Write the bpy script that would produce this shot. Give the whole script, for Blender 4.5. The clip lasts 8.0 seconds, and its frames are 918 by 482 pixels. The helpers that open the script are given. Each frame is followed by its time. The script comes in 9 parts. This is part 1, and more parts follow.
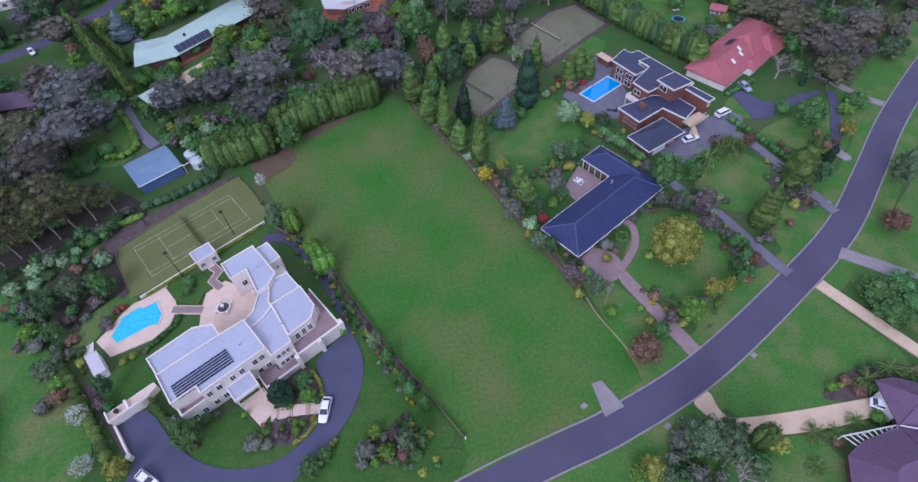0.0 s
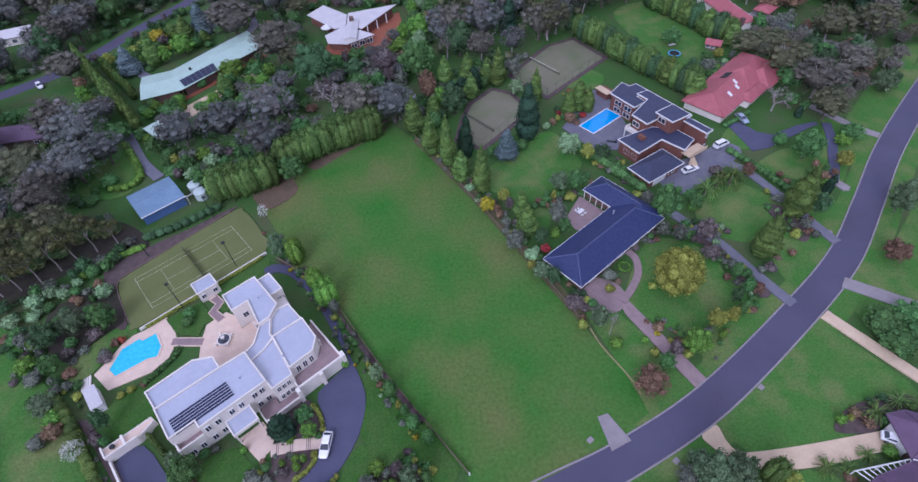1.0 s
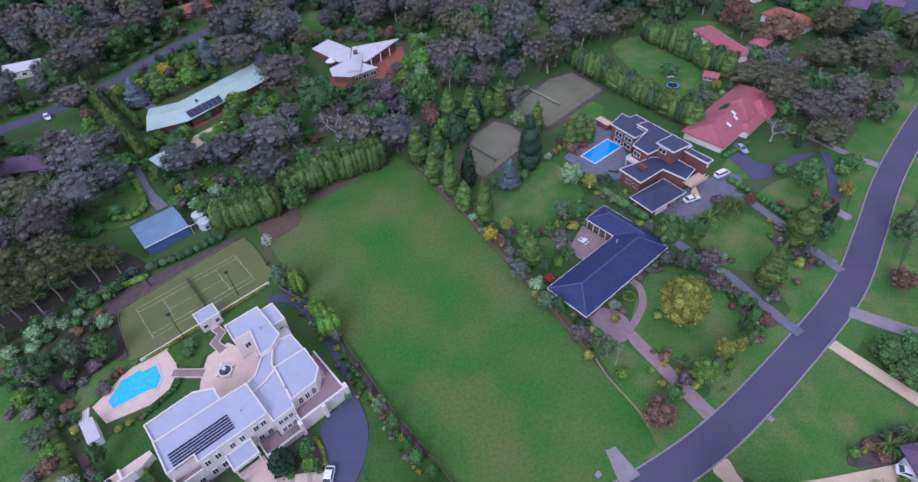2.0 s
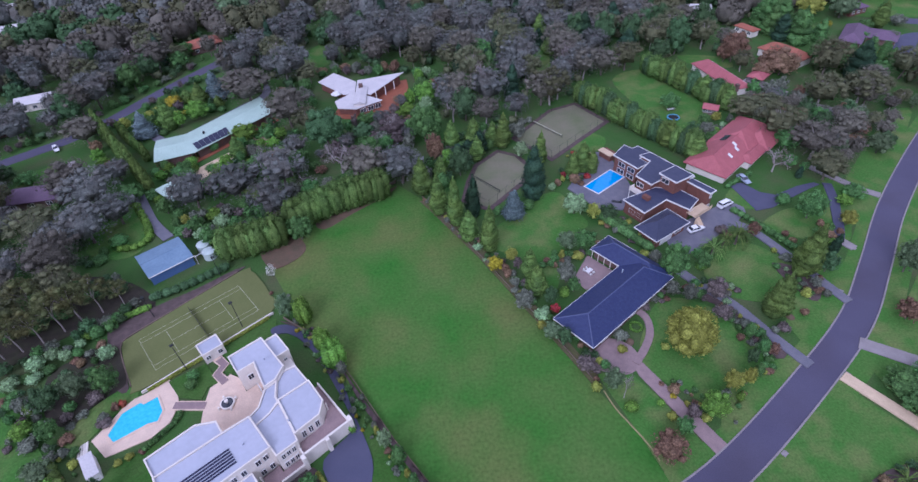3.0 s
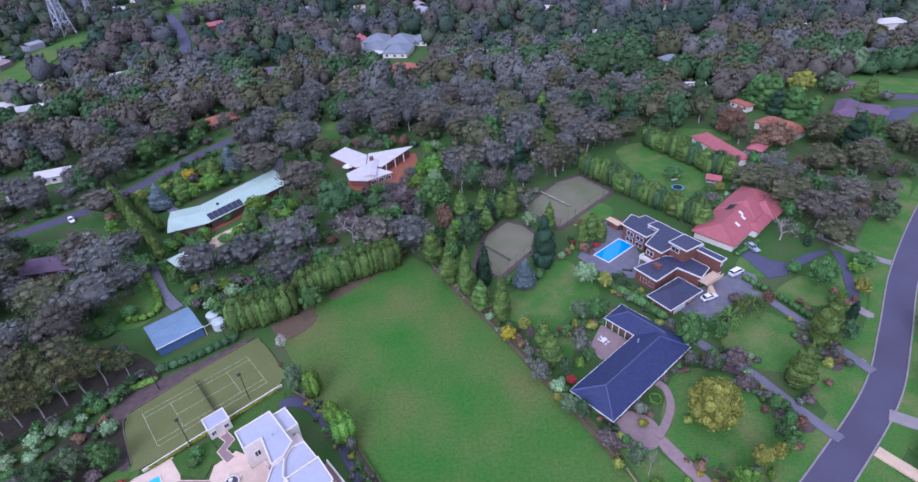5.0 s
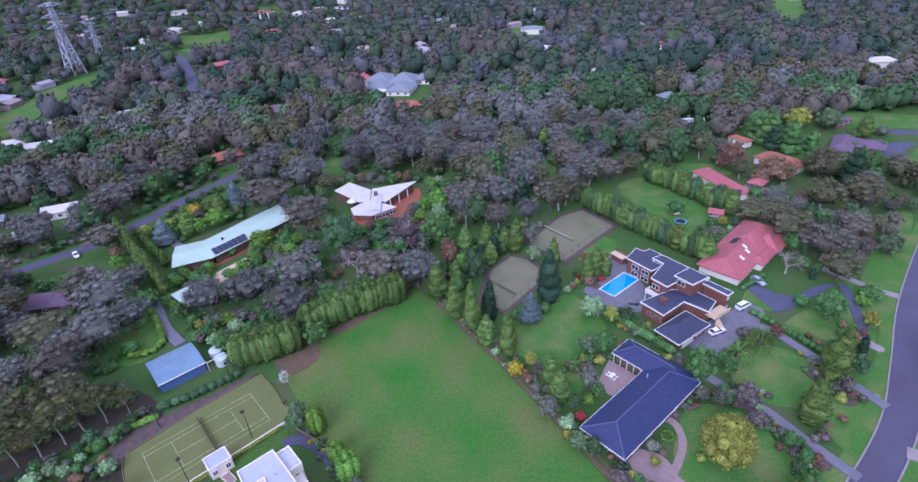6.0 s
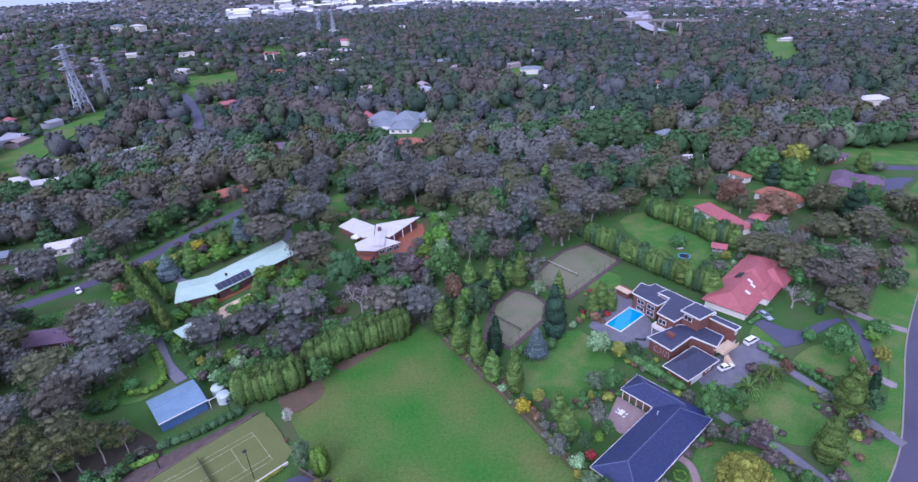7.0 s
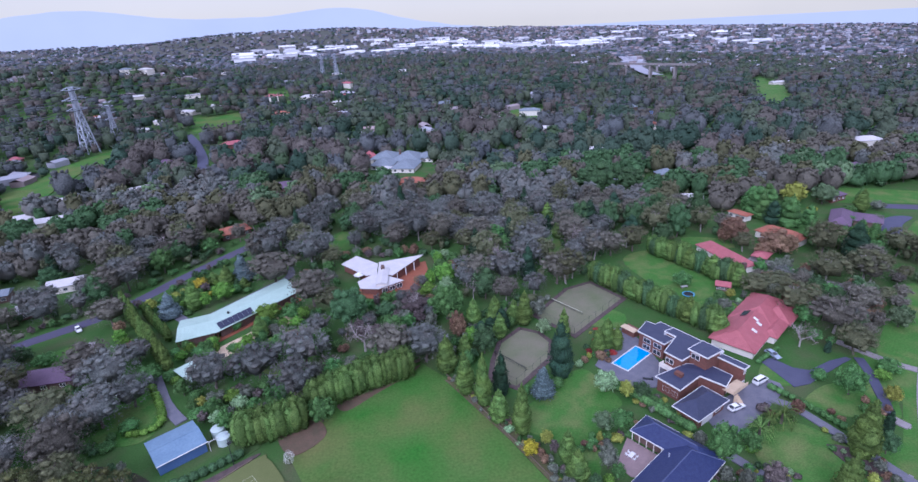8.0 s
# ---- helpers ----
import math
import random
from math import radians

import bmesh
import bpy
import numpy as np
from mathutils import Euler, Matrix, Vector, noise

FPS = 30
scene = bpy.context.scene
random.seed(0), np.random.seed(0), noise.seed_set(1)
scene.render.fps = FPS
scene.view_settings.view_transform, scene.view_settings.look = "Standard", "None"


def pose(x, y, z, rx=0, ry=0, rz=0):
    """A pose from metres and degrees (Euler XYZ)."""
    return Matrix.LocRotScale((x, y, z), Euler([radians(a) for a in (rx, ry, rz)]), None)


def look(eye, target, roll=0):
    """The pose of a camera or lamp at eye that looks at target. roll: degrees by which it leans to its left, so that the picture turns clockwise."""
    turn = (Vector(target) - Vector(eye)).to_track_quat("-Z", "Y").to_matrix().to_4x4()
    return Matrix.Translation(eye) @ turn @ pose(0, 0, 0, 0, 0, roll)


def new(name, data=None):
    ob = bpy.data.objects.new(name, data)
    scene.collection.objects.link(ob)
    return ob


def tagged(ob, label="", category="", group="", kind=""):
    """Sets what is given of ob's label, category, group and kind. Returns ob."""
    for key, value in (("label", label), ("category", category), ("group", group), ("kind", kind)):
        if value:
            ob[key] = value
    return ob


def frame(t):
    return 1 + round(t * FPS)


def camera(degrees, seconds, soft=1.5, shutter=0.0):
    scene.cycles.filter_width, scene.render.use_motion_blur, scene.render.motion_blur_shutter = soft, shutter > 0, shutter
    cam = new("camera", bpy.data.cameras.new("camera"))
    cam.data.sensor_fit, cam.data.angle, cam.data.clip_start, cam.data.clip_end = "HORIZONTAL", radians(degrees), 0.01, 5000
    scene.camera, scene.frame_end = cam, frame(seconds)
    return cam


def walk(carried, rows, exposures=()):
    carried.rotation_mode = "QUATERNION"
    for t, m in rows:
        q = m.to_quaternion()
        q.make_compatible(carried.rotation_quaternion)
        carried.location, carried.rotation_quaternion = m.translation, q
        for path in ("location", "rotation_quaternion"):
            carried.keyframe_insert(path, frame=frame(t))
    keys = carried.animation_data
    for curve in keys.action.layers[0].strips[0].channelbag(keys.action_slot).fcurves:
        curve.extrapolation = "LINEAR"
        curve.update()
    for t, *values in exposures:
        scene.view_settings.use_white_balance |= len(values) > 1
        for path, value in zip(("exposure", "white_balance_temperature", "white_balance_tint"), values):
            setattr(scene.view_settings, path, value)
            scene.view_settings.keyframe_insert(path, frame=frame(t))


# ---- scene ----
cam = camera(82.05, 8.0, soft=1.5)
PATH = (
    (0.0, (0.00, 0.00, 91.77), (-0.00, 62.72, 13.89), -3.965),
    (0.5, (-0.35, 0.14, 91.83), (-0.08, 64.99, 15.71), -3.812),
    (1.0, (-0.74, 0.26, 91.88), (-0.15, 67.22, 17.61), -3.692),
    (1.5, (-1.17, 0.37, 91.93), (-0.32, 69.35, 19.53), -3.585),
    (3.0, (-2.64, 0.58, 92.03), (-1.32, 75.34, 25.63), -3.417),
    (3.5, (-3.20, 0.61, 92.06), (-1.80, 77.46, 28.08), -3.447),
    (4.0, (-3.80, 0.63, 92.07), (-2.26, 79.56, 30.70), -3.444),
    (4.5, (-4.43, 0.63, 92.09), (-2.74, 81.55, 33.35), -3.439),
    (6.0, (-6.53, 0.54, 92.10), (-4.17, 86.82, 41.60), -3.410),
    (6.5, (-7.30, 0.47, 92.09), (-4.67, 88.35, 44.46), -3.388),
    (7.0, (-8.10, 0.38, 92.08), (-5.16, 89.86, 47.51), -3.371),
    (7.5, (-8.93, 0.28, 92.06), (-5.67, 91.25, 50.66), -3.297),
    (8.0, (-9.81, 0.16, 92.04), (-6.13, 92.62, 54.11), -3.192),
)
walk(cam, [(t, look(eye, target, lean)) for t, eye, target, lean in PATH], [(0.0, 0.13, 5090, 29), (3.0, 0.18, 5060, 31), (5.0, 0.43, 5040, 32), (6.5, 0.58, 4970, 34), (8.0, 0.46, 5000, 29)])

# ---- sky and light: a bright, evenly overcast evening ----
world = bpy.data.worlds.new("overcast_sky")
scene.world = world
world.use_nodes = True
wn, wl = world.node_tree.nodes, world.node_tree.links
wn.clear()
sky = wn.new("ShaderNodeTexSky")
sky.sky_type, sky.sun_disc = "NISHITA", False
sky.sun_elevation, sky.sun_rotation = radians(35), radians(205)
veil = wn.new("ShaderNodeMixRGB")
veil.inputs[0].default_value = 0.88
clouds, tones = wn.new("ShaderNodeTexNoise"), wn.new("ShaderNodeMixRGB")
clouds.inputs["Scale"].default_value, clouds.inputs["Detail"].default_value = 3.5, 6.0
tones.inputs[1].default_value, tones.inputs[2].default_value = (6.4, 6.35, 6.35, 1), (7.7, 7.5, 7.2, 1)
wl.new(clouds.outputs[0], tones.inputs[0])
wl.new(tones.outputs[0], veil.inputs[2])
back = wn.new("ShaderNodeBackground")
back.inputs[1].default_value = 0.1
wout = wn.new("ShaderNodeOutputWorld")
wl.new(sky.outputs[0], veil.inputs[1])
# an overcast sky is brighter overhead than at the horizon, and warmer low down
coord, apart, grade, shade = wn.new("ShaderNodeTexCoord"), wn.new("ShaderNodeSeparateXYZ"), wn.new("ShaderNodeMapRange"), wn.new("ShaderNodeMixRGB")
grade.inputs[1].default_value, grade.inputs[2].default_value, grade.inputs[3].default_value, grade.inputs[4].default_value = 0.0, 1.0, 0.8, 1.28
shade.blend_type = "MULTIPLY"
shade.inputs[0].default_value = 1.0
wl.new(coord.outputs["Generated"], apart.inputs[0])
wl.new(apart.outputs[2], grade.inputs[0])
wl.new(veil.outputs[0], shade.inputs[1])
warm, tint = wn.new("ShaderNodeMapRange"), wn.new("ShaderNodeMixRGB")
warm.inputs[1].default_value, warm.inputs[2].default_value = 0.0, 0.3
tint.inputs[1].default_value, tint.inputs[2].default_value = (1.06, 0.99, 0.75, 1), (1, 1, 1, 1)
glow = wn.new("ShaderNodeMixRGB")
glow.blend_type = "MULTIPLY"
glow.inputs[0].default_value = 1.0
wl.new(apart.outputs[2], warm.inputs[0])
wl.new(warm.outputs[0], tint.inputs[0])
wl.new(tint.outputs[0], glow.inputs[1])
wl.new(grade.outputs[0], glow.inputs[2])
wl.new(glow.outputs[0], shade.inputs[2])
wl.new(shade.outputs[0], back.inputs[0])
wl.new(back.outputs[0], wout.inputs[0])
lamp = bpy.data.lights.new("sun", "SUN")
lamp.energy, lamp.angle, lamp.color = 1.8, radians(30), (1.0, 0.96, 0.9)
sun = new("sun", lamp)
sun.matrix_world = look((-80, -110, 135), (0, 60, 0))


# ---- materials ----
def mat(name, c1, c2=None, scale=0.5, rough=0.8, bump=0.0, fine=8.0, metal=0.0, island=0.0, rand=0.0, bands=0.0, c3=None, scale3=0.05, spec=0.4, grit=0.35, deep=0.05, cells=0.0, clump_shade=0.9, thin=0.0):
    """Two-colour surface with large and fine variation in metres; bands: courses per metre of height; island, rand: variation per piece, per thing; thin: share of light that passes through, as through leaves."""
    m = bpy.data.materials.new(name)
    m.use_nodes = True
    n, l = m.node_tree.nodes, m.node_tree.links
    p = n["Principled BSDF"]
    p.inputs["Roughness"].default_value = rough
    p.inputs["Metallic"].default_value = metal
    p.inputs["Specular IOR Level"].default_value = spec
    geo = n.new("ShaderNodeNewGeometry")
    c2 = c2 or tuple(v * 0.8 for v in c1)

    def fac(s, lo, hi, detail=4.0):
        t = n.new("ShaderNodeTexNoise")
        t.inputs["Scale"].default_value = s
        t.inputs["Detail"].default_value = detail
        l.new(geo.outputs["Position"], t.inputs["Vector"])
        r = n.new("ShaderNodeMapRange")
        r.inputs[1].default_value, r.inputs[2].default_value = lo, hi
        l.new(t.outputs[0], r.inputs[0])
        return r.outputs[0]

    def mix(f, a, b, how="MIX"):
        x = n.new("ShaderNodeMixRGB")
        x.blend_type = how
        for sock, v in ((x.inputs[0], f), (x.inputs[1], a), (x.inputs[2], b)):
            if isinstance(v, bpy.types.NodeSocket):
                l.new(v, sock)
            elif isinstance(v, tuple):
                sock.default_value = (*v, 1)
            else:
                sock.default_value = v
        return x.outputs[0]

    col = mix(fac(scale, 0.3, 0.7), tuple(c1), tuple(c2))
    if c3:
        col = mix(fac(scale3, 0.46, 0.8, 6.0), col, tuple(c3))
    grain = fac(fine, 0.25, 0.75)
    col = mix(grit, col, mix(grain, (0.55, 0.55, 0.55), (1.25, 1.25, 1.25)), "MULTIPLY")
    height = grain
    # leaf clumps: tops painted lighter, gaps between them darkened like shade
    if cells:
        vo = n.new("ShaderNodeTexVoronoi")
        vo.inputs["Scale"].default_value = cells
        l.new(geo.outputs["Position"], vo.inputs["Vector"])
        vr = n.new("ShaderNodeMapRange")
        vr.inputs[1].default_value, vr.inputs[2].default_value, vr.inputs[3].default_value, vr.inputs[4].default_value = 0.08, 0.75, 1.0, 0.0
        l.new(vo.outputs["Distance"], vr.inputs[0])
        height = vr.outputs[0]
        col = mix(clump_shade, col, mix(height, (0.45, 0.45, 0.45), (1.5, 1.5, 1.42)), "MULTIPLY")
    if bands:
        w = n.new("ShaderNodeTexWave")
        w.bands_direction, w.wave_profile = "Z", "SAW"
        w.inputs["Scale"].default_value = bands
        w.inputs["Distortion"].default_value = 0.3
        l.new(geo.outputs["Position"], w.inputs["Vector"])
        height = w.outputs[1]
        col = mix(0.3, col, mix(w.outputs[1], (0.7, 0.7, 0.7), (1.1, 1.1, 1.1)), "MULTIPLY")
    if island:
        r = n.new("ShaderNodeMapRange")
        r.inputs[3].default_value, r.inputs[4].default_value = 1 - island, 1 + island
        l.new(geo.outputs["Random Per Island"], r.inputs[0])
        col = mix(1.0, col, r.outputs[0], "MULTIPLY")
    if rand:
        info = n.new("ShaderNodeObjectInfo")
        h = n.new("ShaderNodeHueSaturation")
        for lo, hi, k in ((0.5 - 0.035 * rand, 0.5 + 0.01 * rand, 0), (1 - 0.35 * rand, 1 + 0.4 * rand, 2)):
            r = n.new("ShaderNodeMapRange")
            r.inputs[3].default_value, r.inputs[4].default_value = lo, hi
            l.new(info.outputs["Random"], r.inputs[0])
            l.new(r.outputs[0], h.inputs[k])
        l.new(col, h.inputs[4])
        col = h.outputs[0]
    l.new(col, p.inputs["Base Color"])
    if bump:
        b = n.new("ShaderNodeBump")
        b.inputs["Strength"].default_value, b.inputs["Distance"].default_value = bump, deep
        l.new(height, b.inputs["Height"])
        l.new(b.outputs[0], p.inputs["Normal"])
    if thin:
        tr, both = n.new("ShaderNodeBsdfTranslucent"), n.new("ShaderNodeMixShader")
        both.inputs[0].default_value = thin
        l.new(col, tr.inputs[0])
        l.new(p.outputs[0], both.inputs[1])
        l.new(tr.outputs[0], both.inputs[2])
        l.new(both.outputs[0], n["Material Output"].inputs[0])
    return m


GRASS = mat("rough_grass", (0.045, 0.118, 0.026), (0.062, 0.12, 0.034), 0.15, 0.9, 0.4, 3.0, c3=(0.1, 0.1, 0.055), scale3=0.09, spec=0.1, grit=0.6)
PADDOCK = mat("paddock_grass", (0.04, 0.155, 0.021), (0.09, 0.16, 0.04), 0.075, 0.9, 0.4, 1.6, c3=(0.17, 0.152, 0.06), scale3=0.036, spec=0.1, grit=0.6)
LAWN = mat("mown_lawn", (0.058, 0.168, 0.03), (0.084, 0.17, 0.04), 0.22, 0.9, 0.4, 2.4, c3=(0.18, 0.195, 0.075), scale3=0.11, spec=0.1, grit=0.7)
DARKLAWN = mat("watered_lawn", (0.042, 0.118, 0.02), (0.058, 0.128, 0.026), 0.35, 0.9, 0.4, 3.0, c3=(0.085, 0.13, 0.04), scale3=0.12, spec=0.1, grit=0.7)
# litter below plants, its colour darkened to stand for their shade
SHADE_LITTER = mat("dark_leaf_litter", (0.06, 0.05, 0.042), (0.04, 0.038, 0.03), 0.7, 0.95, 0.5, 5.0, c3=(0.05, 0.06, 0.028), scale3=0.3, spec=0.1)
MULCH = mat("bark_mulch", (0.125, 0.092, 0.09), (0.08, 0.062, 0.06), 0.8, 0.95, 0.5, 5.0, spec=0.1)
DRYBANK = mat("dry_grass_bank", (0.12, 0.11, 0.055), (0.095, 0.105, 0.045), 0.5, 0.95, 0.4, 4.0, c3=(0.15, 0.11, 0.09), scale3=0.2, spec=0.1, grit=0.7)
DRYTRACK = mat("bleached_dry_grass", (0.32, 0.27, 0.14), (0.25, 0.22, 0.11), 0.8, 0.95, 0.3, 4.0, spec=0.1)
EARTH = mat("bare_earth", (0.16, 0.105, 0.075), (0.11, 0.09, 0.06), 0.4, 0.95, 0.4, 4.0, spec=0.1)
ASPHALT = mat("road_asphalt", (0.074, 0.068, 0.118), (0.086, 0.08, 0.132), 0.12, 0.85, 0.2, 6.0, c3=(0.07, 0.06, 0.095), scale3=0.08)
DRIVE = mat("drive_asphalt", (0.068, 0.07, 0.122), (0.082, 0.083, 0.138), 0.3, 0.85, 0.2, 6.0)
CONCRETE = mat("concrete", (0.29, 0.26, 0.27), (0.23, 0.205, 0.215), 0.5, 0.85, 0.2, 6.0)
CREAM_PAVE = mat("cream_paving", (0.62, 0.48, 0.33), (0.53, 0.4, 0.28), 0.5, 0.8, 0.2, 5.0)
PINK_PAVE = mat("pink_paving", (0.7, 0.54, 0.43), (0.61, 0.465, 0.375), 0.6, 0.7, 0.15, 5.0)
MAUVE_PAVE = mat("mauve_brick_paving", (0.3, 0.215, 0.215), (0.24, 0.175, 0.18), 0.8, 0.85, 0.2, 5.0)
TERRA = mat("terracotta_paving", (0.3, 0.1, 0.055), (0.24, 0.08, 0.045), 0.6, 0.8, 0.2, 5.0)
BLUESTONE = mat("bluestone_paving", (0.13, 0.13, 0.17), (0.17, 0.165, 0.2), 0.5, 0.8, 0.2, 4.0)
COURT = mat("synthetic_court_turf", (0.13, 0.15, 0.055), (0.15, 0.165, 0.065), 0.2, 0.95, 0.1, 5.0, spec=0.1)
CLAY = mat("worn_court_loam", (0.165, 0.172, 0.105), (0.2, 0.185, 0.135), 0.15, 0.95, 0.1, 4.0, c3=(0.115, 0.15, 0.07), scale3=0.1, spec=0.1)
LINE = mat("line_paint", (0.55, 0.56, 0.42), (0.48, 0.5, 0.38), 1.0, 0.8)
WHITE = mat("white_render", (0.75, 0.695, 0.64), (0.67, 0.62, 0.575), 0.4, 0.8, 0.1, 6.0)
TRIM = mat("white_trim", (0.72, 0.71, 0.72), (0.66, 0.65, 0.66), 1.0, 0.6)
LILAC_ROOF = mat("pale_membrane_roof", (0.42, 0.435, 0.52), (0.37, 0.39, 0.47), 0.18, 0.6, 0.05, 1.2, grit=0.15)
GREY_TILE = mat("weathered_grey_roof_tile", (0.22, 0.255, 0.3), (0.17, 0.2, 0.24), 0.6, 0.65, 0.5, 4.0, bands=4.0)
RIDGE_TILE = mat("pale_ridge_tile", (0.1, 0.12, 0.22), (0.075, 0.09, 0.18), 1.0, 0.6, 0.3, 4.0)
BLUE_TILE = mat("blue_black_roof_tile", (0.02, 0.03, 0.105), (0.034, 0.046, 0.13), 1.4, 0.55, 0.6, 4.0, bands=4.0)
SLATE_TILE = mat("charcoal_roof_tile", (0.035, 0.042, 0.09), (0.05, 0.056, 0.105), 0.8, 0.55, 0.6, 4.0, bands=4.0)
RED_TILE = mat("faded_red_roof", (0.42, 0.125, 0.14), (0.35, 0.1, 0.115), 0.6, 0.6, 0.5, 4.0, bands=4.0)
ORANGE_TILE = mat("orange_terracotta_roof", (0.36, 0.125, 0.08), (0.3, 0.1, 0.065), 0.6, 0.7, 0.5, 4.0, bands=4.0)
PURPLE_TILE = mat("mauve_roof_tile", (0.155, 0.095, 0.162), (0.125, 0.078, 0.135), 0.6, 0.6, 0.6, 4.0, bands=4.0)
GREEN_METAL = mat("pale_green_sheet_roof", (0.43, 0.56, 0.49), (0.38, 0.51, 0.445), 0.3, 0.45, 0.2, 3.0, metal=0.1)
WHITE_METAL = mat("white_sheet_roof", (0.58, 0.55, 0.56), (0.5, 0.48, 0.5), 0.3, 0.5, 0.2, 3.0)
SHED_BLUE = mat("blue_sheet_metal", (0.09, 0.16, 0.34), (0.075, 0.135, 0.3), 0.4, 0.5, 0.2, 3.0)
SHED_ROOF = mat("light_blue_sheet_roof", (0.165, 0.255, 0.36), (0.135, 0.215, 0.315), 0.3, 0.5, 0.2, 2.0)
TANK = mat("pale_tank_metal", (0.5, 0.58, 0.56), (0.42, 0.5, 0.49), 0.6, 0.5)
BRICK = mat("red_brown_brick", (0.2, 0.085, 0.065), (0.15, 0.065, 0.05), 1.2, 0.85, 0.4, 6.0, bands=6.0)
BROWNBRICK = mat("brown_brick", (0.16, 0.1, 0.085), (0.12, 0.075, 0.065), 1.2, 0.85, 0.4, 6.0, bands=6.0)
GLASS = mat("window_glass", (0.03, 0.035, 0.05), (0.045, 0.05, 0.065), 0.5, 0.12, spec=0.7)
SOLAR = mat("solar_panel", (0.012, 0.016, 0.05), (0.02, 0.024, 0.06), 0.5, 0.3, spec=0.35)
DARK_METAL = mat("dark_metal", (0.04, 0.045, 0.05), None, 1.0, 0.5, metal=0.5)
STEEL = mat("galvanised_steel", (0.46, 0.49, 0.58), (0.4, 0.43, 0.52), 0.5, 0.5, metal=0.4)
CARWHITE = mat("white_car_paint", (0.8, 0.8, 0.82), (0.76, 0.76, 0.79), 2.0, 0.2, spec=0.6)
CARSILVER = mat("silver_blue_car_paint", (0.4, 0.46, 0.56), (0.36, 0.42, 0.52), 2.0, 0.25, metal=0.4)
TYRE = mat("tyre_rubber", (0.02, 0.02, 0.022), None, 3.0, 0.9)
BARK = mat("grey_bark", (0.17, 0.14, 0.125), (0.1, 0.085, 0.075), 1.5, 0.95, 0.5, 6.0, spec=0.1)
PALEBARK = mat("pale_gum_bark", (0.4, 0.36, 0.35), (0.28, 0.25, 0.25), 1.5, 0.9, 0.3, 6.0, spec=0.1)
WOOD = mat("weathered_timber", (0.19, 0.14, 0.11), (0.14, 0.105, 0.085), 1.5, 0.9, 0.3, 6.0)
POOL = bpy.data.materials.new("pool_water")
POOL.use_nodes = True
pn, pl = POOL.node_tree.nodes, POOL.node_tree.links
pp = pn["Principled BSDF"]
pp.inputs["Base Color"].default_value = (0.03, 0.36, 0.72, 1)
pp.inputs["Roughness"].default_value = 0.06
pt, pb = pn.new("ShaderNodeTexNoise"), pn.new("ShaderNodeBump")
pt.inputs["Scale"].default_value = 1.6
pb.inputs["Strength"].default_value, pb.inputs["Distance"].default_value = 0.25, 0.05
pg = pn.new("ShaderNodeNewGeometry")
pl.new(pg.outputs["Position"], pt.inputs["Vector"])
pl.new(pt.outputs[0], pb.inputs["Height"])
pl.new(pb.outputs[0], pp.inputs["Normal"])
pr = pn.new("ShaderNodeMixRGB")
pr.inputs[1].default_value, pr.inputs[2].default_value = (0.0, 0.33, 0.58, 1), (0.09, 0.64, 0.78, 1)
pl.new(pt.outputs[0], pr.inputs[0])
pl.new(pr.outputs[0], pp.inputs["Base Color"])

POOL_DEEP = POOL.copy()
POOL_DEEP.name = "deep_blue_pool_water"
dr = POOL_DEEP.node_tree.nodes["Mix (Legacy)"] if "Mix (Legacy)" in POOL_DEEP.node_tree.nodes else POOL_DEEP.node_tree.nodes["Mix"]
dr.inputs[1].default_value, dr.inputs[2].default_value = (0.0, 0.21, 0.62, 1), (0.03, 0.38, 0.8, 1)


def leaf(name, c1, c2, island=0.25, rand=0.6, fine=3.4, c3=None, scale3=0.02, clump_shade=0.8, bump=0.8, big=0.35):
    c1, c2 = (tuple(min(0.8, v * 1.72) for v in c) for c in (c1, c2))
    c3 = c3 and tuple(v * 1.72 for v in c3)
    return mat(name, c1, c2, big, 0.75, bump, fine, island=island, rand=rand, spec=0.12, grit=0.5, deep=0.5 / fine, c3=c3, scale3=scale3, cells=fine * 0.75, clump_shade=clump_shade, thin=0.12)


L_GREY = leaf("grey_green_gum_leaves", (0.117, 0.126, 0.12), (0.077, 0.085, 0.082), 0.16, fine=4.2, c3=(0.1, 0.088, 0.078), scale3=0.15, clump_shade=0.6)
L_OLIVE = leaf("olive_gum_leaves", (0.1, 0.104, 0.058), (0.064, 0.074, 0.042), 0.16, fine=4.2, clump_shade=0.6)
L_BROWN = leaf("brownish_gum_leaves", (0.116, 0.11, 0.09), (0.079, 0.076, 0.063), 0.16, fine=4.2, clump_shade=0.6)
L_DARK = leaf("dark_pine_needles", (0.02, 0.045, 0.03), (0.028, 0.055, 0.032))
L_CYP = leaf("cypress_leaves", (0.088, 0.142, 0.035), (0.054, 0.1, 0.028), 0.38, fine=5.0, clump_shade=0.6)
L_HEDGE = leaf("hedge_cypress_leaves", (0.082, 0.135, 0.036), (0.052, 0.096, 0.027), 0.45, rand=0.4, fine=5.0, clump_shade=0.6)
L_BROAD = leaf("green_leaves", (0.068, 0.15, 0.046), (0.046, 0.108, 0.036), 0.45, clump_shade=0.7)
L_LIME = leaf("bright_green_leaves", (0.1, 0.2, 0.032), (0.07, 0.15, 0.028), 0.4)
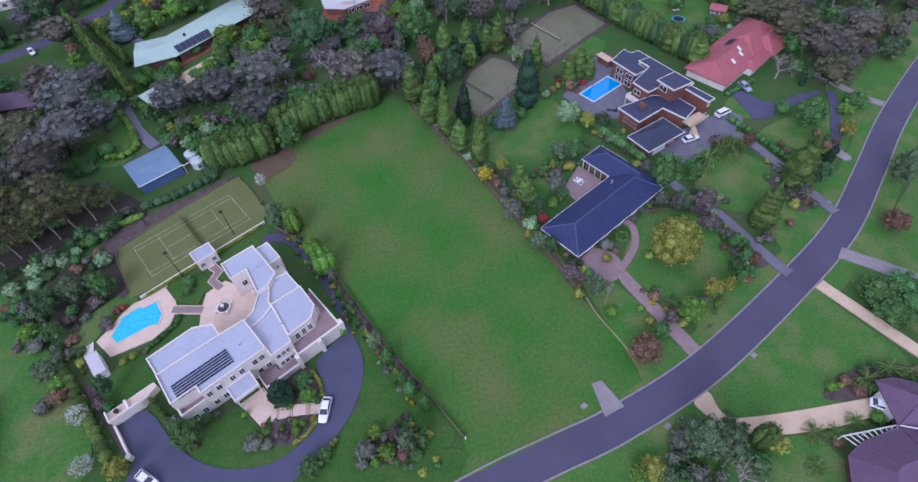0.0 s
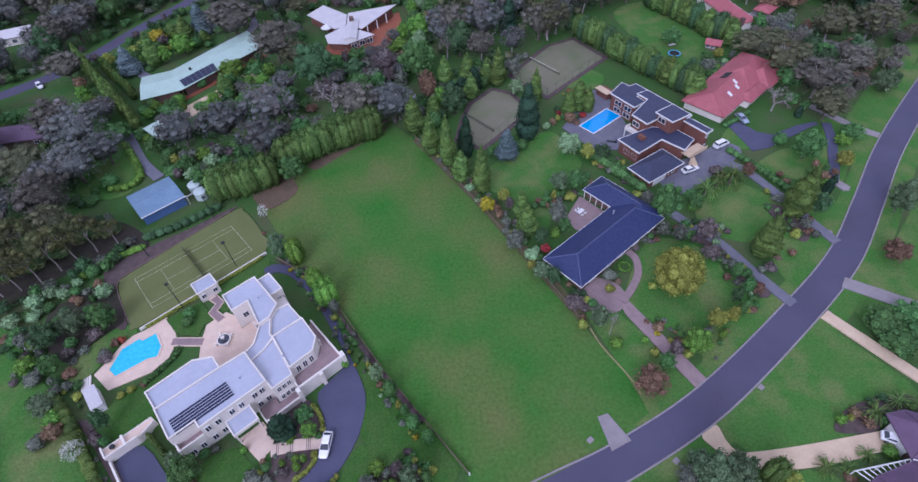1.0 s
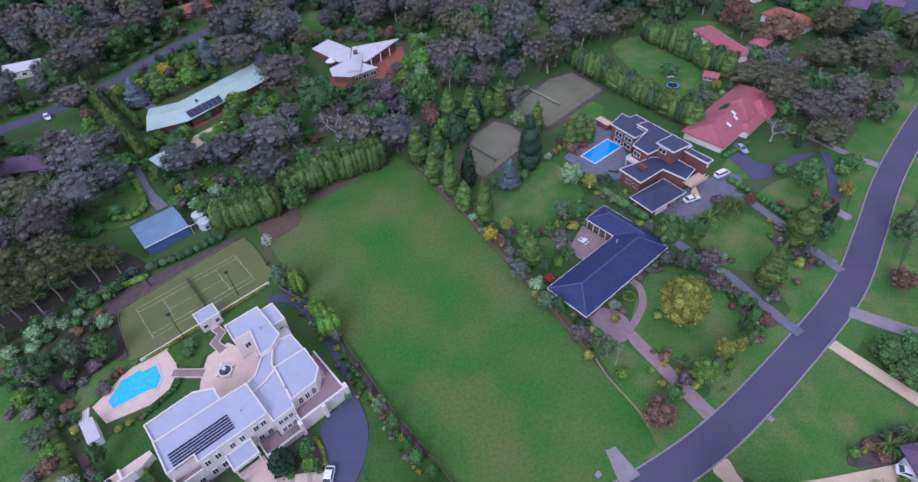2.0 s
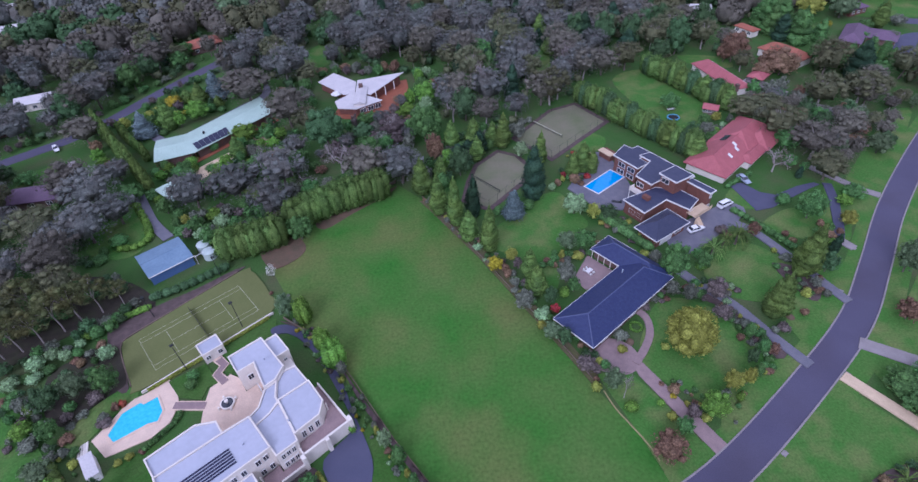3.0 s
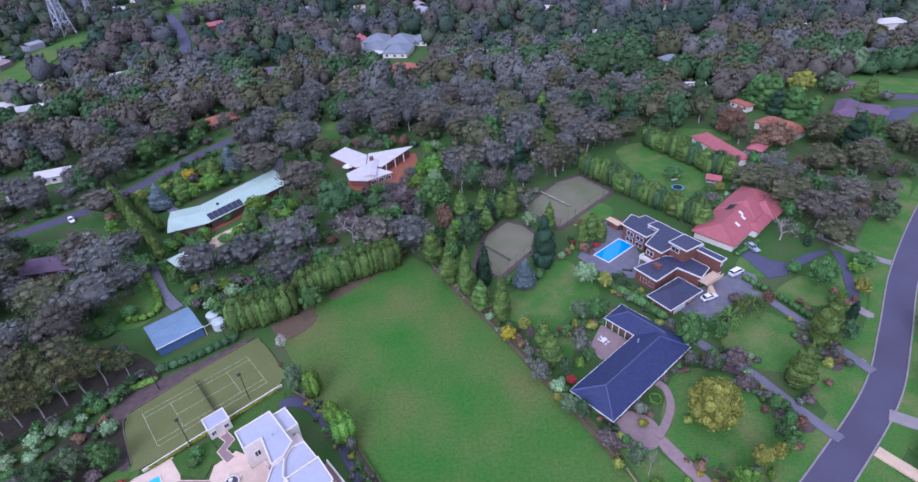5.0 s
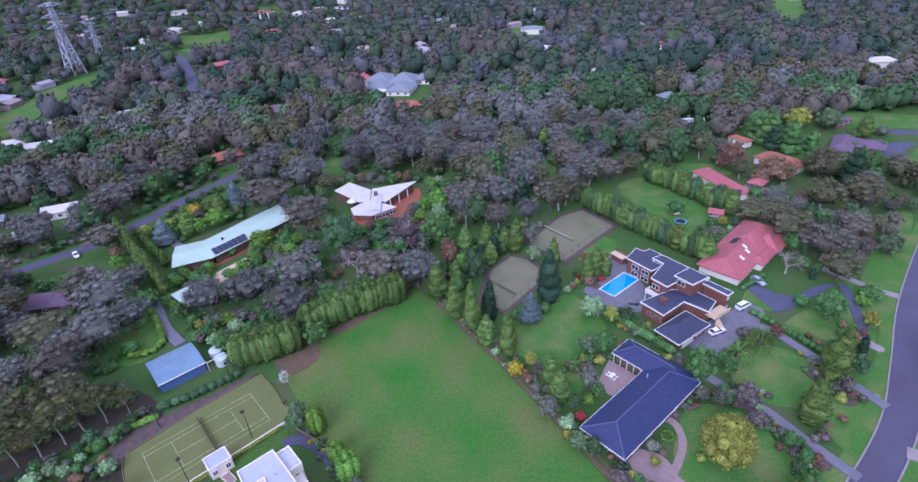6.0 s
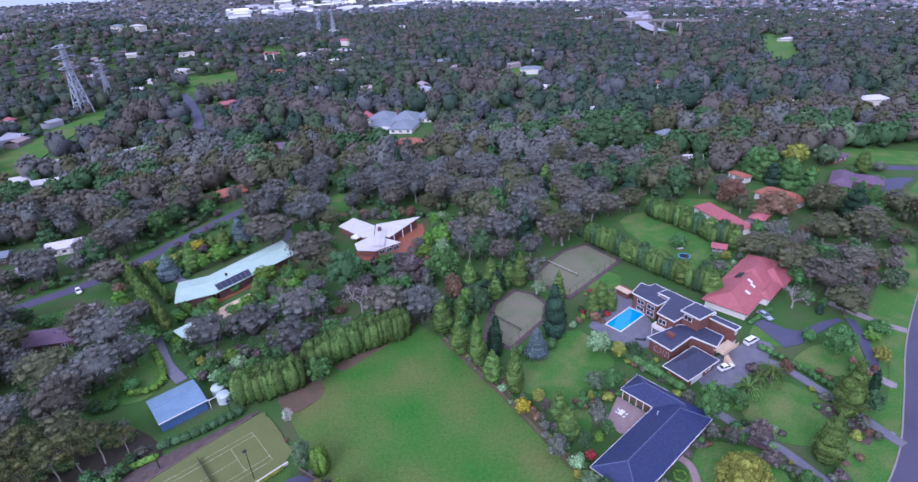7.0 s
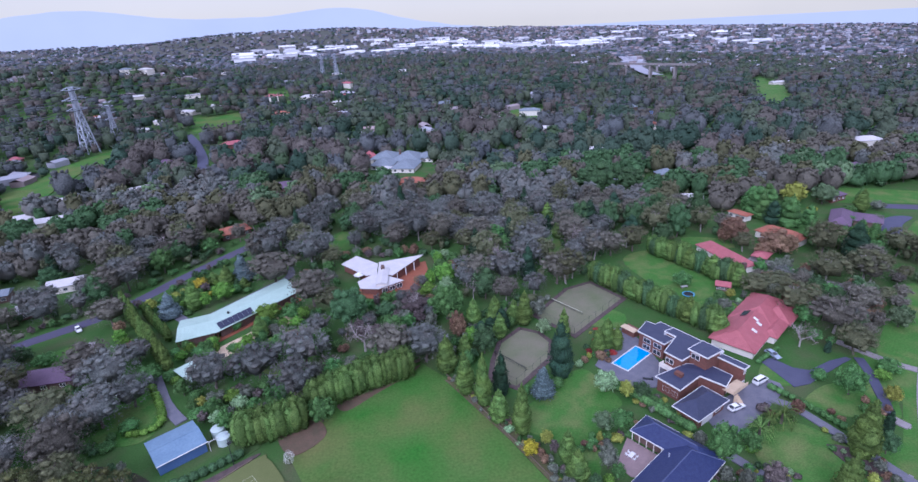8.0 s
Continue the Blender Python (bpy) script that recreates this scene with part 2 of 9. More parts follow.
L_SAGE = leaf("sage_green_leaves", (0.095, 0.14, 0.075), (0.07, 0.11, 0.058), fine=4.0)
L_GOLD = leaf("golden_leaves", (0.195, 0.22, 0.045), (0.15, 0.175, 0.038), 0.35, clump_shade=0.5)
L_DEEP = leaf("deep_green_leaves", (0.05, 0.1, 0.044), (0.04, 0.08, 0.037))
L_DUSK = leaf("dark_olive_gum_leaves", (0.092, 0.11, 0.044), (0.054, 0.068, 0.032), 0.2, fine=4.2, c3=(0.115, 0.105, 0.042), scale3=0.2, clump_shade=0.6)
L_YELLOW = leaf("yellow_leaves", (0.3, 0.27, 0.02), (0.21, 0.2, 0.02))
L_PALE = leaf("pale_green_leaves", (0.19, 0.3, 0.155), (0.14, 0.22, 0.115))
L_BLUE = leaf("blue_spruce_needles", (0.115, 0.152, 0.165), (0.08, 0.112, 0.122))
L_GREYSH = leaf("grey_shrub_leaves", (0.12, 0.135, 0.105), (0.088, 0.1, 0.08))
L_RUST = leaf("rusty_brown_leaves", (0.17, 0.11, 0.075), (0.12, 0.085, 0.05))
L_PURPLE = leaf("purple_leaves", (0.11, 0.09, 0.088), (0.082, 0.068, 0.066))
L_RED = leaf("red_flowers", (0.28, 0.035, 0.035), (0.14, 0.05, 0.03))
L_WHITE = leaf("white_blossom", (0.5, 0.48, 0.5), (0.3, 0.3, 0.28))
# far canopies: blue raised in the leaf colour to stand for distance haze
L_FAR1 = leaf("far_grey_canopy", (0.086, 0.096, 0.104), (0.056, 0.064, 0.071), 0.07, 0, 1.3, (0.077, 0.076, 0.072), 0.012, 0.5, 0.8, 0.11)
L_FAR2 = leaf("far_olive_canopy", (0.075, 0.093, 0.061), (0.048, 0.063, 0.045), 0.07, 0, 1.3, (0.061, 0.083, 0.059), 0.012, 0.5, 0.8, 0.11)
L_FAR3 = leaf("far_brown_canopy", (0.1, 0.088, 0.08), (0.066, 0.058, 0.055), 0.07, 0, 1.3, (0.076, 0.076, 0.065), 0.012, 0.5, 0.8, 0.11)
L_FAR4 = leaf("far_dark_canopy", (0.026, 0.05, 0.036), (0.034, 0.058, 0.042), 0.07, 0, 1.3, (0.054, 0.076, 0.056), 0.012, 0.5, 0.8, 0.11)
# farthest canopies: haze put into the leaf colour as a pale blue-grey cast
L_DIST1 = leaf("distant_blue_green_canopy", (0.098, 0.114, 0.14), (0.08, 0.094, 0.116), 0.2, 0, 0.3, clump_shade=0.3, bump=0.3)
L_DIST2 = leaf("distant_dusky_canopy", (0.108, 0.106, 0.124), (0.088, 0.088, 0.104), 0.2, 0, 0.3, clump_shade=0.3, bump=0.3)


# ---- building blocks ----
def mesh_of(name, bm, material):
    me = bpy.data.meshes.new(name)
    bmesh.ops.recalc_face_normals(bm, faces=bm.faces)
    bm.to_mesh(me)
    bm.free()
    me.materials.append(material)
    return me


def part(name, bm, material, parent=None, label=""):
    """Links a bmesh as one mesh object under a thing or a part."""
    ob = new(name, mesh_of(name, bm, material))
    ob.parent = parent
    return tagged(ob, label)


def thing(name, x, y, z=0.0, turn=0.0, label="", category="", group="", kind=""):
    ob = new(name)
    ob.location, ob.rotation_euler = (x, y, z), (0, 0, radians(turn))
    return tagged(ob, label, category, group, kind)


def box(bm, x0, y0, z0, x1, y1, z1):
    v = [bm.verts.new(p) for p in ((x0, y0, z0), (x1, y0, z0), (x1, y1, z0), (x0, y1, z0), (x0, y0, z1), (x1, y0, z1), (x1, y1, z1), (x0, y1, z1))]
    for f in ((3, 2, 1, 0), (4, 5, 6, 7), (0, 1, 5, 4), (1, 2, 6, 5), (2, 3, 7, 6), (3, 0, 4, 7)):
        bm.faces.new([v[i] for i in f])
    return bm


def boxes(*rows):
    bm = bmesh.new()
    for r in rows:
        box(bm, *r)
    return bm


def prism(bm, poly, z0, z1):
    lo = [bm.verts.new((p[0], p[1], z0)) for p in poly]
    hi = [bm.verts.new((p[0], p[1], z1)) for p in poly]
    bm.faces.new(lo[::-1])
    bm.faces.new(hi)
    n = len(poly)
    for i in range(n):
        bm.faces.new((lo[i], lo[(i + 1) % n], hi[(i + 1) % n], hi[i]))
    return bm


def area(poly):
    return 0.5 * sum(a[0] * b[1] - b[0] * a[1] for a, b in zip(poly, poly[1:] + poly[:1]))


def inset(poly, d):
    """The polygon with every edge moved inwards by d."""
    poly = list(poly)
    if area(poly) < 0:
        poly = poly[::-1]
    out = []
    n = len(poly)
    for i in range(n):
        a, b, c = Vector(poly[i - 1]), Vector(poly[i]), Vector(poly[(i + 1) % n])
        e, f = (b - a).normalized(), (c - b).normalized()
        ne, nf = Vector((-e.y, e.x)), Vector((-f.y, f.x))
        k = ne + nf
        out.append(tuple(b + k * (d / max(0.3, k.dot(ne)))))
    return out


def ring(bm, poly, d, z0, z1):
    """A wall of thickness d along the inside of the polygon."""
    outer = list(poly) if area(list(poly)) > 0 else list(poly)[::-1]
    inner = inset(outer, d)
    n = len(outer)
    rows = [[bm.verts.new((p[0], p[1], z)) for p in q] for q, z in ((outer, z0), (outer, z1), (inner, z1), (inner, z0))]
    for i in range(n):
        j = (i + 1) % n
        for a, b in ((0, 1), (1, 2), (2, 3), (3, 0)):
            bm.faces.new((rows[a][i], rows[a][j], rows[b][j], rows[b][i]))
    return bm


def cylinder(bm, x, y, z0, z1, r0, r1=None, n=12):
    r1 = r0 if r1 is None else r1
    lo = [bm.verts.new((x + r0 * math.cos(a), y + r0 * math.sin(a), z0)) for a in (2 * math.pi * i / n for i in range(n))]
    hi = [bm.verts.new((x + r1 * math.cos(a), y + r1 * math.sin(a), z1)) for a in (2 * math.pi * i / n for i in range(n))]
    bm.faces.new(lo[::-1])
    bm.faces.new(hi)
    for i in range(n):
        bm.faces.new((lo[i], lo[(i + 1) % n], hi[(i + 1) % n], hi[i]))
    return bm


def rod(bm, a, b, r0, r1=None, n=5):
    a, b = Vector(a), Vector(b)
    r1 = r0 if r1 is None else r1
    q = (b - a).to_track_quat("Z", "Y")
    rings = []
    for p, r in ((a, r0), (b, r1)):
        rings.append([bm.verts.new(p + q @ Vector((r * math.cos(2 * math.pi * i / n), r * math.sin(2 * math.pi * i / n), 0))) for i in range(n)])
    bm.faces.new(rings[0][::-1])
    bm.faces.new(rings[1])
    for i in range(n):
        bm.faces.new((rings[0][i], rings[0][(i + 1) % n], rings[1][(i + 1) % n], rings[1][i]))
    return bm


def hip(bm, x0, y0, x1, y1, z, rise, thick=0.22, gable=False, run=None):
    """A hipped (or gabled) roof over a rectangle, ridge along its longer side."""
    along_x = (x1 - x0) >= (y1 - y0)
    half = (y1 - y0) / 2 if along_x else (x1 - x0) / 2
    run = (0 if gable else half) if run is None else run
    base = [(x0, y0), (x1, y0), (x1, y1), (x0, y1)]
    lo = [bm.verts.new((*p, z - thick)) for p in base]
    up = [bm.verts.new((*p, z)) for p in base]
    if along_x:
        ym = (y0 + y1) / 2
        a, b = bm.verts.new((x0 + run, ym, z + rise)), bm.verts.new((x1 - run, ym, z + rise))
        faces = ((up[0], up[1], b, a), (up[1], up[2], b), (up[2], up[3], a, b), (up[3], up[0], a))
    else:
        xm = (x0 + x1) / 2
        a, b = bm.verts.new((xm, y0 + run, z + rise)), bm.verts.new((xm, y1 - run, z + rise))
        faces = ((up[0], up[1], a), (up[1], up[2], b, a), (up[2], up[3], b), (up[3], up[0], a, b))
    for f in faces:
        bm.faces.new(f)
    bm.faces.new(lo[::-1])
    for i in range(4):
        bm.faces.new((lo[i], lo[(i + 1) % 4], up[(i + 1) % 4], up[i]))
    return bm


def smooth(pts, k=6, closed=False):
    """A Catmull-Rom curve through the points."""
    p = [Vector(q) for q in pts]
    n = len(p)
    out = []
    for i in range(n if closed else n - 1):
        a, b, c, d = (p[(i + j) % n] if closed else p[min(max(i + j, 0), n - 1)] for j in (-1, 0, 1, 2))
        for s in range(k):
            t = s / k
            out.append(tuple(0.5 * ((2 * b) + (c - a) * t + (2 * a - 5 * b + 4 * c - d) * t * t + (3 * b - a - 3 * c + d) * t ** 3)))
    if not closed:
        out.append(tuple(p[-1]))
    return out


def strip(pts, w0, w1):
    """The outline of a band from w0 to w1 metres to the right of a line."""
    p = [Vector(q) for q in pts]
    a, b = [], []
    for i, q in enumerate(p):
        d = (p[min(i + 1, len(p) - 1)] - p[max(i - 1, 0)]).normalized()
        nrm = Vector((d.y, -d.x))
        a.append(q + nrm * w0)
        b.append(q + nrm * w1)
    return a, b


def ribbon(name, pts, w0, w1, z0, z1, material, parent=None, label="", k=6):
    a, b = strip(smooth(pts, k), w0, w1)
    bm = bmesh.new()
    rows = [[bm.verts.new((q.x, q.y, z)) for q in line] for line, z in ((a, z0), (a, z1), (b, z1), (b, z0))]
    for i in range(len(a) - 1):
        for u, v in ((0, 1), (1, 2), (2, 3)):
            bm.faces.new((rows[u][i], rows[u][i + 1], rows[v][i + 1], rows[v][i]))
    for i in (0, -1):
        bm.faces.new([r[i] for r in rows])
    return part(name, bm, material, parent, label)


LAID = [0, 0]


def patch(name, pts, z, material, label, category, k=5, parent=None):
    """A thin slab of ground cover with a soft outline; k=0 keeps the corners. Low ones (z to 0.06) are laid over one another, then the paved ones."""
    poly = smooth(pts, k, True) if k else list(pts)
    if z < 0.2:
        paved = int(z > 0.06)
        LAID[paved] += 1
        z = (0.03, 0.15)[paved] + 0.003 * LAID[paved]
    ob = part(name, prism(bmesh.new(), poly, -0.3, z), material, parent, label)
    return ob if parent else tagged(ob, label, category, "", "structure")


def turned(angle):
    c, s = math.cos(radians(angle)), math.sin(radians(angle))
    return lambda u, v: (u * c - v * s, u * s + v * c)


M, B, K, R = turned(39), turned(38), turned(-59), turned(41)


def world_of(fn, pts):
    return [fn(*p) for p in pts]


def inside(x, y, poly):
    hit = False
    for (ax, ay), (bx, by) in zip(poly, poly[1:] + poly[:1]):
        if (ay > y) != (by > y) and x < (bx - ax) * (y - ay) / (by - ay) + ax:
            hit = not hit
    return hit


def near_line(x, y, pts, d):
    for (ax, ay), (bx, by) in zip(pts, pts[1:]):
        dx, dy = bx - ax, by - ay
        t = min(1, max(0, ((x - ax) * dx + (y - ay) * dy) / (dx * dx + dy * dy)))
        if (x - ax - t * dx) ** 2 + (y - ay - t * dy) ** 2 < d * d:
            return True
    return False


def step(a, b, v):
    t = min(1.0, max(0.0, (v - a) / (b - a)))
    return t * t * (3 - 2 * t)


def land(x, y):
    """Height of the land: level round the houses, rolling, with a wooded hill, a ridge of suburbs and a far rim."""
    r = math.hypot(x, y)
    z = 72 * step(2300, 4800, r)
    z += 52 * math.exp(-((x + 620) / 300) ** 2 - ((y - 930) / 240) ** 2)
    z -= 0.043 * max(0.0, x - 60) * step(350, 1500, r)
    a = math.degrees(math.atan2(x, y))
    z += 70 * math.exp(-((r - 3500) / 420) ** 2) * step(-33, -18, a) * (1 - step(-9, 5, a))
    z += 7 * noise.noise((x / 260, y / 260, 0.3)) * step(330, 900, r)
    return z


def sheet(name, verts, faces, material, soft=False):
    """A mesh from arrays of vertices and of faces with the same number of corners."""
    me = bpy.data.meshes.new(name)
    verts, faces = np.asarray(verts, "f"), np.asarray(faces, "i")
    me.vertices.add(len(verts))
    me.vertices.foreach_set("co", verts.ravel())
    me.loops.add(faces.size)
    me.loops.foreach_set("vertex_index", faces.ravel())
    me.polygons.add(len(faces))
    me.polygons.foreach_set("loop_start", np.arange(0, faces.size, faces.shape[1], dtype="i"))
    if soft:
        me.polygons.foreach_set("use_smooth", np.ones(len(faces), dtype=bool))
    me.update(calc_edges=True)
    me.materials.append(material)
    return me


# ---- the land, the roads and the surfaces on it ----
radii = np.concatenate([[0, 60, 120, 180, 240, 300], np.geomspace(350, 5300, 44)])
angles = np.linspace(-math.pi, math.pi, 145)[:-1]
gv = [(r * math.sin(a), r * math.cos(a), land(r * math.sin(a), r * math.cos(a))) for r in radii for a in angles]
na = len(angles)
gf = [(i * na + j, i * na + (j + 1) % na, (i + 1) * na + (j + 1) % na, (i + 1) * na + j) for i in range(len(radii) - 1) for j in range(na)]
FARLAND = mat("distant_bushland", (0.085, 0.095, 0.075), (0.11, 0.11, 0.1), 0.01, 0.95, 0.2, 0.1, c3=(0.13, 0.12, 0.12), scale3=0.004, spec=0.1)
ground_mesh = sheet("ground", gv, gf, GRASS)
ground_mesh.materials.append(FARLAND)
ground_mesh.polygons.foreach_set("material_index", [1 if radii[i] > 1150 else 0 for i in range(len(radii) - 1) for j in range(na)])
ground = tagged(new("ground", ground_mesh), "rough green and brown grass over rolling suburban land", "ground", "", "structure")

ROAD = ((-60, -8), (-30, 7.5), (0.1, 21.0), (13.4, 26.1), (25.6, 30.6), (43.8, 39.8), (67, 56), (84.1, 69.7), (98.2, 85.1), (116.9, 106.3), (148.3, 136.3), (190, 172))
road = tagged(ribbon("road", ROAD, -3.5, 2.4, -0.3, 0.03, ASPHALT), "curving grey asphalt road between mown verges", "road", "", "structure")
for e in ((-3.82, -3.5), (2.4, 2.72)):
    kerb = ribbon("kerb", ROAD, e[0], e[1], -0.3, 0.17, CONCRETE)
    tagged(kerb, "low concrete kerb along the asphalt road", "kerb", "", "structure")
for e in ((-6.5, -3.8), (2.7, 6.5)):
    tagged(ribbon("verge", ROAD, e[0], e[1], -0.3, 0.028, LAWN), "mown grass verge along the kerb", "lawn", "", "structure")
ROAD2 = ((-190, 128), (-154, 158.5), (-136, 174), (-127, 187), (-119, 203), (-109, 220.5), (-99, 237), (-88, 252), (-78, 268), (-66, 290))
tagged(ribbon("road", ROAD2, -2.9, 2.9, -0.3, 0.03, ASPHALT), "narrow asphalt road through the gum trees", "road", "", "structure")
ROAD4 = ((-320, 640), (-292, 606), (-254, 550), (-211, 466), (-189, 413), (-180, 380))
tagged(ribbon("road", ROAD4, -4, 4, -0.3, 0.8, DRIVE), "pale asphalt road winding between far trees", "road", "", "structure")
ROAD3 = ((240, 214), (219, 226), (205, 232), (196, 246))
tagged(ribbon("road", ROAD3, -3.5, 3.5, -0.3, 0.05, ASPHALT), "short cul-de-sac of grey asphalt", "road", "", "structure")

# the vacant paddock
LOT = ((-53.3, 107.1), (-36, 119.5), (-18.1, 132), (-11.2, 124.3), (3.6, 97.5), (15.3, 74.5), (23.3, 58.2), (28.7, 48.3), (31.5, 38.6), (21.1, 32.6), (9, 27.9), (-1.1, 24.0), (-1.6, 30.5), (-8.7, 38.1), (-16.6, 49.3), (-28.7, 67), (-38.1, 80.2), (-49.4, 99.5))
patch("paddock", LOT, 0.05, PADDOCK, "large mown green paddock with faint brown patches", "grass", 0)
patch("bare_ground", ((-53, 106), (-45.3, 110.5), (-41.2, 106), (-43, 101.5), (-48.5, 98.6)), 0.07, EARTH, "bare reddish earth at the paddock's corner", "earth")
patch("bare_ground", ((-40, 116), (-33, 120.5), (-24, 126.5), (-18, 131), (-21, 126.5), (-30, 119), (-37, 113)), 0.06, EARTH, "worn brown strip of earth under the hedge", "earth")
patch("crossover", ((22.2, 38.6), (24.1, 39.1), (27.0, 34.0), (23.2, 32.4)), 0.08, CONCRETE, "pale concrete slab crossing the verge", "driveway", 0)
tagged(ribbon("worn_track", ((25.0, 57.0), (26.2, 53.1), (27.9, 49.7), (29.6, 46.4), (30.7, 43.7), (31.0, 42.2)), -0.14, 0.14, -0.1, 0.075, DRYTRACK), "thin worn line of dry grass at the lawn's edge", "track", "", "structure")
patch("crossover", ((-12.6, 22.2), (-9.6, 23.4), (-7.2, 18.2), (-12.2, 16.2)), 0.08, CONCRETE, "grey concrete crossover by the round garden bed", "driveway", 0)

# the south-east gardens over the road
patch("lawn", ((43.5, 33.5), (54.4, 41.2), (66.8, 50.5), (71.6, 53.6), (79.6, 41), (80, 36), (70, 33), (58, 31.2), (46, 30.4)), 0.05, LAWN, "mown front lawn beside the cream driveway", "lawn", 0)
patch("lawn", ((16, 22), (30, 28), (40, 33), (46, 26.5), (58, 26), (62, 8), (30, 0)), 0.05, LAWN, "shaded front lawn below the road", "lawn", 3)
patch("driveway", ((39.3, 34.1), (42.3, 35.6), (42.9, 33), (43.8, 31.2), (46.0, 30.6), (54.2, 31.0), (62.4, 31.8), (68.3, 32.4), (71.6, 32.4), (71.6, 28.8), (67.3, 29.1), (62.7, 28.2), (53.7, 27.4), (47, 27.8), (42.6, 29.6), (39.9, 32.3)), 0.08, CREAM_PAVE, "cream paved driveway curving to a garage", "driveway", 3)
ribbon_drive = ribbon("driveway", ((72.0, 56.2), (77, 48.8), (82.5, 40.6), (90, 30)), -1.3, 1.3, -0.2, 0.3, CREAM_PAVE)
tagged(ribbon_drive, "straight cream paved driveway over the lawn", "driveway", "", "structure")
patch("verge", ((78.4, 57.6), (91, 68.2), (107, 83.2), (124, 101), (135, 92), (110, 60), (92, 44), (84, 45)), 0.05, LAWN, "wide grass verge outside the bend", "lawn", 3)
patch("verge", ((90, 52), (92.4, 67.4), (108, 82.2), (125, 100), (150, 124), (175, 120), (130, 60)), 0.05, LAWN, "broad grass beyond the bend", "lawn", 0)
patch("driveway", ((79.0, 62.4), (81.0, 64.9), (96, 55), (94, 52)), 0.08, CONCRETE, "pale concrete driveway outside the bend", "driveway", 0)

# the gardens north of the road
patch("lawn", ((24.6, 60.8), (31, 61), (35, 55), (40.6, 43.0), (33.4, 39.2), (31.6, 38.9), (28.8, 48.3)), 0.05, LAWN, "grass between the paddock and the brick driveway", "lawn", 0)
patch("lawn", ((36.5, 69.5), (44.5, 79.5), (54.6, 75.5), (57, 67), (57.5, 59), (48.1, 51), (39, 56.5), (34.6, 62.2)), 0.05, LAWN, "round front lawn with a golden tree", "lawn")
patch("verge", ((44.5, 46.2), (56, 55.5), (63.5, 60), (59, 68), (48, 55)), 0.05, LAWN, "mown grass verge above the kerb", "lawn", 3)
patch("lawn", ((60.5, 91.5), (70.5, 96), (77, 90), (79.4, 82), (77, 77), (68, 76), (60, 78.5), (56.6, 85)), 0.05, LAWN, "front lawn between two driveways", "lawn")
patch("verge", ((70, 64), (80, 74), (91, 86.5), (88, 92), (80, 84), (69, 73)), 0.05, LAWN, "grass verge with young conifers", "lawn", 3)
patch("lawn", ((9.0, 108), (14.2, 112.6), (22.4, 120.5), (29, 122), (32, 114), (34, 107), (27.5, 102), (24, 92), (20.5, 84), (17, 90), (12, 97), (8.0, 101)), 0.05, LAWN, "back lawn behind the blue tiled house", "lawn")
patch("lawn", ((78, 100), (86, 107), (99, 110), (105, 120), (108.6, 115.4), (100.6, 99.4), (94, 93.4)), 0.05, LAWN, "sloping front lawn before the red roofed house", "lawn")
patch("lawn", ((73, 112), (80, 108.5), (84, 114), (80, 120)), 0.05, LAWN, "small lawn before the red roofed house", "lawn")
patch("lawn", ((64, 192), (82, 198), (90.9, 171), (84, 153), (77, 150), (69, 163)), 0.05, LAWN, "back lawn with a trampoline", "lawn")
patch("lawn", ((96, 210), (112, 206), (113, 196), (100, 199)), 0.05, LAWN, "green strip of lawn behind a pink roof", "lawn", 3)
patch("lawn", ((28, 150), (44, 142), (50, 150), (41, 156), (33, 150)), 0.05, LAWN, "small lawn beside the old tennis court", "lawn", 3)
patch("lawn", ((102, 108), (112, 120), (146, 152), (154, 152.4), (124.6, 121.4), (100.6, 99)), 0.04, LAWN, "grass verge beside the upper road", "lawn", 3)
patch("driveway", ((31.9, 64.4), (33.8, 64.0), (43.9, 44.2), (41.4, 42.4), (32.9, 59.6)), 0.08, MAUVE_PAVE, "mauve brick driveway down to the road", "driveway", 0)
patch("driveway", ((24.4, 62.6), (23.4, 65.5), (28, 69.4), (32.8, 67.6), (34.2, 63.8), (32, 60.6), (28.4, 60.4)), 0.09, MAUVE_PAVE, "mauve brick parking apron by the house", "driveway")
tagged(ribbon("garden_path", ((33, 62.6), (36, 66), (38.4, 70), (38.9, 74), (37.6, 76.4)), -0.8, 0.8, -0.2, 0.34, MAUVE_PAVE), "curved mauve brick garden path", "path", "", "structure")
tagged(ribbon("driveway", ((51, 88), (55, 81.5), (59.2, 76), (63.0, 67.4), (66.2, 60.9), (67.2, 59.0)), -1.2, 1.2, -0.2, 0.3, BLUESTONE), "straight grey driveway between garden beds", "driveway", "", "structure")
tagged(ribbon("driveway", ((70.5, 104), (74.6, 100.5), (79.2, 89.5), (83.2, 77.8), (84.5, 74.4)), -1.2, 1.2, -0.2, 0.3, BLUESTONE), "long grey driveway up to the brick house", "driveway", "", "structure")
tagged(ribbon("driveway", ((92.5, 97.5), (96.0, 90.9)), -1.2, 1.2, -0.2, 0.3, CONCRETE), "short concrete driveway from the kerb", "driveway", "", "structure")
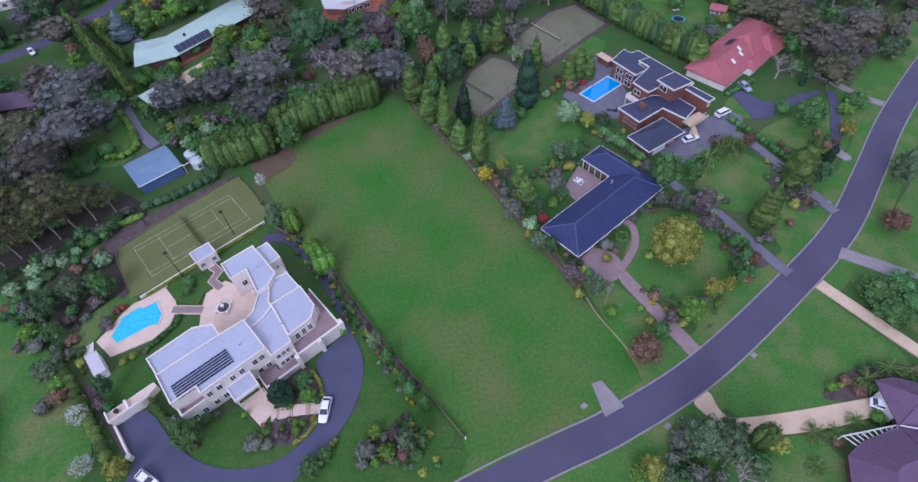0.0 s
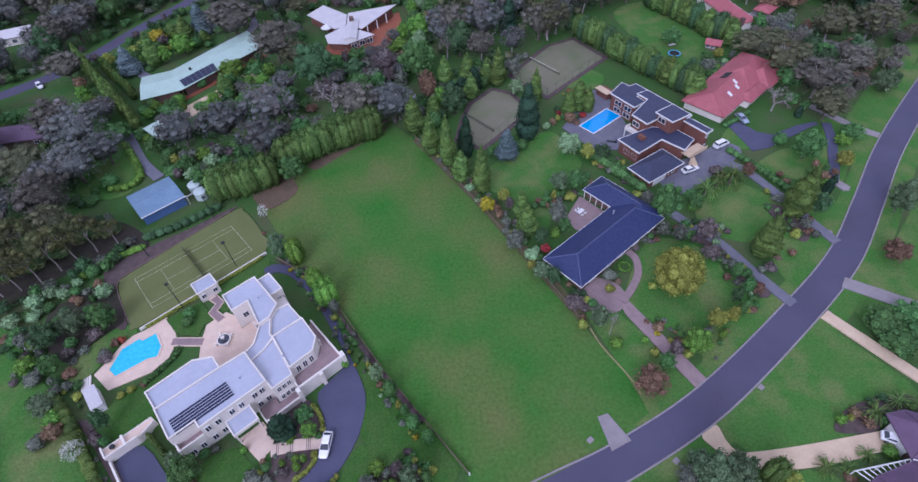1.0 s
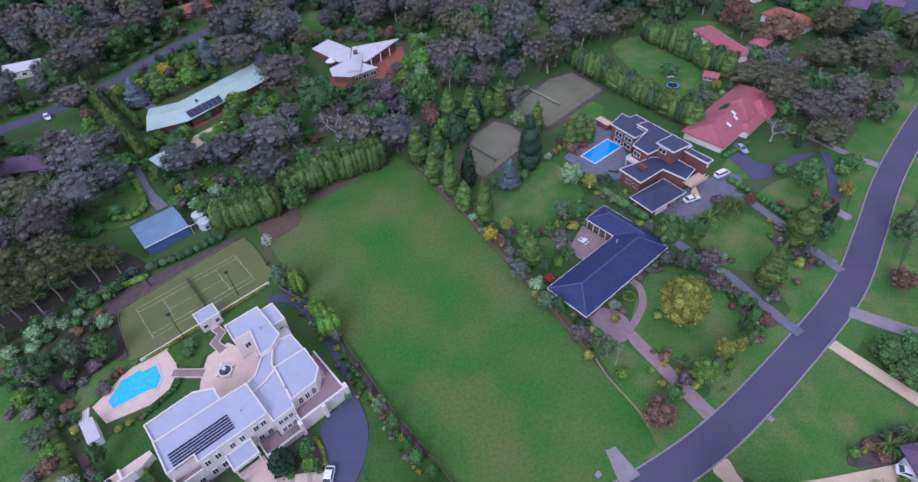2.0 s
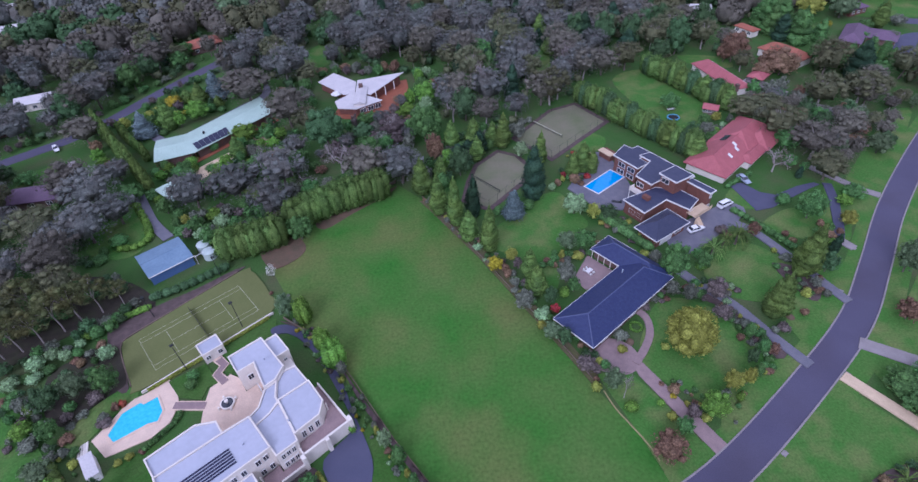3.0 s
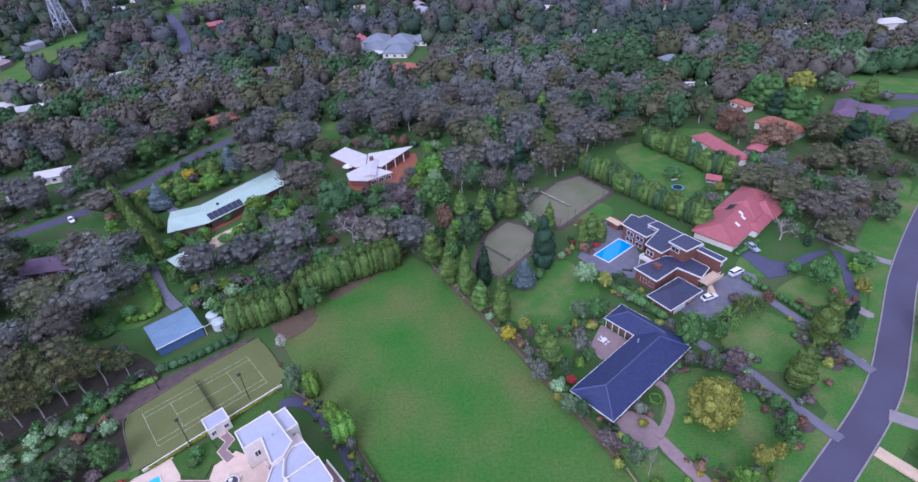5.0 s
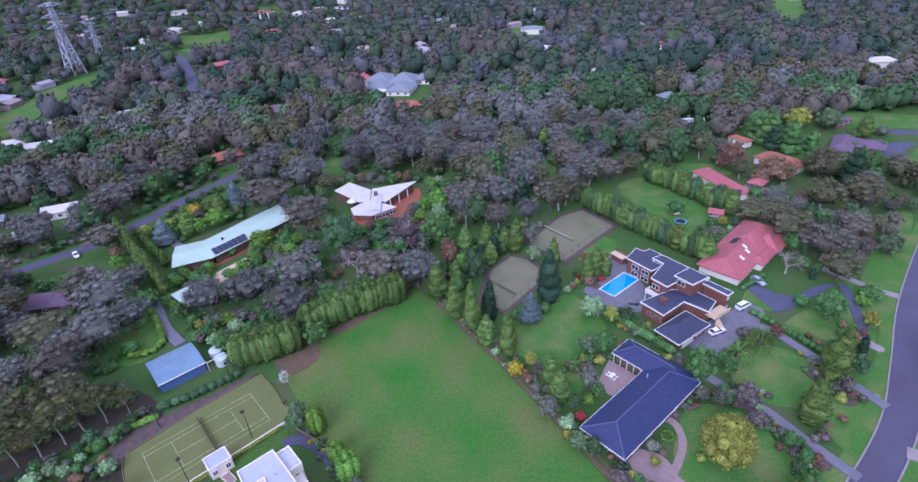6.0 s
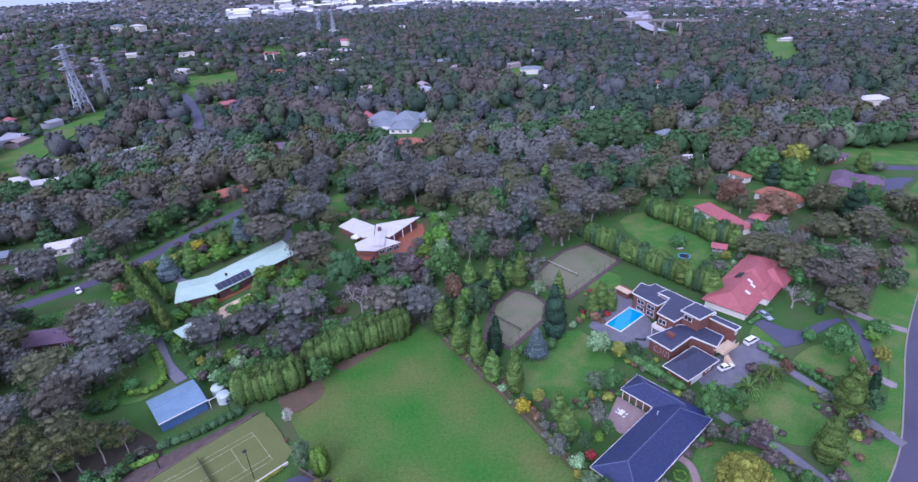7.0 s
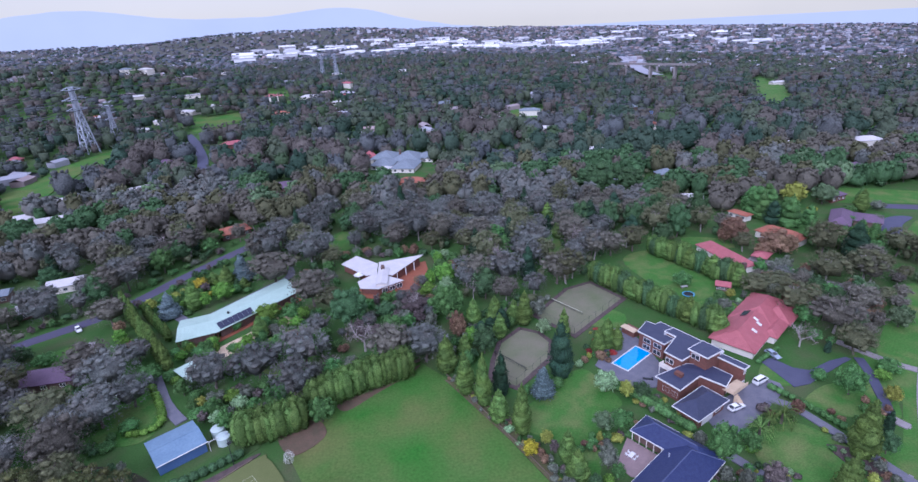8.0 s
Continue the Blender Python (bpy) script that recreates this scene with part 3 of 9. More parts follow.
patch("driveway", ((77.6, 120.5), (79.0, 113), (79.8, 107.8), (84.6, 108.6), (89.7, 111.2), (99.2, 115.9), (102.4, 117.2), (101.6, 118.4), (96, 117.2), (88.1, 113.9), (84.6, 115.6), (81.7, 120.4)), 0.09, DRIVE, "dark driveway apron before the red roofed house", "driveway", 0)
tagged(ribbon("driveway", ((104.6, 117.4), (102.4, 110.6), (99.4, 104.1), (96.4, 97.8), (93.6, 93.6)), -1.2, 1.2, -0.2, 0.3, DRIVE), "dark driveway descending between shrubs", "driveway", "", "structure")
tagged(ribbon("driveway", ((104.5, 126), (111, 115), (115.4, 110.4)), -1.2, 1.2, -0.2, 0.3, CONCRETE), "pale driveway under the trees", "driveway", "", "structure")
tagged(ribbon("driveway", ((113, 185), (119, 176), (122.4, 166), (129, 158), (142, 150)), -2.2, 2.2, -0.2, 0.3, CONCRETE), "pale gravel driveway to a carport", "driveway", "", "structure")
patch("forecourt", world_of(K, ((-60, 101), (-59, 113), (-58, 121), (-52.5, 121), (-51, 104), (-51.5, 95), (-57, 95))), 0.08, BLUESTONE, "grey paved forecourt of the brick house", "paving", 3)
patch("pool_terrace", world_of(K, ((-100, 109), (-97, 113), (-89, 111), (-79, 106), (-74.5, 104), (-73, 96), (-77, 91), (-89.5, 91), (-92, 97))), 0.3, BLUESTONE, "bluestone terrace round the rectangular pool", "paving", 0)
patch("patio", world_of(B, ((73.5, 49), (74, 53), (83, 56), (83, 47.6), (75, 47.4))), 0.1, MAUVE_PAVE, "brick patio in the corner of the house", "paving", 0)
patch("driveway", ((173.5, 188), (178, 196), (188, 212), (200, 217), (206, 214), (194, 206), (182, 190), (178, 186)), 0.08, DRIVE, "dark driveway beside the mauve house", "driveway", 3)
patch("lawn", ((176, 184), (195, 203), (210, 212), (230, 205), (200, 170)), 0.05, LAWN, "front lawn beside a dark driveway", "lawn", 3)
patch("lawn", ((140, 226), (160, 240), (166, 228), (150, 214)), 0.05, LAWN, "lawn among the far conifers", "lawn", 3)
patch("lawn", ((190, 240), (215, 234), (240, 224), (250, 240), (205, 262)), 0.05, LAWN, "verge beyond the cul-de-sac", "lawn", 3)
patch("lawn", ((-58, 248), (-49, 232), (-58, 214), (-64, 226)), 0.05, LAWN, "grass beside a bend in the narrow road", "lawn", 3)
patch("lawn", ((28, 208), (36, 226), (44, 222), (40, 202)), 0.05, LAWN, "small clearing of grass among gum trees", "lawn", 3)

# western gardens
patch("lawn", ((-138, 139), (-139, 151), (-131, 157), (-124, 152), (-129, 140)), 0.05, LAWN, "bright lawn by the narrow road", "lawn", 3)
patch("lawn", ((-100, 128), (-95, 131), (-85, 116), (-88, 107), (-98, 108), (-104, 116)), 0.05, LAWN, "lawn under tall gum trees", "lawn", 3)
tagged(ribbon("driveway", ((-96.5, 135), (-93.4, 130.4), (-87, 121), (-80, 113.6)), -1.5, 1.5, -0.2, 0.3, BLUESTONE), "grey driveway to the blue shed", "driveway", "", "structure")
tagged(ribbon("driveway", ((-118, 134), (-124, 148), (-128, 158)), -1.1, 1.1, -0.2, 0.3, CONCRETE), "pale driveway to a burgundy roof", "driveway", "", "structure")
tagged(ribbon("driveway", ((-106, 172), (-98, 166), (-92, 172), (-80, 188), (-72, 200), (-78, 214)), -1.6, 1.6, -0.2, 0.3, BLUESTONE), "dark driveway behind the long house", "driveway", "", "structure")
patch("lawn", ((-112, 188), (-104, 200), (-96, 196), (-102, 182)), 0.05, LAWN, "garden lawn above the long house", "lawn", 3)
patch("lawn", ((-68, 140), (-58, 148), (-50, 140), (-58, 128)), 0.05, LAWN, "shaded grass among the gum trees", "lawn", 3)
GLADES = {
    "grassy clearing under the power lines": ((-302, 345), (-304, 392), (-313, 444), (-305, 500), (-276, 476), (-284, 425), (-276, 384), (-262, 315)),
    "rough grass clearing among distant trees": ((-292, 650), (-244, 686), (-226, 640), (-256, 575)),
    "small pale clearing among distant trees": ((-256, 836), (-224, 850), (-210, 795), (-240, 782)),
    "grass round a white house among the trees": ((70, 588), (117, 600), (109, 540), (72, 522)),
    "bright green sports oval among far trees": ((440, 735), (500, 815), (440, 665), (378, 560), (352, 552), (366, 612)),
}
for words, poly in GLADES.items():
    bm = bmesh.new()
    cx, cy = sum(p[0] for p in poly) / len(poly), sum(p[1] for p in poly) / len(poly)
    rim = [Vector((q[0], q[1], 0)) for q in smooth(poly, 5, True)]
    rings = [[bm.verts.new((cx + (q.x - cx) * k, cy + (q.y - cy) * k, land(cx + (q.x - cx) * k, cy + (q.y - cy) * k) + h)) for q in rim] for k, h in ((1.04, -1.5), (1.0, 0.7), (0.7, 0.8), (0.35, 0.8))]
    for lo, hi in zip(rings, rings[1:]):
        for k in range(len(rim)):
            bm.faces.new((lo[k], lo[(k + 1) % len(rim)], hi[(k + 1) % len(rim)], hi[k]))
    bm.faces.new(rings[-1])
    bmesh.ops.recalc_face_normals(bm, faces=bm.faces)
    tagged(part("oval" if "oval" in words else "field", bm, LAWN if "green" in words else PADDOCK), words, "grass", "", "structure")


# ---- buildings ----
def window(parent, p, q, z0, z1, deep=0.12):
    """A framed window on a wall from p to q (outer face to the right of that line)."""
    p, q = Vector(p), Vector(q)
    d = (q - p).normalized()
    nrm = Vector((d.y, -d.x))
    w = (q - p).length
    turn = math.degrees(math.atan2(d.y, d.x))
    fr = bmesh.new()
    for r in ((0, z0, w, z0 + 0.1), (0, z1 - 0.1, w, z1), (0, z0 + 0.1, 0.1, z1 - 0.1), (w - 0.1, z0 + 0.1, w, z1 - 0.1), (w / 2 - 0.04, z0 + 0.1, w / 2 + 0.04, z1 - 0.1)):
        box(fr, r[0], -0.1, r[1], r[2], 0.04, r[3])
    frame_ob = part("window", fr, TRIM, parent)
    frame_ob.location, frame_ob.rotation_euler = (p.x, p.y, 0), (0, 0, radians(turn))
    part("pane", boxes((0.1, -0.03, z0 + 0.1, w - 0.1, 0.03, z1 - 0.1)), GLASS, frame_ob)
    return frame_ob


def flat_block(parent, poly, h, wall, roof, rim=0.3, drop=0.4, z0=0.0, rim_mat=None):
    """Walls, a flat roof and a parapet."""
    poly = list(poly) if area(list(poly)) > 0 else list(poly)[::-1]
    part("wall", prism(bmesh.new(), poly, z0, h - drop), wall, parent)
    part("roof", prism(bmesh.new(), inset(poly, rim - 0.02), h - drop, h - drop + 0.08), roof, parent)
    part("parapet", ring(bmesh.new(), inset(poly, -0.06), rim, h - drop - 0.12, h), rim_mat or wall, parent)


def rect(x0, y0, x1, y1):
    return [(x0, y0), (x1, y0), (x1, y1), (x0, y1)]


def gutter(parent, x0, y0, x1, y1, z, w=0.08, material=None):
    part("gutter", ring(bmesh.new(), rect(x0 - 0.06, y0 - 0.06, x1 + 0.06, y1 + 0.06), w, z - 0.2, z + 0.05), material or TRIM, parent)


def caps(parent, material, *lines):
    for a, b in lines:
        part("ridge_cap", rod(bmesh.new(), a, b, 0.13), material, parent)


# The cream mansion
mansion = thing("mansion", *M(0, 60), 0, 39, "two-storey cream rendered mansion with flat lilac-grey roofs", "house")


def mp(*pts):
    return [(u, v - 60) for u, v in pts]


flat_block(mansion, mp((-16, 60.9), (-11.4, 60.9), (-11.4, 59.2), (1.2, 59.2), (1.1, 67.3), (-3.6, 67.6), (-15.8, 67.9)), 7.0, WHITE, LILAC_ROOF, 0.24)
flat_block(mansion, mp((-15.8, 67.92), (-3.8, 67.64), (-3.7, 71.0), (-6.9, 72.9), (-15.9, 72.6)), 6.5, WHITE, LILAC_ROOF, 0.24)
flat_block(mansion, mp((5.6, 58.7), (10.7, 58.9), (12.7, 61.0), (13.0, 66.7), (6.6, 66.9)), 6.75, WHITE, LILAC_ROOF, 0.24)
flat_block(mansion, mp((1.22, 57.5), (5.3, 57.5), (5.58, 58.7), (6.58, 66.9), (4.1, 65.9), (1.14, 65.4)), 6.2, WHITE, LILAC_ROOF, 0.24)
flat_block(mansion, mp((6.6, 66.93), (13.0, 66.73), (12.9, 72.4), (10.6, 72.9), (8.5, 71.5), (6.65, 68.3)), 5.6, WHITE, LILAC_ROOF, 0.24)
flat_block(mansion, mp((1.14, 65.42), (4.1, 65.92), (6.6, 67.2), (6.63, 68.32), (8.48, 71.5), (5.95, 71.4), (3.3, 68.6), (1.12, 67.9)), 5.95, WHITE, LILAC_ROOF, 0.24)
flat_block(mansion, mp((3.6, 78.2), (7.1, 78.1), (5.97, 71.44), (8.5, 71.54), (10.58, 72.93), (11.1, 73.2), (11.1, 82.9), (3.9, 83.0)), 6.5, WHITE, LILAC_ROOF, 0.24)
flat_block(mansion, mp((11.12, 76.5), (13.9, 76.5), (13.9, 82.0), (11.12, 82.0)), 6.0, WHITE, LILAC_ROOF, 0.24)
window(mansion, (5.0, 18.14), (6.2, 18.12), 2.4, 4.0)
window(mansion, (12.2, 16.48), (13.0, 16.48), 3.0, 4.2)
part("bay_window", cylinder(bmesh.new(), 6.4, 22.9, 0.0, 4.2, 1.6, 1.6, 10), WHITE, mansion)
part("wall", prism(bmesh.new(), mp((11.12, 73.2), (13.3, 73.2), (13.5, 76.46), (11.12, 76.46)), 0, 3.6), WHITE, mansion)
part("balcony", boxes((-15.7, -0.6, 3.3, -11.5, 0.85, 3.5)), MAUVE_PAVE, mansion, "pinkish tiled balcony floor")
part("balcony_rail", boxes((-16, -0.84, 3.3, -11.46, -0.6, 4.5), (-16, -0.6, 3.3, -15.72, 0.86, 4.5)), WHITE, mansion)
part("bay_window", cylinder(bmesh.new(), -12.4, 12.6, 0.0, 4.4, 1.9, 1.9, 12), WHITE, mansion)
part("wall", prism(bmesh.new(), mp((-16, 59.2), (-11.42, 59.2), (-11.42, 60.88), (-16, 60.88)), 0, 3.28), WHITE, mansion)
TERR = mp((5.0, 55.7), (14.4, 55.9), (14.4, 66.8), (13.1, 66.8), (12.8, 60.95), (10.75, 58.82), (5.65, 58.62), (5.35, 57.4), (5.0, 57.4))
part("terrace", prism(bmesh.new(), TERR, 0, 3.2), WHITE, mansion)
part("terrace_floor", prism(bmesh.new(), inset(TERR, 0.04), 3.2, 3.26), MAUVE_PAVE, mansion, "brownish tiled terrace floor")
part("terrace_parapet", boxes((4.9, -4.4, 3.1, 14.5, -4.0, 4.0), (14.2, -4.0, 3.1, 14.5, 6.9, 4.0), (4.9, -4.0, 3.1, 5.15, -2.7, 4.0)), WHITE, mansion)
for k in range(5):
    part("column", cylinder(bmesh.new(), 12.9 - 0.04 * k, 0.8 + 1.4 * k, 3.26, 5.6, 0.14, 0.12, 8), WHITE, mansion)
for bx in ((14.3, -4.6, 0, 15.0, -3.4, 4.3), (9.2, -5.0, 0, 9.9, -4.4, 4.2), (4.3, -5.2, 0, 5.0, -4.2, 4.2)):
    part("buttress", boxes(bx), WHITE, mansion)
T2 = mp((-2.4, 55.5), (4.7, 55.9), (4.75, 57.4), (1.15, 57.4), (1.15, 58.9), (-2.4, 58.9))
part("terrace_floor", prism(bmesh.new(), inset(T2, 0.15), 0, 1.0), MAUVE_PAVE, mansion, "brownish tiled lower terrace")
part("terrace_parapet", boxes((-2.6, -4.75, 0, 4.8, -4.35, 1.6), (-2.65, -4.35, 0, -2.35, -1.1, 1.6)), WHITE, mansion)
part("porch_roof", boxes((-7.9, -4.4, 3.5, -3.2, -0.85, 3.8)), LILAC_ROOF, mansion, "lilac-grey porch roof")
part("parapet", ring(bmesh.new(), mp((-7.95, 55.5), (-3.15, 55.5), (-3.15, 59.1), (-7.95, 59.1)), 0.25, 3.3, 4.0), WHITE, mansion)
for cx in (-7.65, -3.45):
    part("column", cylinder(bmesh.new(), cx, -4.1, 0, 3.3, 0.16), WHITE, mansion)
part("door", boxes((-6.4, -0.95, 0, -4.6, -0.86, 2.4)), WOOD, mansion, "timber double front door")
for u in (-10.4, -8.6, -6.0, -4.2, -1.6, -0.2):
    window(mansion, (u - 0.5, -0.84), (u + 0.5, -0.84), 4.3, 5.9)
for u in (-14.4, -12.6, -10.4, -8.6, -1.6, 0.1):
    window(mansion, (u - 0.5, -0.84), (u + 0.5, -0.84), 0.9, 2.5)
for u in (7.0, 8.4, 9.8):
    window(mansion, (u - 0.45, -1.3 + 0.04 * (u - 5.6)), (u + 0.45, -1.3 + 0.04 * (u - 5.6)), 3.6, 5.6)
for u in (2.2, 3.2, 4.2):
    window(mansion, (u - 0.4, -2.54), (u + 0.4, -2.54), 3.9, 5.4)
    if u < 4.5:
        window(mansion, (u - 0.4, -2.54), (u + 0.4, -2.54), 1.2, 2.7)
for v in (61.5, 64, 66.5):
    window(mansion, (-16.04, v + 0.5 - 60), (-16.04, v - 0.5 - 60), 4.2, 5.8)
    window(mansion, (-16.04, v + 0.5 - 60), (-16.04, v - 0.5 - 60), 0.9, 2.5)
window(mansion, (5.8, 16.2), (5.8, 14.6), 0.4, 2.8)
for i in range(6):
    panel = part("solar_panel", boxes((-14.7, 0.75 + 0.6 * i, 6.72, -4.2, 1.07 + 0.6 * i, 6.82)), SOLAR, mansion, "dark solar heating strip")
for k in range(3):
    part("roof_vent", cylinder(bmesh.new(), (-2, 6, 9)[k], (3, 1.5, 17)[k], 6.6, 7.2, 0.15), STEEL, mansion)

# its paved courts, pool and pavilion
patch("courtyard", world_of(M, ((-6.1, 77.6), (-4.6, 80.2), (-3.6, 81.6), (-1.6, 84), (2.9, 84.2), (3.9, 82), (3.5, 78.0), (7.0, 78.0), (5.8, 71.3), (3, 68.5), (1, 67.8), (-3.5, 67.7), (-4, 71), (-6.8, 72.6), (-7.2, 75))), 0.25, PINK_PAVE, "pale pink paved courtyard with a round fountain", "paving", 0)
patch("pool_deck", world_of(M, ((-23.1, 88.6), (-22.1, 83.2), (-14.4, 81.2), (-10.5, 82.0), (-9, 83.5), (-7.5, 85.7), (-6.8, 88.6), (-7.0, 92), (-11.8, 92), (-14, 92.4), (-16.6, 91.8), (-19, 90.4))), 0.2, PINK_PAVE, "pale pink paving round the swimming pool", "paving", 0)
POOL_IN = world_of(M, ((-20.4, 87.6), (-20, 85.3), (-13.8, 84.7), (-12.2, 83.9), (-10.7, 85.6), (-10.3, 89.5), (-13, 89.7), (-13.4, 90.6), (-15.4, 90.6), (-16.9, 90.6)))
pool = thing("swimming_pool", *M(-15, 87), 0, 0, "bright blue angular swimming pool in pink paving", "pool")
cx, cy = M(-15, 87)
rel = [(x - cx, y - cy) for x, y in POOL_IN]
part("water", prism(bmesh.new(), rel, 0.0, 0.23), POOL, pool, "clear bright blue water")
part("coping", ring(bmesh.new(), inset(rel, -0.35), 0.35, 0.1, 0.3), PINK_PAVE, pool)
for name, line in (("garden_path", ((-8.6, 85.1), (-3.9, 80.6))), ("garden_path", ((2.5, 90.2), (3.0, 87.4), (0.8, 86.2), (1.3, 83)))):
    ln = world_of(M, line)
    tagged(ribbon(name, ln, -0.8, 0.8, -0.2, 0.3, MAUVE_PAVE, k=1), "mauve brick garden path with pale edging", "path", "", "structure")
    for s in (-1, 1):
        e = sorted((s * 0.8, s * 1.0))
        tagged(ribbon("path_edging", ln, e[0], e[1], -0.2, 0.34, PINK_PAVE, k=1), "pale stone edging of a brick path", "edging", "", "structure")
fx, fy = M(-0.5, 77.8)
fountain = thing("fountain", fx, fy, 0.25, 39, "round stone fountain with a dark basin in the courtyard", "fountain")
part("basin", cylinder(bmesh.new(), 0, 0, 0, 0.5, 1.35, 1.45, 20), WHITE, fountain)
part("water", cylinder(bmesh.new(), 0, 0, 0.5, 0.53, 1.15, 1.15, 20), GLASS, fountain, "dark basin water")
part("bowl", cylinder(cylinder(bmesh.new(), 0, 0, 0.5, 1.1, 0.14, 0.1), 0, 0, 1.1, 1.25, 0.15, 0.42, 14), WHITE, fountain)
for a in range(4):
    part("pedestal", cylinder(bmesh.new(), 1.75 * math.cos(a * math.pi / 2), 1.75 * math.sin(a * math.pi / 2), 0, 0.7, 0.28, 0.22, 8), WHITE, fountain)
pav = thing("pavilion", *M(2.5, 91), 0, 39, "small cream garden pavilion with a flat roof", "pavilion")
flat_block(pav, rect(-2.2, -0.7, 2.3, 3.0), 3.1, WHITE, LILAC_ROOF, 0.25, 0.3)
for w in (-1.3, 1.3):
    window(pav, (w - 0.5, -0.74), (w + 0.5, -0.74), 1.0, 2.2)
part("step", boxes((-0.7, -1.4, 0, 0.7, -0.78, 0.35)), PINK_PAVE, pav)
wall_line = world_of(M, ((-12.4, 92.7), (17.4, 93.2)))
tagged(ribbon("garden_wall", wall_line, -0.14, 0.14, -0.2, 0.7, WHITE), "low cream garden wall along the tennis court", "wall", "", "structure")
for i in range(4):
    patch("garden_step", world_of(M, ((-26.2 + i * 0.5, 86.4), (-25.8 + i * 0.5, 86.4), (-25.0 + i * 0.5, 89.0), (-25.4 + i * 0.5, 89.0))), 0.1 + 0.06 * i, WHITE, "pale stone garden step by the pool", "step", 0)
pool_shed = thing("pool_shed", *M(-24.3, 82), 0, 39, "small white flat-roofed pool shed", "shed")
part("wall", boxes((-0.95, -2.6, 0, 0.95, 2.6, 2.1)), TRIM, pool_shed)
part("roof", boxes((-1.1, -2.75, 2.1, 1.1, 2.75, 2.3)), WHITE_METAL, pool_shed)
part("door", boxes((0.96, -0.6, 0, 1.0, 0.6, 1.9)), WHITE, pool_shed)
gate = thing("gate_terrace", *M(-22, 69.4), 0, 39, "cream walled service terrace beside the driveway", "terrace")
part("terrace", prism(bmesh.new(), [(-4.3, -1.0), (1.2, -1.0), (4.6, 0.3), (4.4, 1.4), (-4.3, 1.3)], 0, 1.9), WHITE, gate)
part("terrace_floor", prism(bmesh.new(), [(-4.0, -0.7), (1.1, -0.7), (4.4, 0.5), (4.2, 1.1), (-4.0, 1.0)], 1.9, 1.96), PINK_PAVE, gate, "pink tiled terrace floor")
part("parapet", boxes((-4.4, -1.1, 1.9, 1.3, -0.85, 2.6), (-4.4, -0.85, 1.9, -4.15, 1.4, 2.6), (-1.0, -0.85, 1.9, -0.6, 1.3, 2.5)), WHITE, gate)
part("wall", boxes((-4.4, -8.0, 0, -4.05, -1.12, 1.0)), WHITE, gate)
part("pillar", cylinder(bmesh.new(), -4.2, -8.5, 0, 1.5, 0.5, 0.5, 8), WHITE, gate)
urn = thing("garden_urn", *M(-24.6, 69.6), 1.96, 0, "dark round garden urn on the terrace", "urn")
part("bowl", cylinder(cylinder(bmesh.new(), 0, 0, 0, 0.5, 0.25, 0.5, 10), 0, 0, 0.5, 0.7, 0.5, 0.45, 10), DARK_METAL, urn)
patch("driveway", world_of(M, ((15, 89.4), (18, 88), (20.4, 82), (20.2, 74), (18.8, 65.8), (16.8, 59.2), (15, 51.9), (13.1, 47.2), (8.2, 42.6), (1.2, 39.6), (-6, 38.6), (-13, 39.5), (-21, 42), (-28.4, 46), (-29.4, 56), (-26, 60.5), (-25.8, 67.8), (-20.9, 67.6), (-19.5, 57.5), (-16.5, 50.2), (-11.3, 45.0), (-6, 43.1), (0, 43.6), (3.6, 46.6), (5.7, 50), (7.4, 54.6), (14.9, 56.0), (16.2, 60), (17.2, 66), (18.4, 74), (18.2, 81.6), (16.8, 85.8), (14.4, 87.6))), 0.07, DRIVE, "sweeping dark asphalt driveway round the mansion", "driveway", 3)
patch("lawn", world_of(M, ((-18.6, 54.8), (-16.9, 50.4), (-13.8, 46.4), (-11, 44.4), (-6, 42.6), (-3.6, 42.9), (-5.6, 45.2), (-8.0, 50.7), (-8.8, 55.6), (-10.8, 56.6), (-14, 57.4))), 0.06, DARKLAWN, "dark green half-moon lawn before the mansion", "lawn", 4)
patch("garden_bed", world_of(M, ((-4.2, 43.6), (-1.6, 43.2), (1.4, 44.6), (3.6, 47), (5.2, 50.6), (5.5, 54), (4.3, 55.6), (2, 55.6), (-2.6, 55.4), (-2.6, 52.6), (-5.2, 49.6), (-7.4, 48), (-6.2, 45.4))), 0.08, MULCH, "mulched garden bed inside the driveway loop", "garden bed", 4)
patch("forecourt", world_of(M, ((-7.8, 56.8), (-3.0, 56.8), (-2.8, 52.8), (-4.2, 51.2), (-5.4, 51), (-6.9, 50))), 0.12, PINK_PAVE, "pale pink paved landing below the porch", "paving", 0)
ribbon_walk = ribbon("garden_path", world_of(M, ((-4.6, 50.9), (-2.4, 49.7), (0.2, 48.0), (2.9, 45.8))), -1.05, 1.05, -0.2, 0.42, PINK_PAVE)
for u, v in ((-3.7, 50.4), (-3.4, 50.25), (-1.6, 49.2), (-1.3, 49.0), (0.7, 47.6), (0.95, 47.4), (1.2, 47.2)):
    st = thing("path_step", *M(u, v), 0.42, 39 - 33, "narrow dark stone step across the pale path", "step", "path steps")
    part("tread", boxes((-0.05, -1.0, 0, 0.05, 1.0, 0.05)), MAUVE_PAVE, st)
tagged(ribbon_walk, "pale stepped path from porch to driveway", "path", "", "structure")
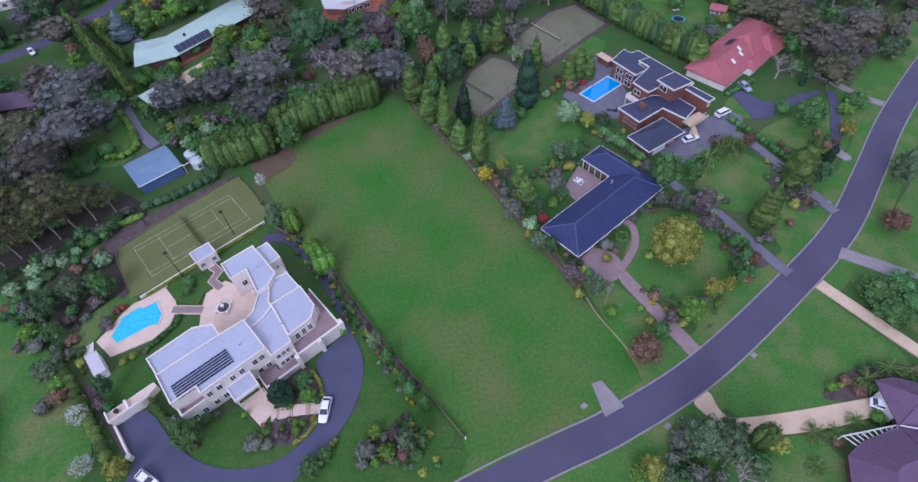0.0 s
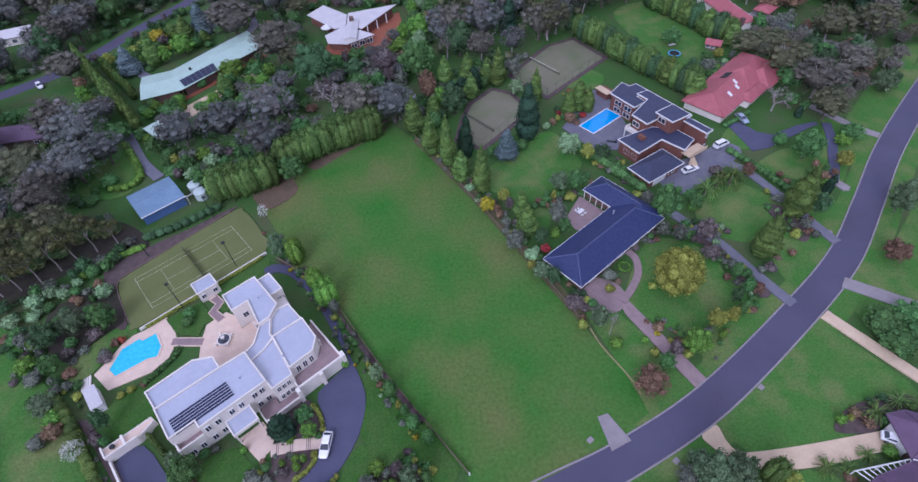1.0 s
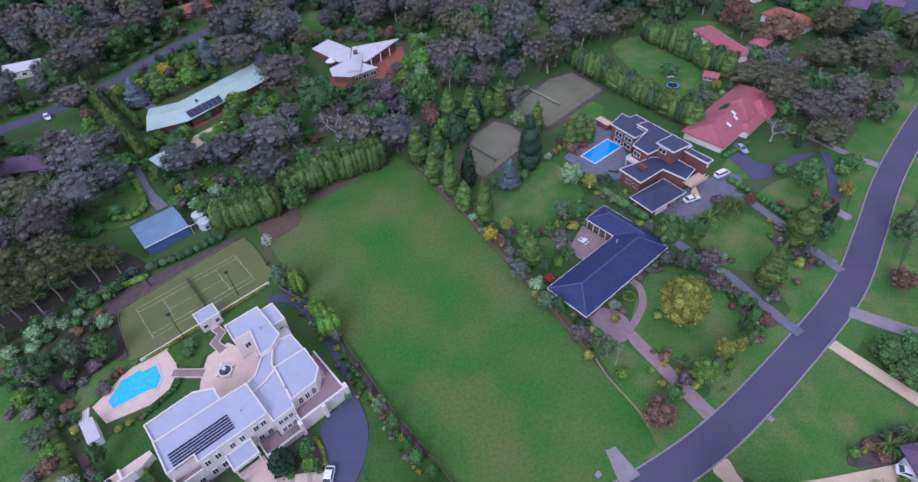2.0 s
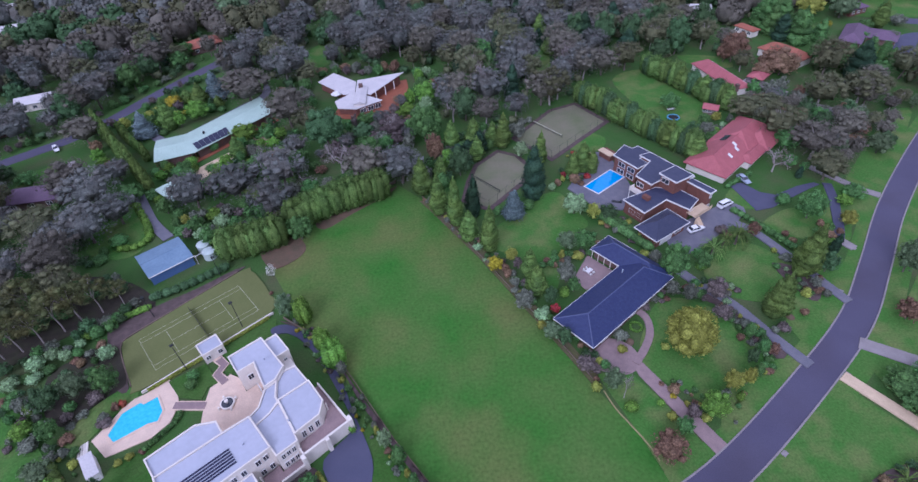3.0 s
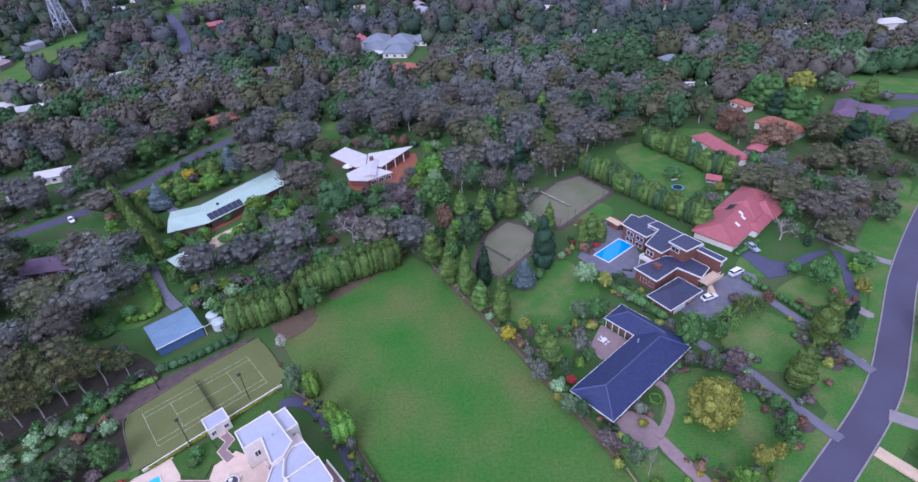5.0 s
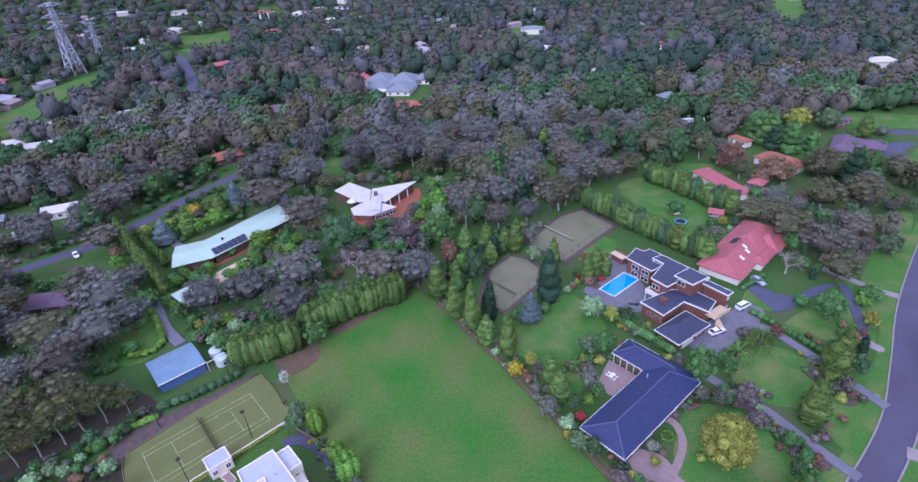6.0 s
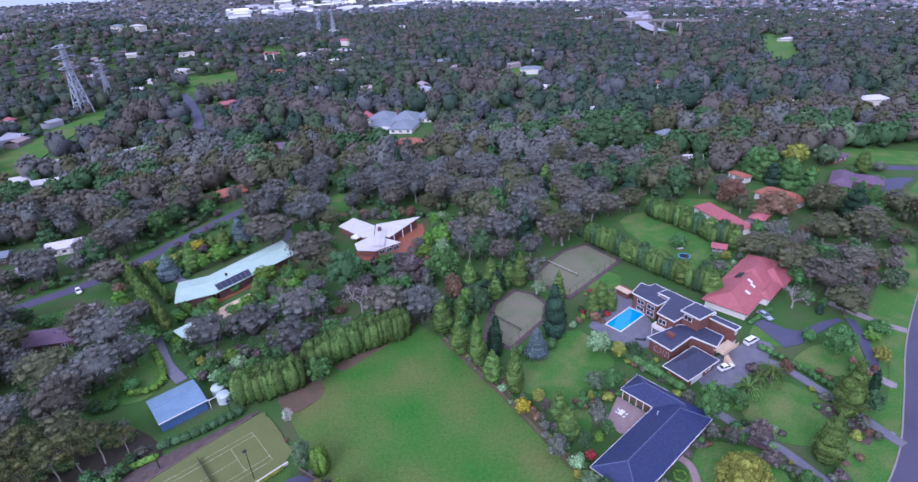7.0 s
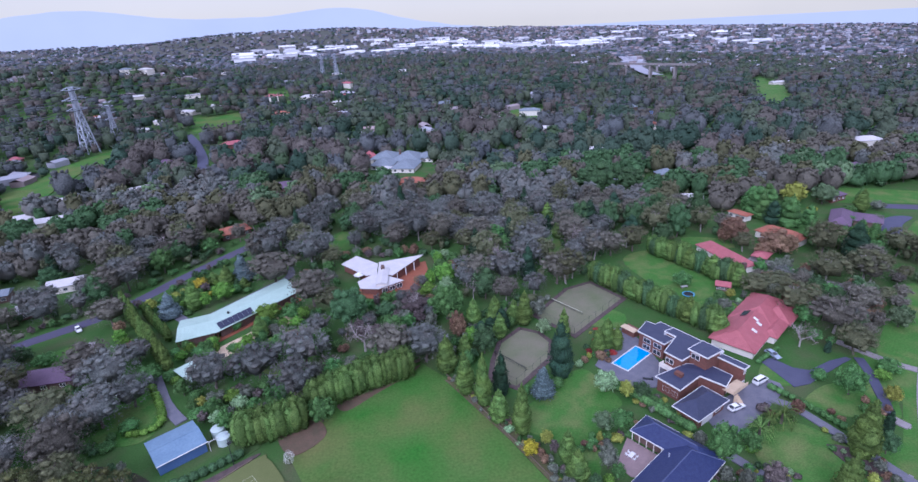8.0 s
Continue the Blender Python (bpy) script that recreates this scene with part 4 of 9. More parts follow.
patch("lawn", world_of(M, ((-7.4, 91.6), (0.2, 90.6), (0.2, 87.9), (1, 83.5), (-1.8, 84.6), (-4, 82.6), (-7.2, 86.4))), 0.1, DARKLAWN, "small lawn between pool and courtyard", "lawn", 0)
patch("lawn", world_of(M, ((4.8, 92.6), (16.6, 92.4), (15.4, 88), (13.6, 82), (11.4, 83), (3.2, 84.6), (3.2, 88))), 0.06, DARKLAWN, "narrow lawn behind the mansion", "lawn", 3)
patch("lawn", world_of(M, ((-22, 80.6), (-14, 79), (-8.4, 77.4), (-7, 74), (-16.4, 72.8), (-17, 68.8), (-24, 72), (-25, 77))), 0.06, DARKLAWN, "side lawn of the mansion", "lawn", 3)
patch("lawn", world_of(M, ((15.4, 51.6), (18, 60), (17.8, 50), (17.6, 26), (10, 30), (8.4, 42), (13.2, 47))), 0.06, DARKLAWN, "lawn between driveway and fence", "lawn", 3)
patch("lawn", world_of(M, ((8, 41), (10, 30), (17, 22), (2, 20), (-8, 28), (-12, 37), (0, 38))), 0.055, DARKLAWN, "front lawn below the driveway", "lawn", 3)
patch("lawn", ((-120, 64), (-100, 68), (-88, 58), (-76, 46), (-66, 32), (-72, 22), (-100, 22), (-125, 40)), 0.05, LAWN, "neighbouring grass paddock with blossom trees", "lawn", 3)
patch("garden_bed", world_of(M, ((17.4, 90), (20.6, 84), (21.4, 74), (20.2, 64), (19.2, 50), (18.6, 38), (17.6, 38), (18.2, 50), (18.9, 60), (20.3, 68), (20.5, 75), (19.8, 84))), 0.08, MULCH, "narrow mulched bed along the paddock fence", "garden bed", 3)
patch("grass_bank", world_of(M, ((-14, 121), (0, 122.6), (20, 121.5), (20.6, 115.6), (16, 114.6), (-10, 112.4))), 0.05, GRASS, "rough grass bank between shed and court", "grass", 3)
patch("garden_bed", world_of(M, ((-13.6, 112.6), (-11.9, 115.4), (-3, 115.4), (7.7, 114.0), (17.4, 113.6), (17.4, 112.3), (-8.8, 110.1), (-11.6, 109), (-12.8, 105.9), (-14, 96), (-16, 97), (-15.4, 107))), 0.08, MULCH, "mauve-brown mulched bank behind the tennis court", "garden bed", 3)
patch("garden_bed", ((-18.4, 28.4), (-18, 31), (-16, 32.6), (-11.8, 32.4), (-8.3, 31), (-8.3, 29.2), (-11, 27.6), (-15.7, 27.0)), 0.08, SHADE_LITTER, "round mulched bed of mixed shrubs", "garden bed", 4)
patch("garden_bed", ((-11, 122.5), (-6, 121), (5, 101), (16.6, 77.5), (24.8, 60.5), (23.2, 58.6), (15.2, 74.8), (3.6, 97.8)), 0.075, DRYBANK, "long dry grassy bed along the paddock's edge", "garden bed", 0)
patch("garden_bed", ((50, 80), (56, 76), (58.5, 68), (59.6, 62), (64, 62), (60.4, 70), (56, 79)), 0.075, MULCH, "mulched bed beside the grey driveway", "garden bed", 3)
patch("garden_bed", ((74, 88), (82, 83), (79, 76), (76, 77)), 0.075, MULCH, "mulched bed below tall conifers", "garden bed", 3)
patch("garden_bed", ((62.0, 32.9), (63.4, 35.2), (66.6, 37), (71.8, 38.4), (77.4, 38.4), (79.7, 36.1), (72.2, 34.5), (68.0, 32.4)), 0.08, MULCH, "mulched garden bed by the garage", "garden bed", 3)

# bed coloured dark for the shade between the shrubs
patch("garden_bed", world_of(M, ((-26, 111), (-18.4, 112), (-12.6, 109.6), (-13.2, 101.5), (-14.2, 97.4), (-16.3, 96.9), (-21.0, 96.6), (-25.4, 95), (-28.5, 100.8))), 0.08, SHADE_LITTER, "mulched bed coloured dark as in shade between rounded shrubs", "garden bed", 3)
patch("lawn", world_of(M, ((-27, 93), (-21.1, 96.2), (-15.7, 96.8), (-13.4, 95.5), (-13.2, 92.6), (-18.4, 91.4), (-22.5, 89.6), (-26, 88.6))), 0.06, LAWN, "curved strip of lawn round the pool garden", "lawn", 3)
patch("garden_bed", world_of(M, ((-28.4, 81.0), (-26.8, 79.5), (-25.8, 70), (-25.8, 61.0), (-27.0, 61.0), (-27.6, 71.9))), 0.08, MULCH, "long dark bed beside the clipped hedge", "garden bed", 0)
# ground patch coloured dark for the shade below the dense gum crowns
patch("leaf_litter", ((-126, 84), (-110, 100), (-92, 100), (-80, 95), (-74, 88), (-79, 82), (-90, 82), (-102, 72), (-118, 68)), 0.06, SHADE_LITTER, "leaf litter coloured dark as in the shade of the western gum trees", "garden bed", 3)
# the tennis court
patch("tennis_court", world_of(M, ((-13.4, 95.9), (-11.6, 93.6), (16.9, 93.7), (19.6, 98.8), (20.3, 106), (20, 110.3), (17.6, 112.0), (-8.8, 109.9), (-11.2, 108.9), (-12.3, 105.9))), 0.3, COURT, "olive synthetic tennis court with pale lines", "tennis court", 2)
CM = thing("court_marking", *M(3.5, 102.0), 0.3, 39, "pale painted tennis court lines", "court lines")
for r in ((-11.9, -5.5, 11.9, -5.45), (-11.9, 5.45, 11.9, 5.5), (-11.9, -5.5, -11.84, 5.5), (11.84, -5.5, 11.9, 5.5), (-11.9, -4.12, 11.9, -4.07), (-11.9, 4.07, 11.9, 4.12), (-6.4, -4.1, -6.35, 4.1), (6.35, -4.1, 6.4, 4.1), (-6.4, -0.025, 6.4, 0.025)):
    part("line", boxes((r[0], r[1], 0, r[2], r[3], 0.012)), LINE, CM)
net = thing("tennis_net", *M(3.5, 102.0), 0.3, 39, "dark tennis net with a white band", "net")
part("mesh", boxes((-0.02, -6.0, 0.05, 0.02, 6.0, 0.9)), DARK_METAL, net)
part("band", boxes((-0.03, -6.0, 0.9, 0.03, 6.0, 0.98)), DARK_METAL, net)
for s in (-6.1, 6.1):
    part("post", cylinder(bmesh.new(), 0, s, 0, 1.1, 0.06), DARK_METAL, net)
for u, v in ((-3.4, 92.0), (10.4, 94.6), (-3.4, 112.2), (13.6, 113.8)):
    lx, ly = M(u, v)
    pole = thing("court_light", lx, ly, 0, 39, "tall dark floodlight pole beside the tennis court", "light pole", "court lights")
    s = 1 if v < 100 else -1
    part("post", cylinder(bmesh.new(), 0, 0, 0, 7.6, 0.1, 0.07, 8), DARK_METAL, pole)
    part("arm", boxes((-0.05, min(0, s * 1.0), 7.5, 0.05, max(0, s * 1.0), 7.6)), DARK_METAL, pole)
    part("lamp_head", boxes((-0.4, s * 1.0 - 0.3, 7.35, 0.4, s * 1.0 + 0.3, 7.6)), DARK_METAL, pole, "dark grey floodlight head")


def fence(name, pts, h, label, gap=2.5, solid=None, group="fences"):
    """Posts, rails and, if given, boards along a line."""
    f = thing(name, pts[0][0], pts[0][1], 0, 0, label, "fence", group)
    ox, oy = pts[0]
    for a, b in zip(pts, pts[1:]):
        a, b = Vector((a[0] - ox, a[1] - oy)), Vector((b[0] - ox, b[1] - oy))
        n = max(1, round((b - a).length / gap))
        for i in range(n + 1):
            q = a.lerp(b, i / n)
            e = 0.05 if solid else 0.03
            part("post", boxes((q.x - e, q.y - e, 0, q.x + e, q.y + e, h)), DARK_METAL if solid is None else solid, f)
        d = (b - a).normalized()
        nrm = Vector((d.y, -d.x)) * (0.025 if solid else 0.012)
        for z0, z1 in (((0.05, h - 0.1),) if solid else ((h - 0.04, h), (0.05, 0.08))):
            part("rail", prism(bmesh.new(), [tuple(a + nrm), tuple(b + nrm), tuple(b - nrm), tuple(a - nrm)], z0, z1), solid or DARK_METAL, f)
    return f


tagged(ribbon("court_edging", world_of(M, ((-13.6, 96), (-12.6, 105.7), (-11.5, 109.2), (-8.9, 110.3), (0, 111.0), (17.4, 112.4))), -0.11, 0.11, -0.2, 0.34, WOOD), "low weathered timber edging round the tennis court", "edging", "", "structure")
fence("paddock_fence", world_of(M, ((18.4, 90), (21.9, 76), (20.4, 62), (19.0, 48.7), (18.1, 24.6))), 1.1, "low dark timber fence along the paddock", 3.0, WOOD)
fence("hedge_fence", ((-53.5, 107.6), (-18.2, 132.6)), 1.3, "low brown timber fence under the hedge", 3.0, WOOD)
fence("garden_fence", ((-10.5, 124.8), (4.2, 98), (16, 75), (24, 58.6)), 0.7, "low timber edging fence along the paddock", 3.0, WOOD)

# The L-shaped house with the blue-black tiled roof
blue = thing("tiled_house", *B(60, 36), 0, 38, "L-shaped single-storey house with a blue-black tiled roof", "house")
part("wall", boxes((0.7, 0.7, 0, 28.3, 10.3, 2.6), (23.8, 10.3, 0, 29.3, 18.6, 2.6)), BROWNBRICK, blue)
part("roof", hip(bmesh.new(), -0.4, 0.2, 29.0, 11.0, 2.7, 2.6, run=4.6), BLUE_TILE, blue)
part("roof", hip(bmesh.new(), 23.0, 1.5, 30.2, 19.4, 2.72, 2.3, run=4.0), BLUE_TILE, blue)
gutter(blue, -0.4, 0.2, 29.0, 11.0, 2.7)
gutter(blue, 23.0, 11.2, 30.2, 19.4, 2.72)
caps(blue, RIDGE_TILE, ((4.2, 5.6, 5.3), (24.4, 5.6, 5.3)), ((-0.4, 0.2, 2.7), (4.2, 5.6, 5.3)), ((-0.4, 11.0, 2.7), (4.2, 5.6, 5.3)), ((29.0, 0.2, 2.7), (24.4, 5.6, 5.3)), ((26.6, 5.5, 5.0), (26.6, 15.4, 5.0)), ((30.2, 19.4, 2.72), (26.6, 15.4, 5.0)), ((23.0, 19.4, 2.72), (26.6, 15.4, 5.0)))
part("flue", cylinder(bmesh.new(), 20.6, 8.6, 3.6, 4.9, 0.16), STEEL, blue)
for k in range(5):
    part("verandah_post", cylinder(bmesh.new(), 23.2, 11.6 + 1.8 * k, 0, 2.6, 0.1, 0.1, 6), WHITE, blue)
for u in (3, 8, 13, 18, 24):
    window(blue, (u, 0.68), (u + 2.2, 0.68), 0.9, 2.2)
for v in (3.5, 7.5):
    window(blue, (0.68, v + 1.4), (0.68, v), 0.9, 2.2)
for u in (9, 14, 19):
    window(blue, (u + 2, 10.32), (u, 10.32), 0.4, 2.2)
tx, ty = B(78.5, 52)
ptable = thing("patio_table", tx, ty, 0.1, 38, "white outdoor table with chairs on a brick patio", "table")
part("tabletop", boxes((-0.9, -0.5, 0.68, 0.9, 0.5, 0.74)), TRIM, ptable)
for sx in (-0.75, 0.75):
    for sy in (-0.4, 0.4):
        part("leg", boxes((sx - 0.04, sy - 0.04, 0, sx + 0.04, sy + 0.04, 0.68)), TRIM, ptable)
for sx, sy in ((-0.5, 1.0), (0.5, 1.0), (-0.5, -1.0), (0.5, -1.0)):
    wx, wy = B(78.5 + sx, 52 + sy)
    ch = thing("garden_chair", wx, wy, 0.1, 38, "white garden chair at the patio table", "chair", "patio chairs")
    part("seat", boxes((-0.25, -0.25, 0.4, 0.25, 0.25, 0.46)), TRIM, ch)
    part("backrest", boxes((-0.25, 0.2 if sy > 0 else -0.25, 0.46, 0.25, 0.25 if sy > 0 else -0.2, 0.9)), TRIM, ch)
    for a in (-0.22, 0.22):
        for b in (-0.22, 0.22):
            part("leg", boxes((a - 0.02, b - 0.02, 0, a + 0.02, b + 0.02, 0.4)), TRIM, ch)

# The brick house with white-edged roofs
brick = thing("brick_house", *K(-72, 104), 0, -59, "multi-level red brick house with dark roofs edged in white", "house")


def kp(*pts):
    return [(u + 72, v - 104) for u, v in pts]


def white_edged(poly, h, z0=0.0):
    poly = list(poly) if area(list(poly)) > 0 else list(poly)[::-1]
    part("wall", prism(bmesh.new(), inset(poly, 0.5), z0, h - 0.3), BRICK, brick)
    part("roof", prism(bmesh.new(), inset(poly, 0.1), h - 0.28, h - 0.02), SLATE_TILE, brick)
    part("fascia", ring(bmesh.new(), poly, 0.15, h - 0.34, h + 0.05), TRIM, brick)


white_edged(kp((-88.4, 107.6), (-90.4, 114.2), (-87.6, 114.6), (-87.4, 117), (-82.2, 117), (-82.5, 112.2), (-79.2, 112.2), (-79.2, 107.6)), 5.6)
white_edged(kp((-82.9, 112.3), (-82.2, 116.0), (-66.6, 116.0), (-66.6, 112.6), (-71.0, 112.6), (-71.0, 103.6), (-76.6, 103.6), (-79.0, 112.3)), 6.4)
white_edged(kp((-71.8, 106.9), (-66.0, 106.9), (-65.6, 113.4), (-71.6, 113.4)), 8.4)
white_edged(kp((-66.4, 112.0), (-66.4, 114.3), (-58.9, 114.7), (-58.9, 112.2)), 6.6)
low_poly = kp((-73.0, 95.2), (-71.4, 106.2), (-66.8, 110.6), (-60.9, 110.9), (-59.4, 105.4), (-65.9, 104.2), (-65.5, 95.2))
white_edged(low_poly, 4.2)
part("wall", boxes((8.6, -13.0, 0, 14.4, -2.2, 3.0)), BRICK, brick)
part("roof", hip(bmesh.new(), 8.0, -14.2, 15.2, -1.6, 3.2, 2.4, run=4.0), SLATE_TILE, brick)
gutter(brick, 8.0, -14.2, 15.2, -1.6, 3.2, 0.17)
part("garage_door", boxes((14.42, -11.5, 0, 14.47, -7.0, 2.3)), TRIM, brick, "white garage door")
part("chimney", boxes((1.6, -4.4, 3.5, 3.6, -3.2, 5.2)), BRICK, brick)
part("balcony", boxes((-4.4, -2.4, 2.6, 0.6, -0.5, 2.85), (-4.4, -2.4, 2.85, 0.6, -2.25, 3.7), (-4.4, -2.25, 2.85, -4.2, -0.5, 3.7)), WHITE, brick, "white balcony over the pool terrace")
part("balcony", boxes((11.6, 1.6, 2.6, 14.6, 8.0, 2.85), (14.45, 1.6, 2.85, 14.6, 8.0, 3.7)), CREAM_PAVE, brick, "cream balcony beside the forecourt")
part("stair", boxes(*[(14.7 + 0.35 * i, 1.6, 0, 15.05 + 0.35 * i, 3.0, 2.5 - 0.35 * i) for i in range(7)]), CREAM_PAVE, brick)
for px_ in (-4.2, 0.3):
    part("post", boxes((px_ - 0.1, -2.35, 0, px_ + 0.1, -2.15, 2.6)), TRIM, brick)
for a, b, z in (((-4.0, -0.1), (-1.6, -0.1), 3.4), ((-14.5, 4.1), (-12, 4.1), 2.8), ((-11, 4.1), (-8.4, 4.1), 2.8), ((-14.5, 4.1), (-12, 4.1), 0.6), ((-11, 4.1), (-8.4, 4.1), 0.6), ((1.2, -8.2), (3.2, -8.2), 1.0), ((3.8, -8.2), (5.6, -8.2), 1.0), ((1.2, 3.36), (3.6, 3.36), 6.0)):
    window(brick, a, b, z, z + 1.5)
for a, b, z in (((12.62, 9.0), (12.62, 10.0), 4.4), ((12.62, 9.0), (12.62, 10.0), 1.0), ((12.2, 2.4), (12.0, 4.0), 1.6), ((14.42, -6.0), (14.42, -3.6), 1.0)):
    window(brick, a, b, z, z + 1.3)
POOL2 = [(u + 84.8, v - 100.8) for u, v in ((-82.2, 96.1), (-83.5, 107.8), (-88.4, 107.3), (-87.0, 95.5))]
POOL2 = POOL2 if area(POOL2) > 0 else POOL2[::-1]
pool_b = thing("swimming_pool", *K(-84.8, 100.8), 0, -59, "rectangular bright blue pool in bluestone paving", "pool")
part("water", prism(bmesh.new(), POOL2, 0, 0.33), POOL_DEEP, pool_b, "clear bright blue water")
part("coping", ring(bmesh.new(), inset(POOL2, -0.3), 0.3, 0.1, 0.38), TRIM, pool_b, "pale pool coping")
pool_house = thing("pool_cabana", *K(-94, 112), 0, -59, "small brick cabana with a pale pergola roof", "cabana")
part("wall", boxes((-2.2, -1.5, 0, 2.2, 1.5, 2.2)), BRICK, pool_house)
part("roof", boxes((-2.6, -1.9, 2.2, 2.4, 0.4, 2.4)), CREAM_PAVE, pool_house)
lounger = thing("sun_lounger", *K(-76.4, 97.2), 0.1, -20, "dark folded pool lounger on the terrace", "lounger")
part("frame", boxes((-1.3, -0.35, 0.25, 0.9, 0.35, 0.4)), DARK_METAL, lounger)
part("backrest", boxes((0.9, -0.35, 0.25, 1.4, 0.35, 0.8)), DARK_METAL, lounger)

# The red-roofed house
red = thing("red_roofed_house", *R(136, 40), -0.45, 41, "large house with a faded red hipped roof", "house")
part("wall", boxes((0.8, 1.2, 0, 35.4, 12.6, 2.9), (12.5, -0.8, 0, 33.5, 1.2, 2.9)), WHITE, red)
part("roof", hip(bmesh.new(), 0, 0.5, 22, 13.4, 3.0, 3.3, run=4.0), RED_TILE, red)
part("roof", hip(bmesh.new(), 15.5, 0.2, 36.6, 13.6, 3.05, 3.6, run=6.2), RED_TILE, red)
part("roof", hip(bmesh.new(), 22, -2.2, 35.4, 8, 3.02, 2.9, run=4.4), RED_TILE, red)
part("verandah_roof", hip(bmesh.new(), 12, -1.6, 24, 3.5, 2.9, 1.3, run=2.4), RED_TILE, red)
for a in (0, 1, 2):
    gutter(red, (0, 15.5, 22)[a], (0.5, 0.2, -2.2)[a], (22, 36.6, 35.4)[a], (13.4, 13.6, 8)[a], (3.0, 3.05, 3.02)[a], 0.2, RED_TILE)
caps(red, RED_TILE, ((4, 6.95, 6.3), (20, 6.95, 6.3)), ((21.7, 6.9, 6.65), (30.4, 6.9, 6.65)), ((0, 0.5, 3), (4, 6.95, 6.3)), ((0, 13.4, 3), (4, 6.95, 6.3)), ((36.6, 0.2, 3.05), (30.4, 6.9, 6.65)), ((36.6, 13.6, 3.05), (30.4, 6.9, 6.65)))
for x, y, z in ((9, 4.0, 4.85), (13.5, 4.2, 5.0), (14.5, 5.5, 5.7)):
    sk = part("skylight", boxes((-0.5, -0.8, 0, 0.5, 0.8, 0.12)), TRIM, red, "pale roof skylight")
    sk.location, sk.rotation_euler = (x, y, z), (radians(27), 0, 0)
for x in (5.0, 7.0):
    sk = part("solar_panel", boxes((-0.9, -1.0, 0, 0.9, 1.0, 0.1)), GLASS, red)
    sk.location, sk.rotation_euler = (x + 11, 9.3, 5.25), (radians(-27), 0, 0)
for u in (13.5, 17, 24, 28, 31):
    window(red, (u, -0.82), (u + 1.6, -0.82), 0.8, 2.4)

# The long house with the pale green metal roof
grey = thing("long_house", -96, 148, 0, 0, "long low house with a pale green metal roof and solar panels", "house")


LOW = ((-95.8, 148.6), (-84.1, 153.1), (-63.5, 178.1))
MID = ((-98.0, 155.6), (-87.6, 159.5), (-67.5, 184.5))
TOP = ((-100.2, 162.6), (-91.1, 165.9), (-71.6, 190.9))
LOW, MID, TOP = ([Vector((x + 96, y - 148)) for x, y in ln] for ln in (LOW, MID, TOP))
for k in (0, 1):
    wing = [LOW[k], LOW[k + 1], TOP[k + 1], TOP[k]]
    part("wall", prism(bmesh.new(), inset([tuple(p) for p in wing], 0.9), 0, 3.1), BROWNBRICK, grey)
    bm = bmesh.new()
    for a, b, za, zb in ((LOW, MID, 3.3, 4.2), (MID, TOP, 4.2, 3.3)):
        up = [bm.verts.new((p.x, p.y, z)) for p, z in ((a[k], za), (a[k + 1], za), (b[k + 1], zb), (b[k], zb))]
        dn = [bm.verts.new((v.co.x, v.co.y, v.co.z - 0.16)) for v in up]
        bm.faces.new(up)
        bm.faces.new(dn[::-1])
        for i in range(4):
            bm.faces.new((up[i], dn[i], dn[(i + 1) % 4], up[(i + 1) % 4]))
    part("roof", bm, GREEN_METAL, grey)
    for i in range(1, 10 if k == 0 else 26):
        t = i / (10 if k == 0 else 26)
        for a, b, za, zb in ((LOW, MID, 3.3, 4.2), (MID, TOP, 4.2, 3.3)):
            p, q = a[k].lerp(a[k + 1], t), b[k].lerp(b[k + 1], t)
            part("roof_seam", rod(bmesh.new(), (p.x, p.y, za + 0.02), (q.x, q.y, zb + 0.02), 0.035, n=4), GREEN_METAL, grey)
for k in range(7):
    a, b = Vector((9.9, 9.6)), Vector((18.3, 19.4))
    c, d = Vector((12.3, 6.6)), Vector((20.6, 16.0))
    q = [a.lerp(b, (k + 0.03) / 7), a.lerp(b, (k + 0.97) / 7), c.lerp(d, (k + 0.97) / 7), c.lerp(d, (k + 0.03) / 7)]
    bm = bmesh.new()
    up = [bm.verts.new((p.x, p.y, z)) for p, z in zip(q, (4.04, 4.04, 3.55, 3.55))]
    dn = [bm.verts.new((v.co.x, v.co.y, v.co.z - 0.1)) for v in up]
    bm.faces.new(up)
    bm.faces.new(dn[::-1])
    for i in range(4):
        bm.faces.new((up[i], dn[i], dn[(i + 1) % 4], up[(i + 1) % 4]))
    part("solar_panel", bm, SOLAR, grey, "dark blue solar panel")
for k in range(7):
    p = LOW[1].lerp(LOW[2], k / 6.5)
    part("verandah_post", cylinder(bmesh.new(), p.x - 0.3, p.y + 0.4, 0, 3.2, 0.12, 0.12, 6), BRICK, grey)
for k in range(4):
    p = LOW[0].lerp(LOW[1], (k + 0.1) / 3.6)
    part("verandah_post", cylinder(bmesh.new(), p.x, p.y + 0.4, 0, 3.2, 0.12, 0.12, 6), BRICK, grey)
part("verandah_floor", prism(bmesh.new(), [(0, -0.4), (12, 4), (33.5, 29.5), (31.5, 31.5), (11, 7), (0, 2.4)], 0, 0.15), TERRA, grey)
part("roof_vent", boxes((11.6, 15.4, 4.0, 12.2, 16.0, 4.9)), DARK_METAL, grey)
patch("terrace", ((-84, 146), (-74, 158), (-66, 168), (-60, 166), (-70, 152), (-80, 142)), 0.08, CREAM_PAVE, "pale gravel terrace below the long house", "paving", 3)
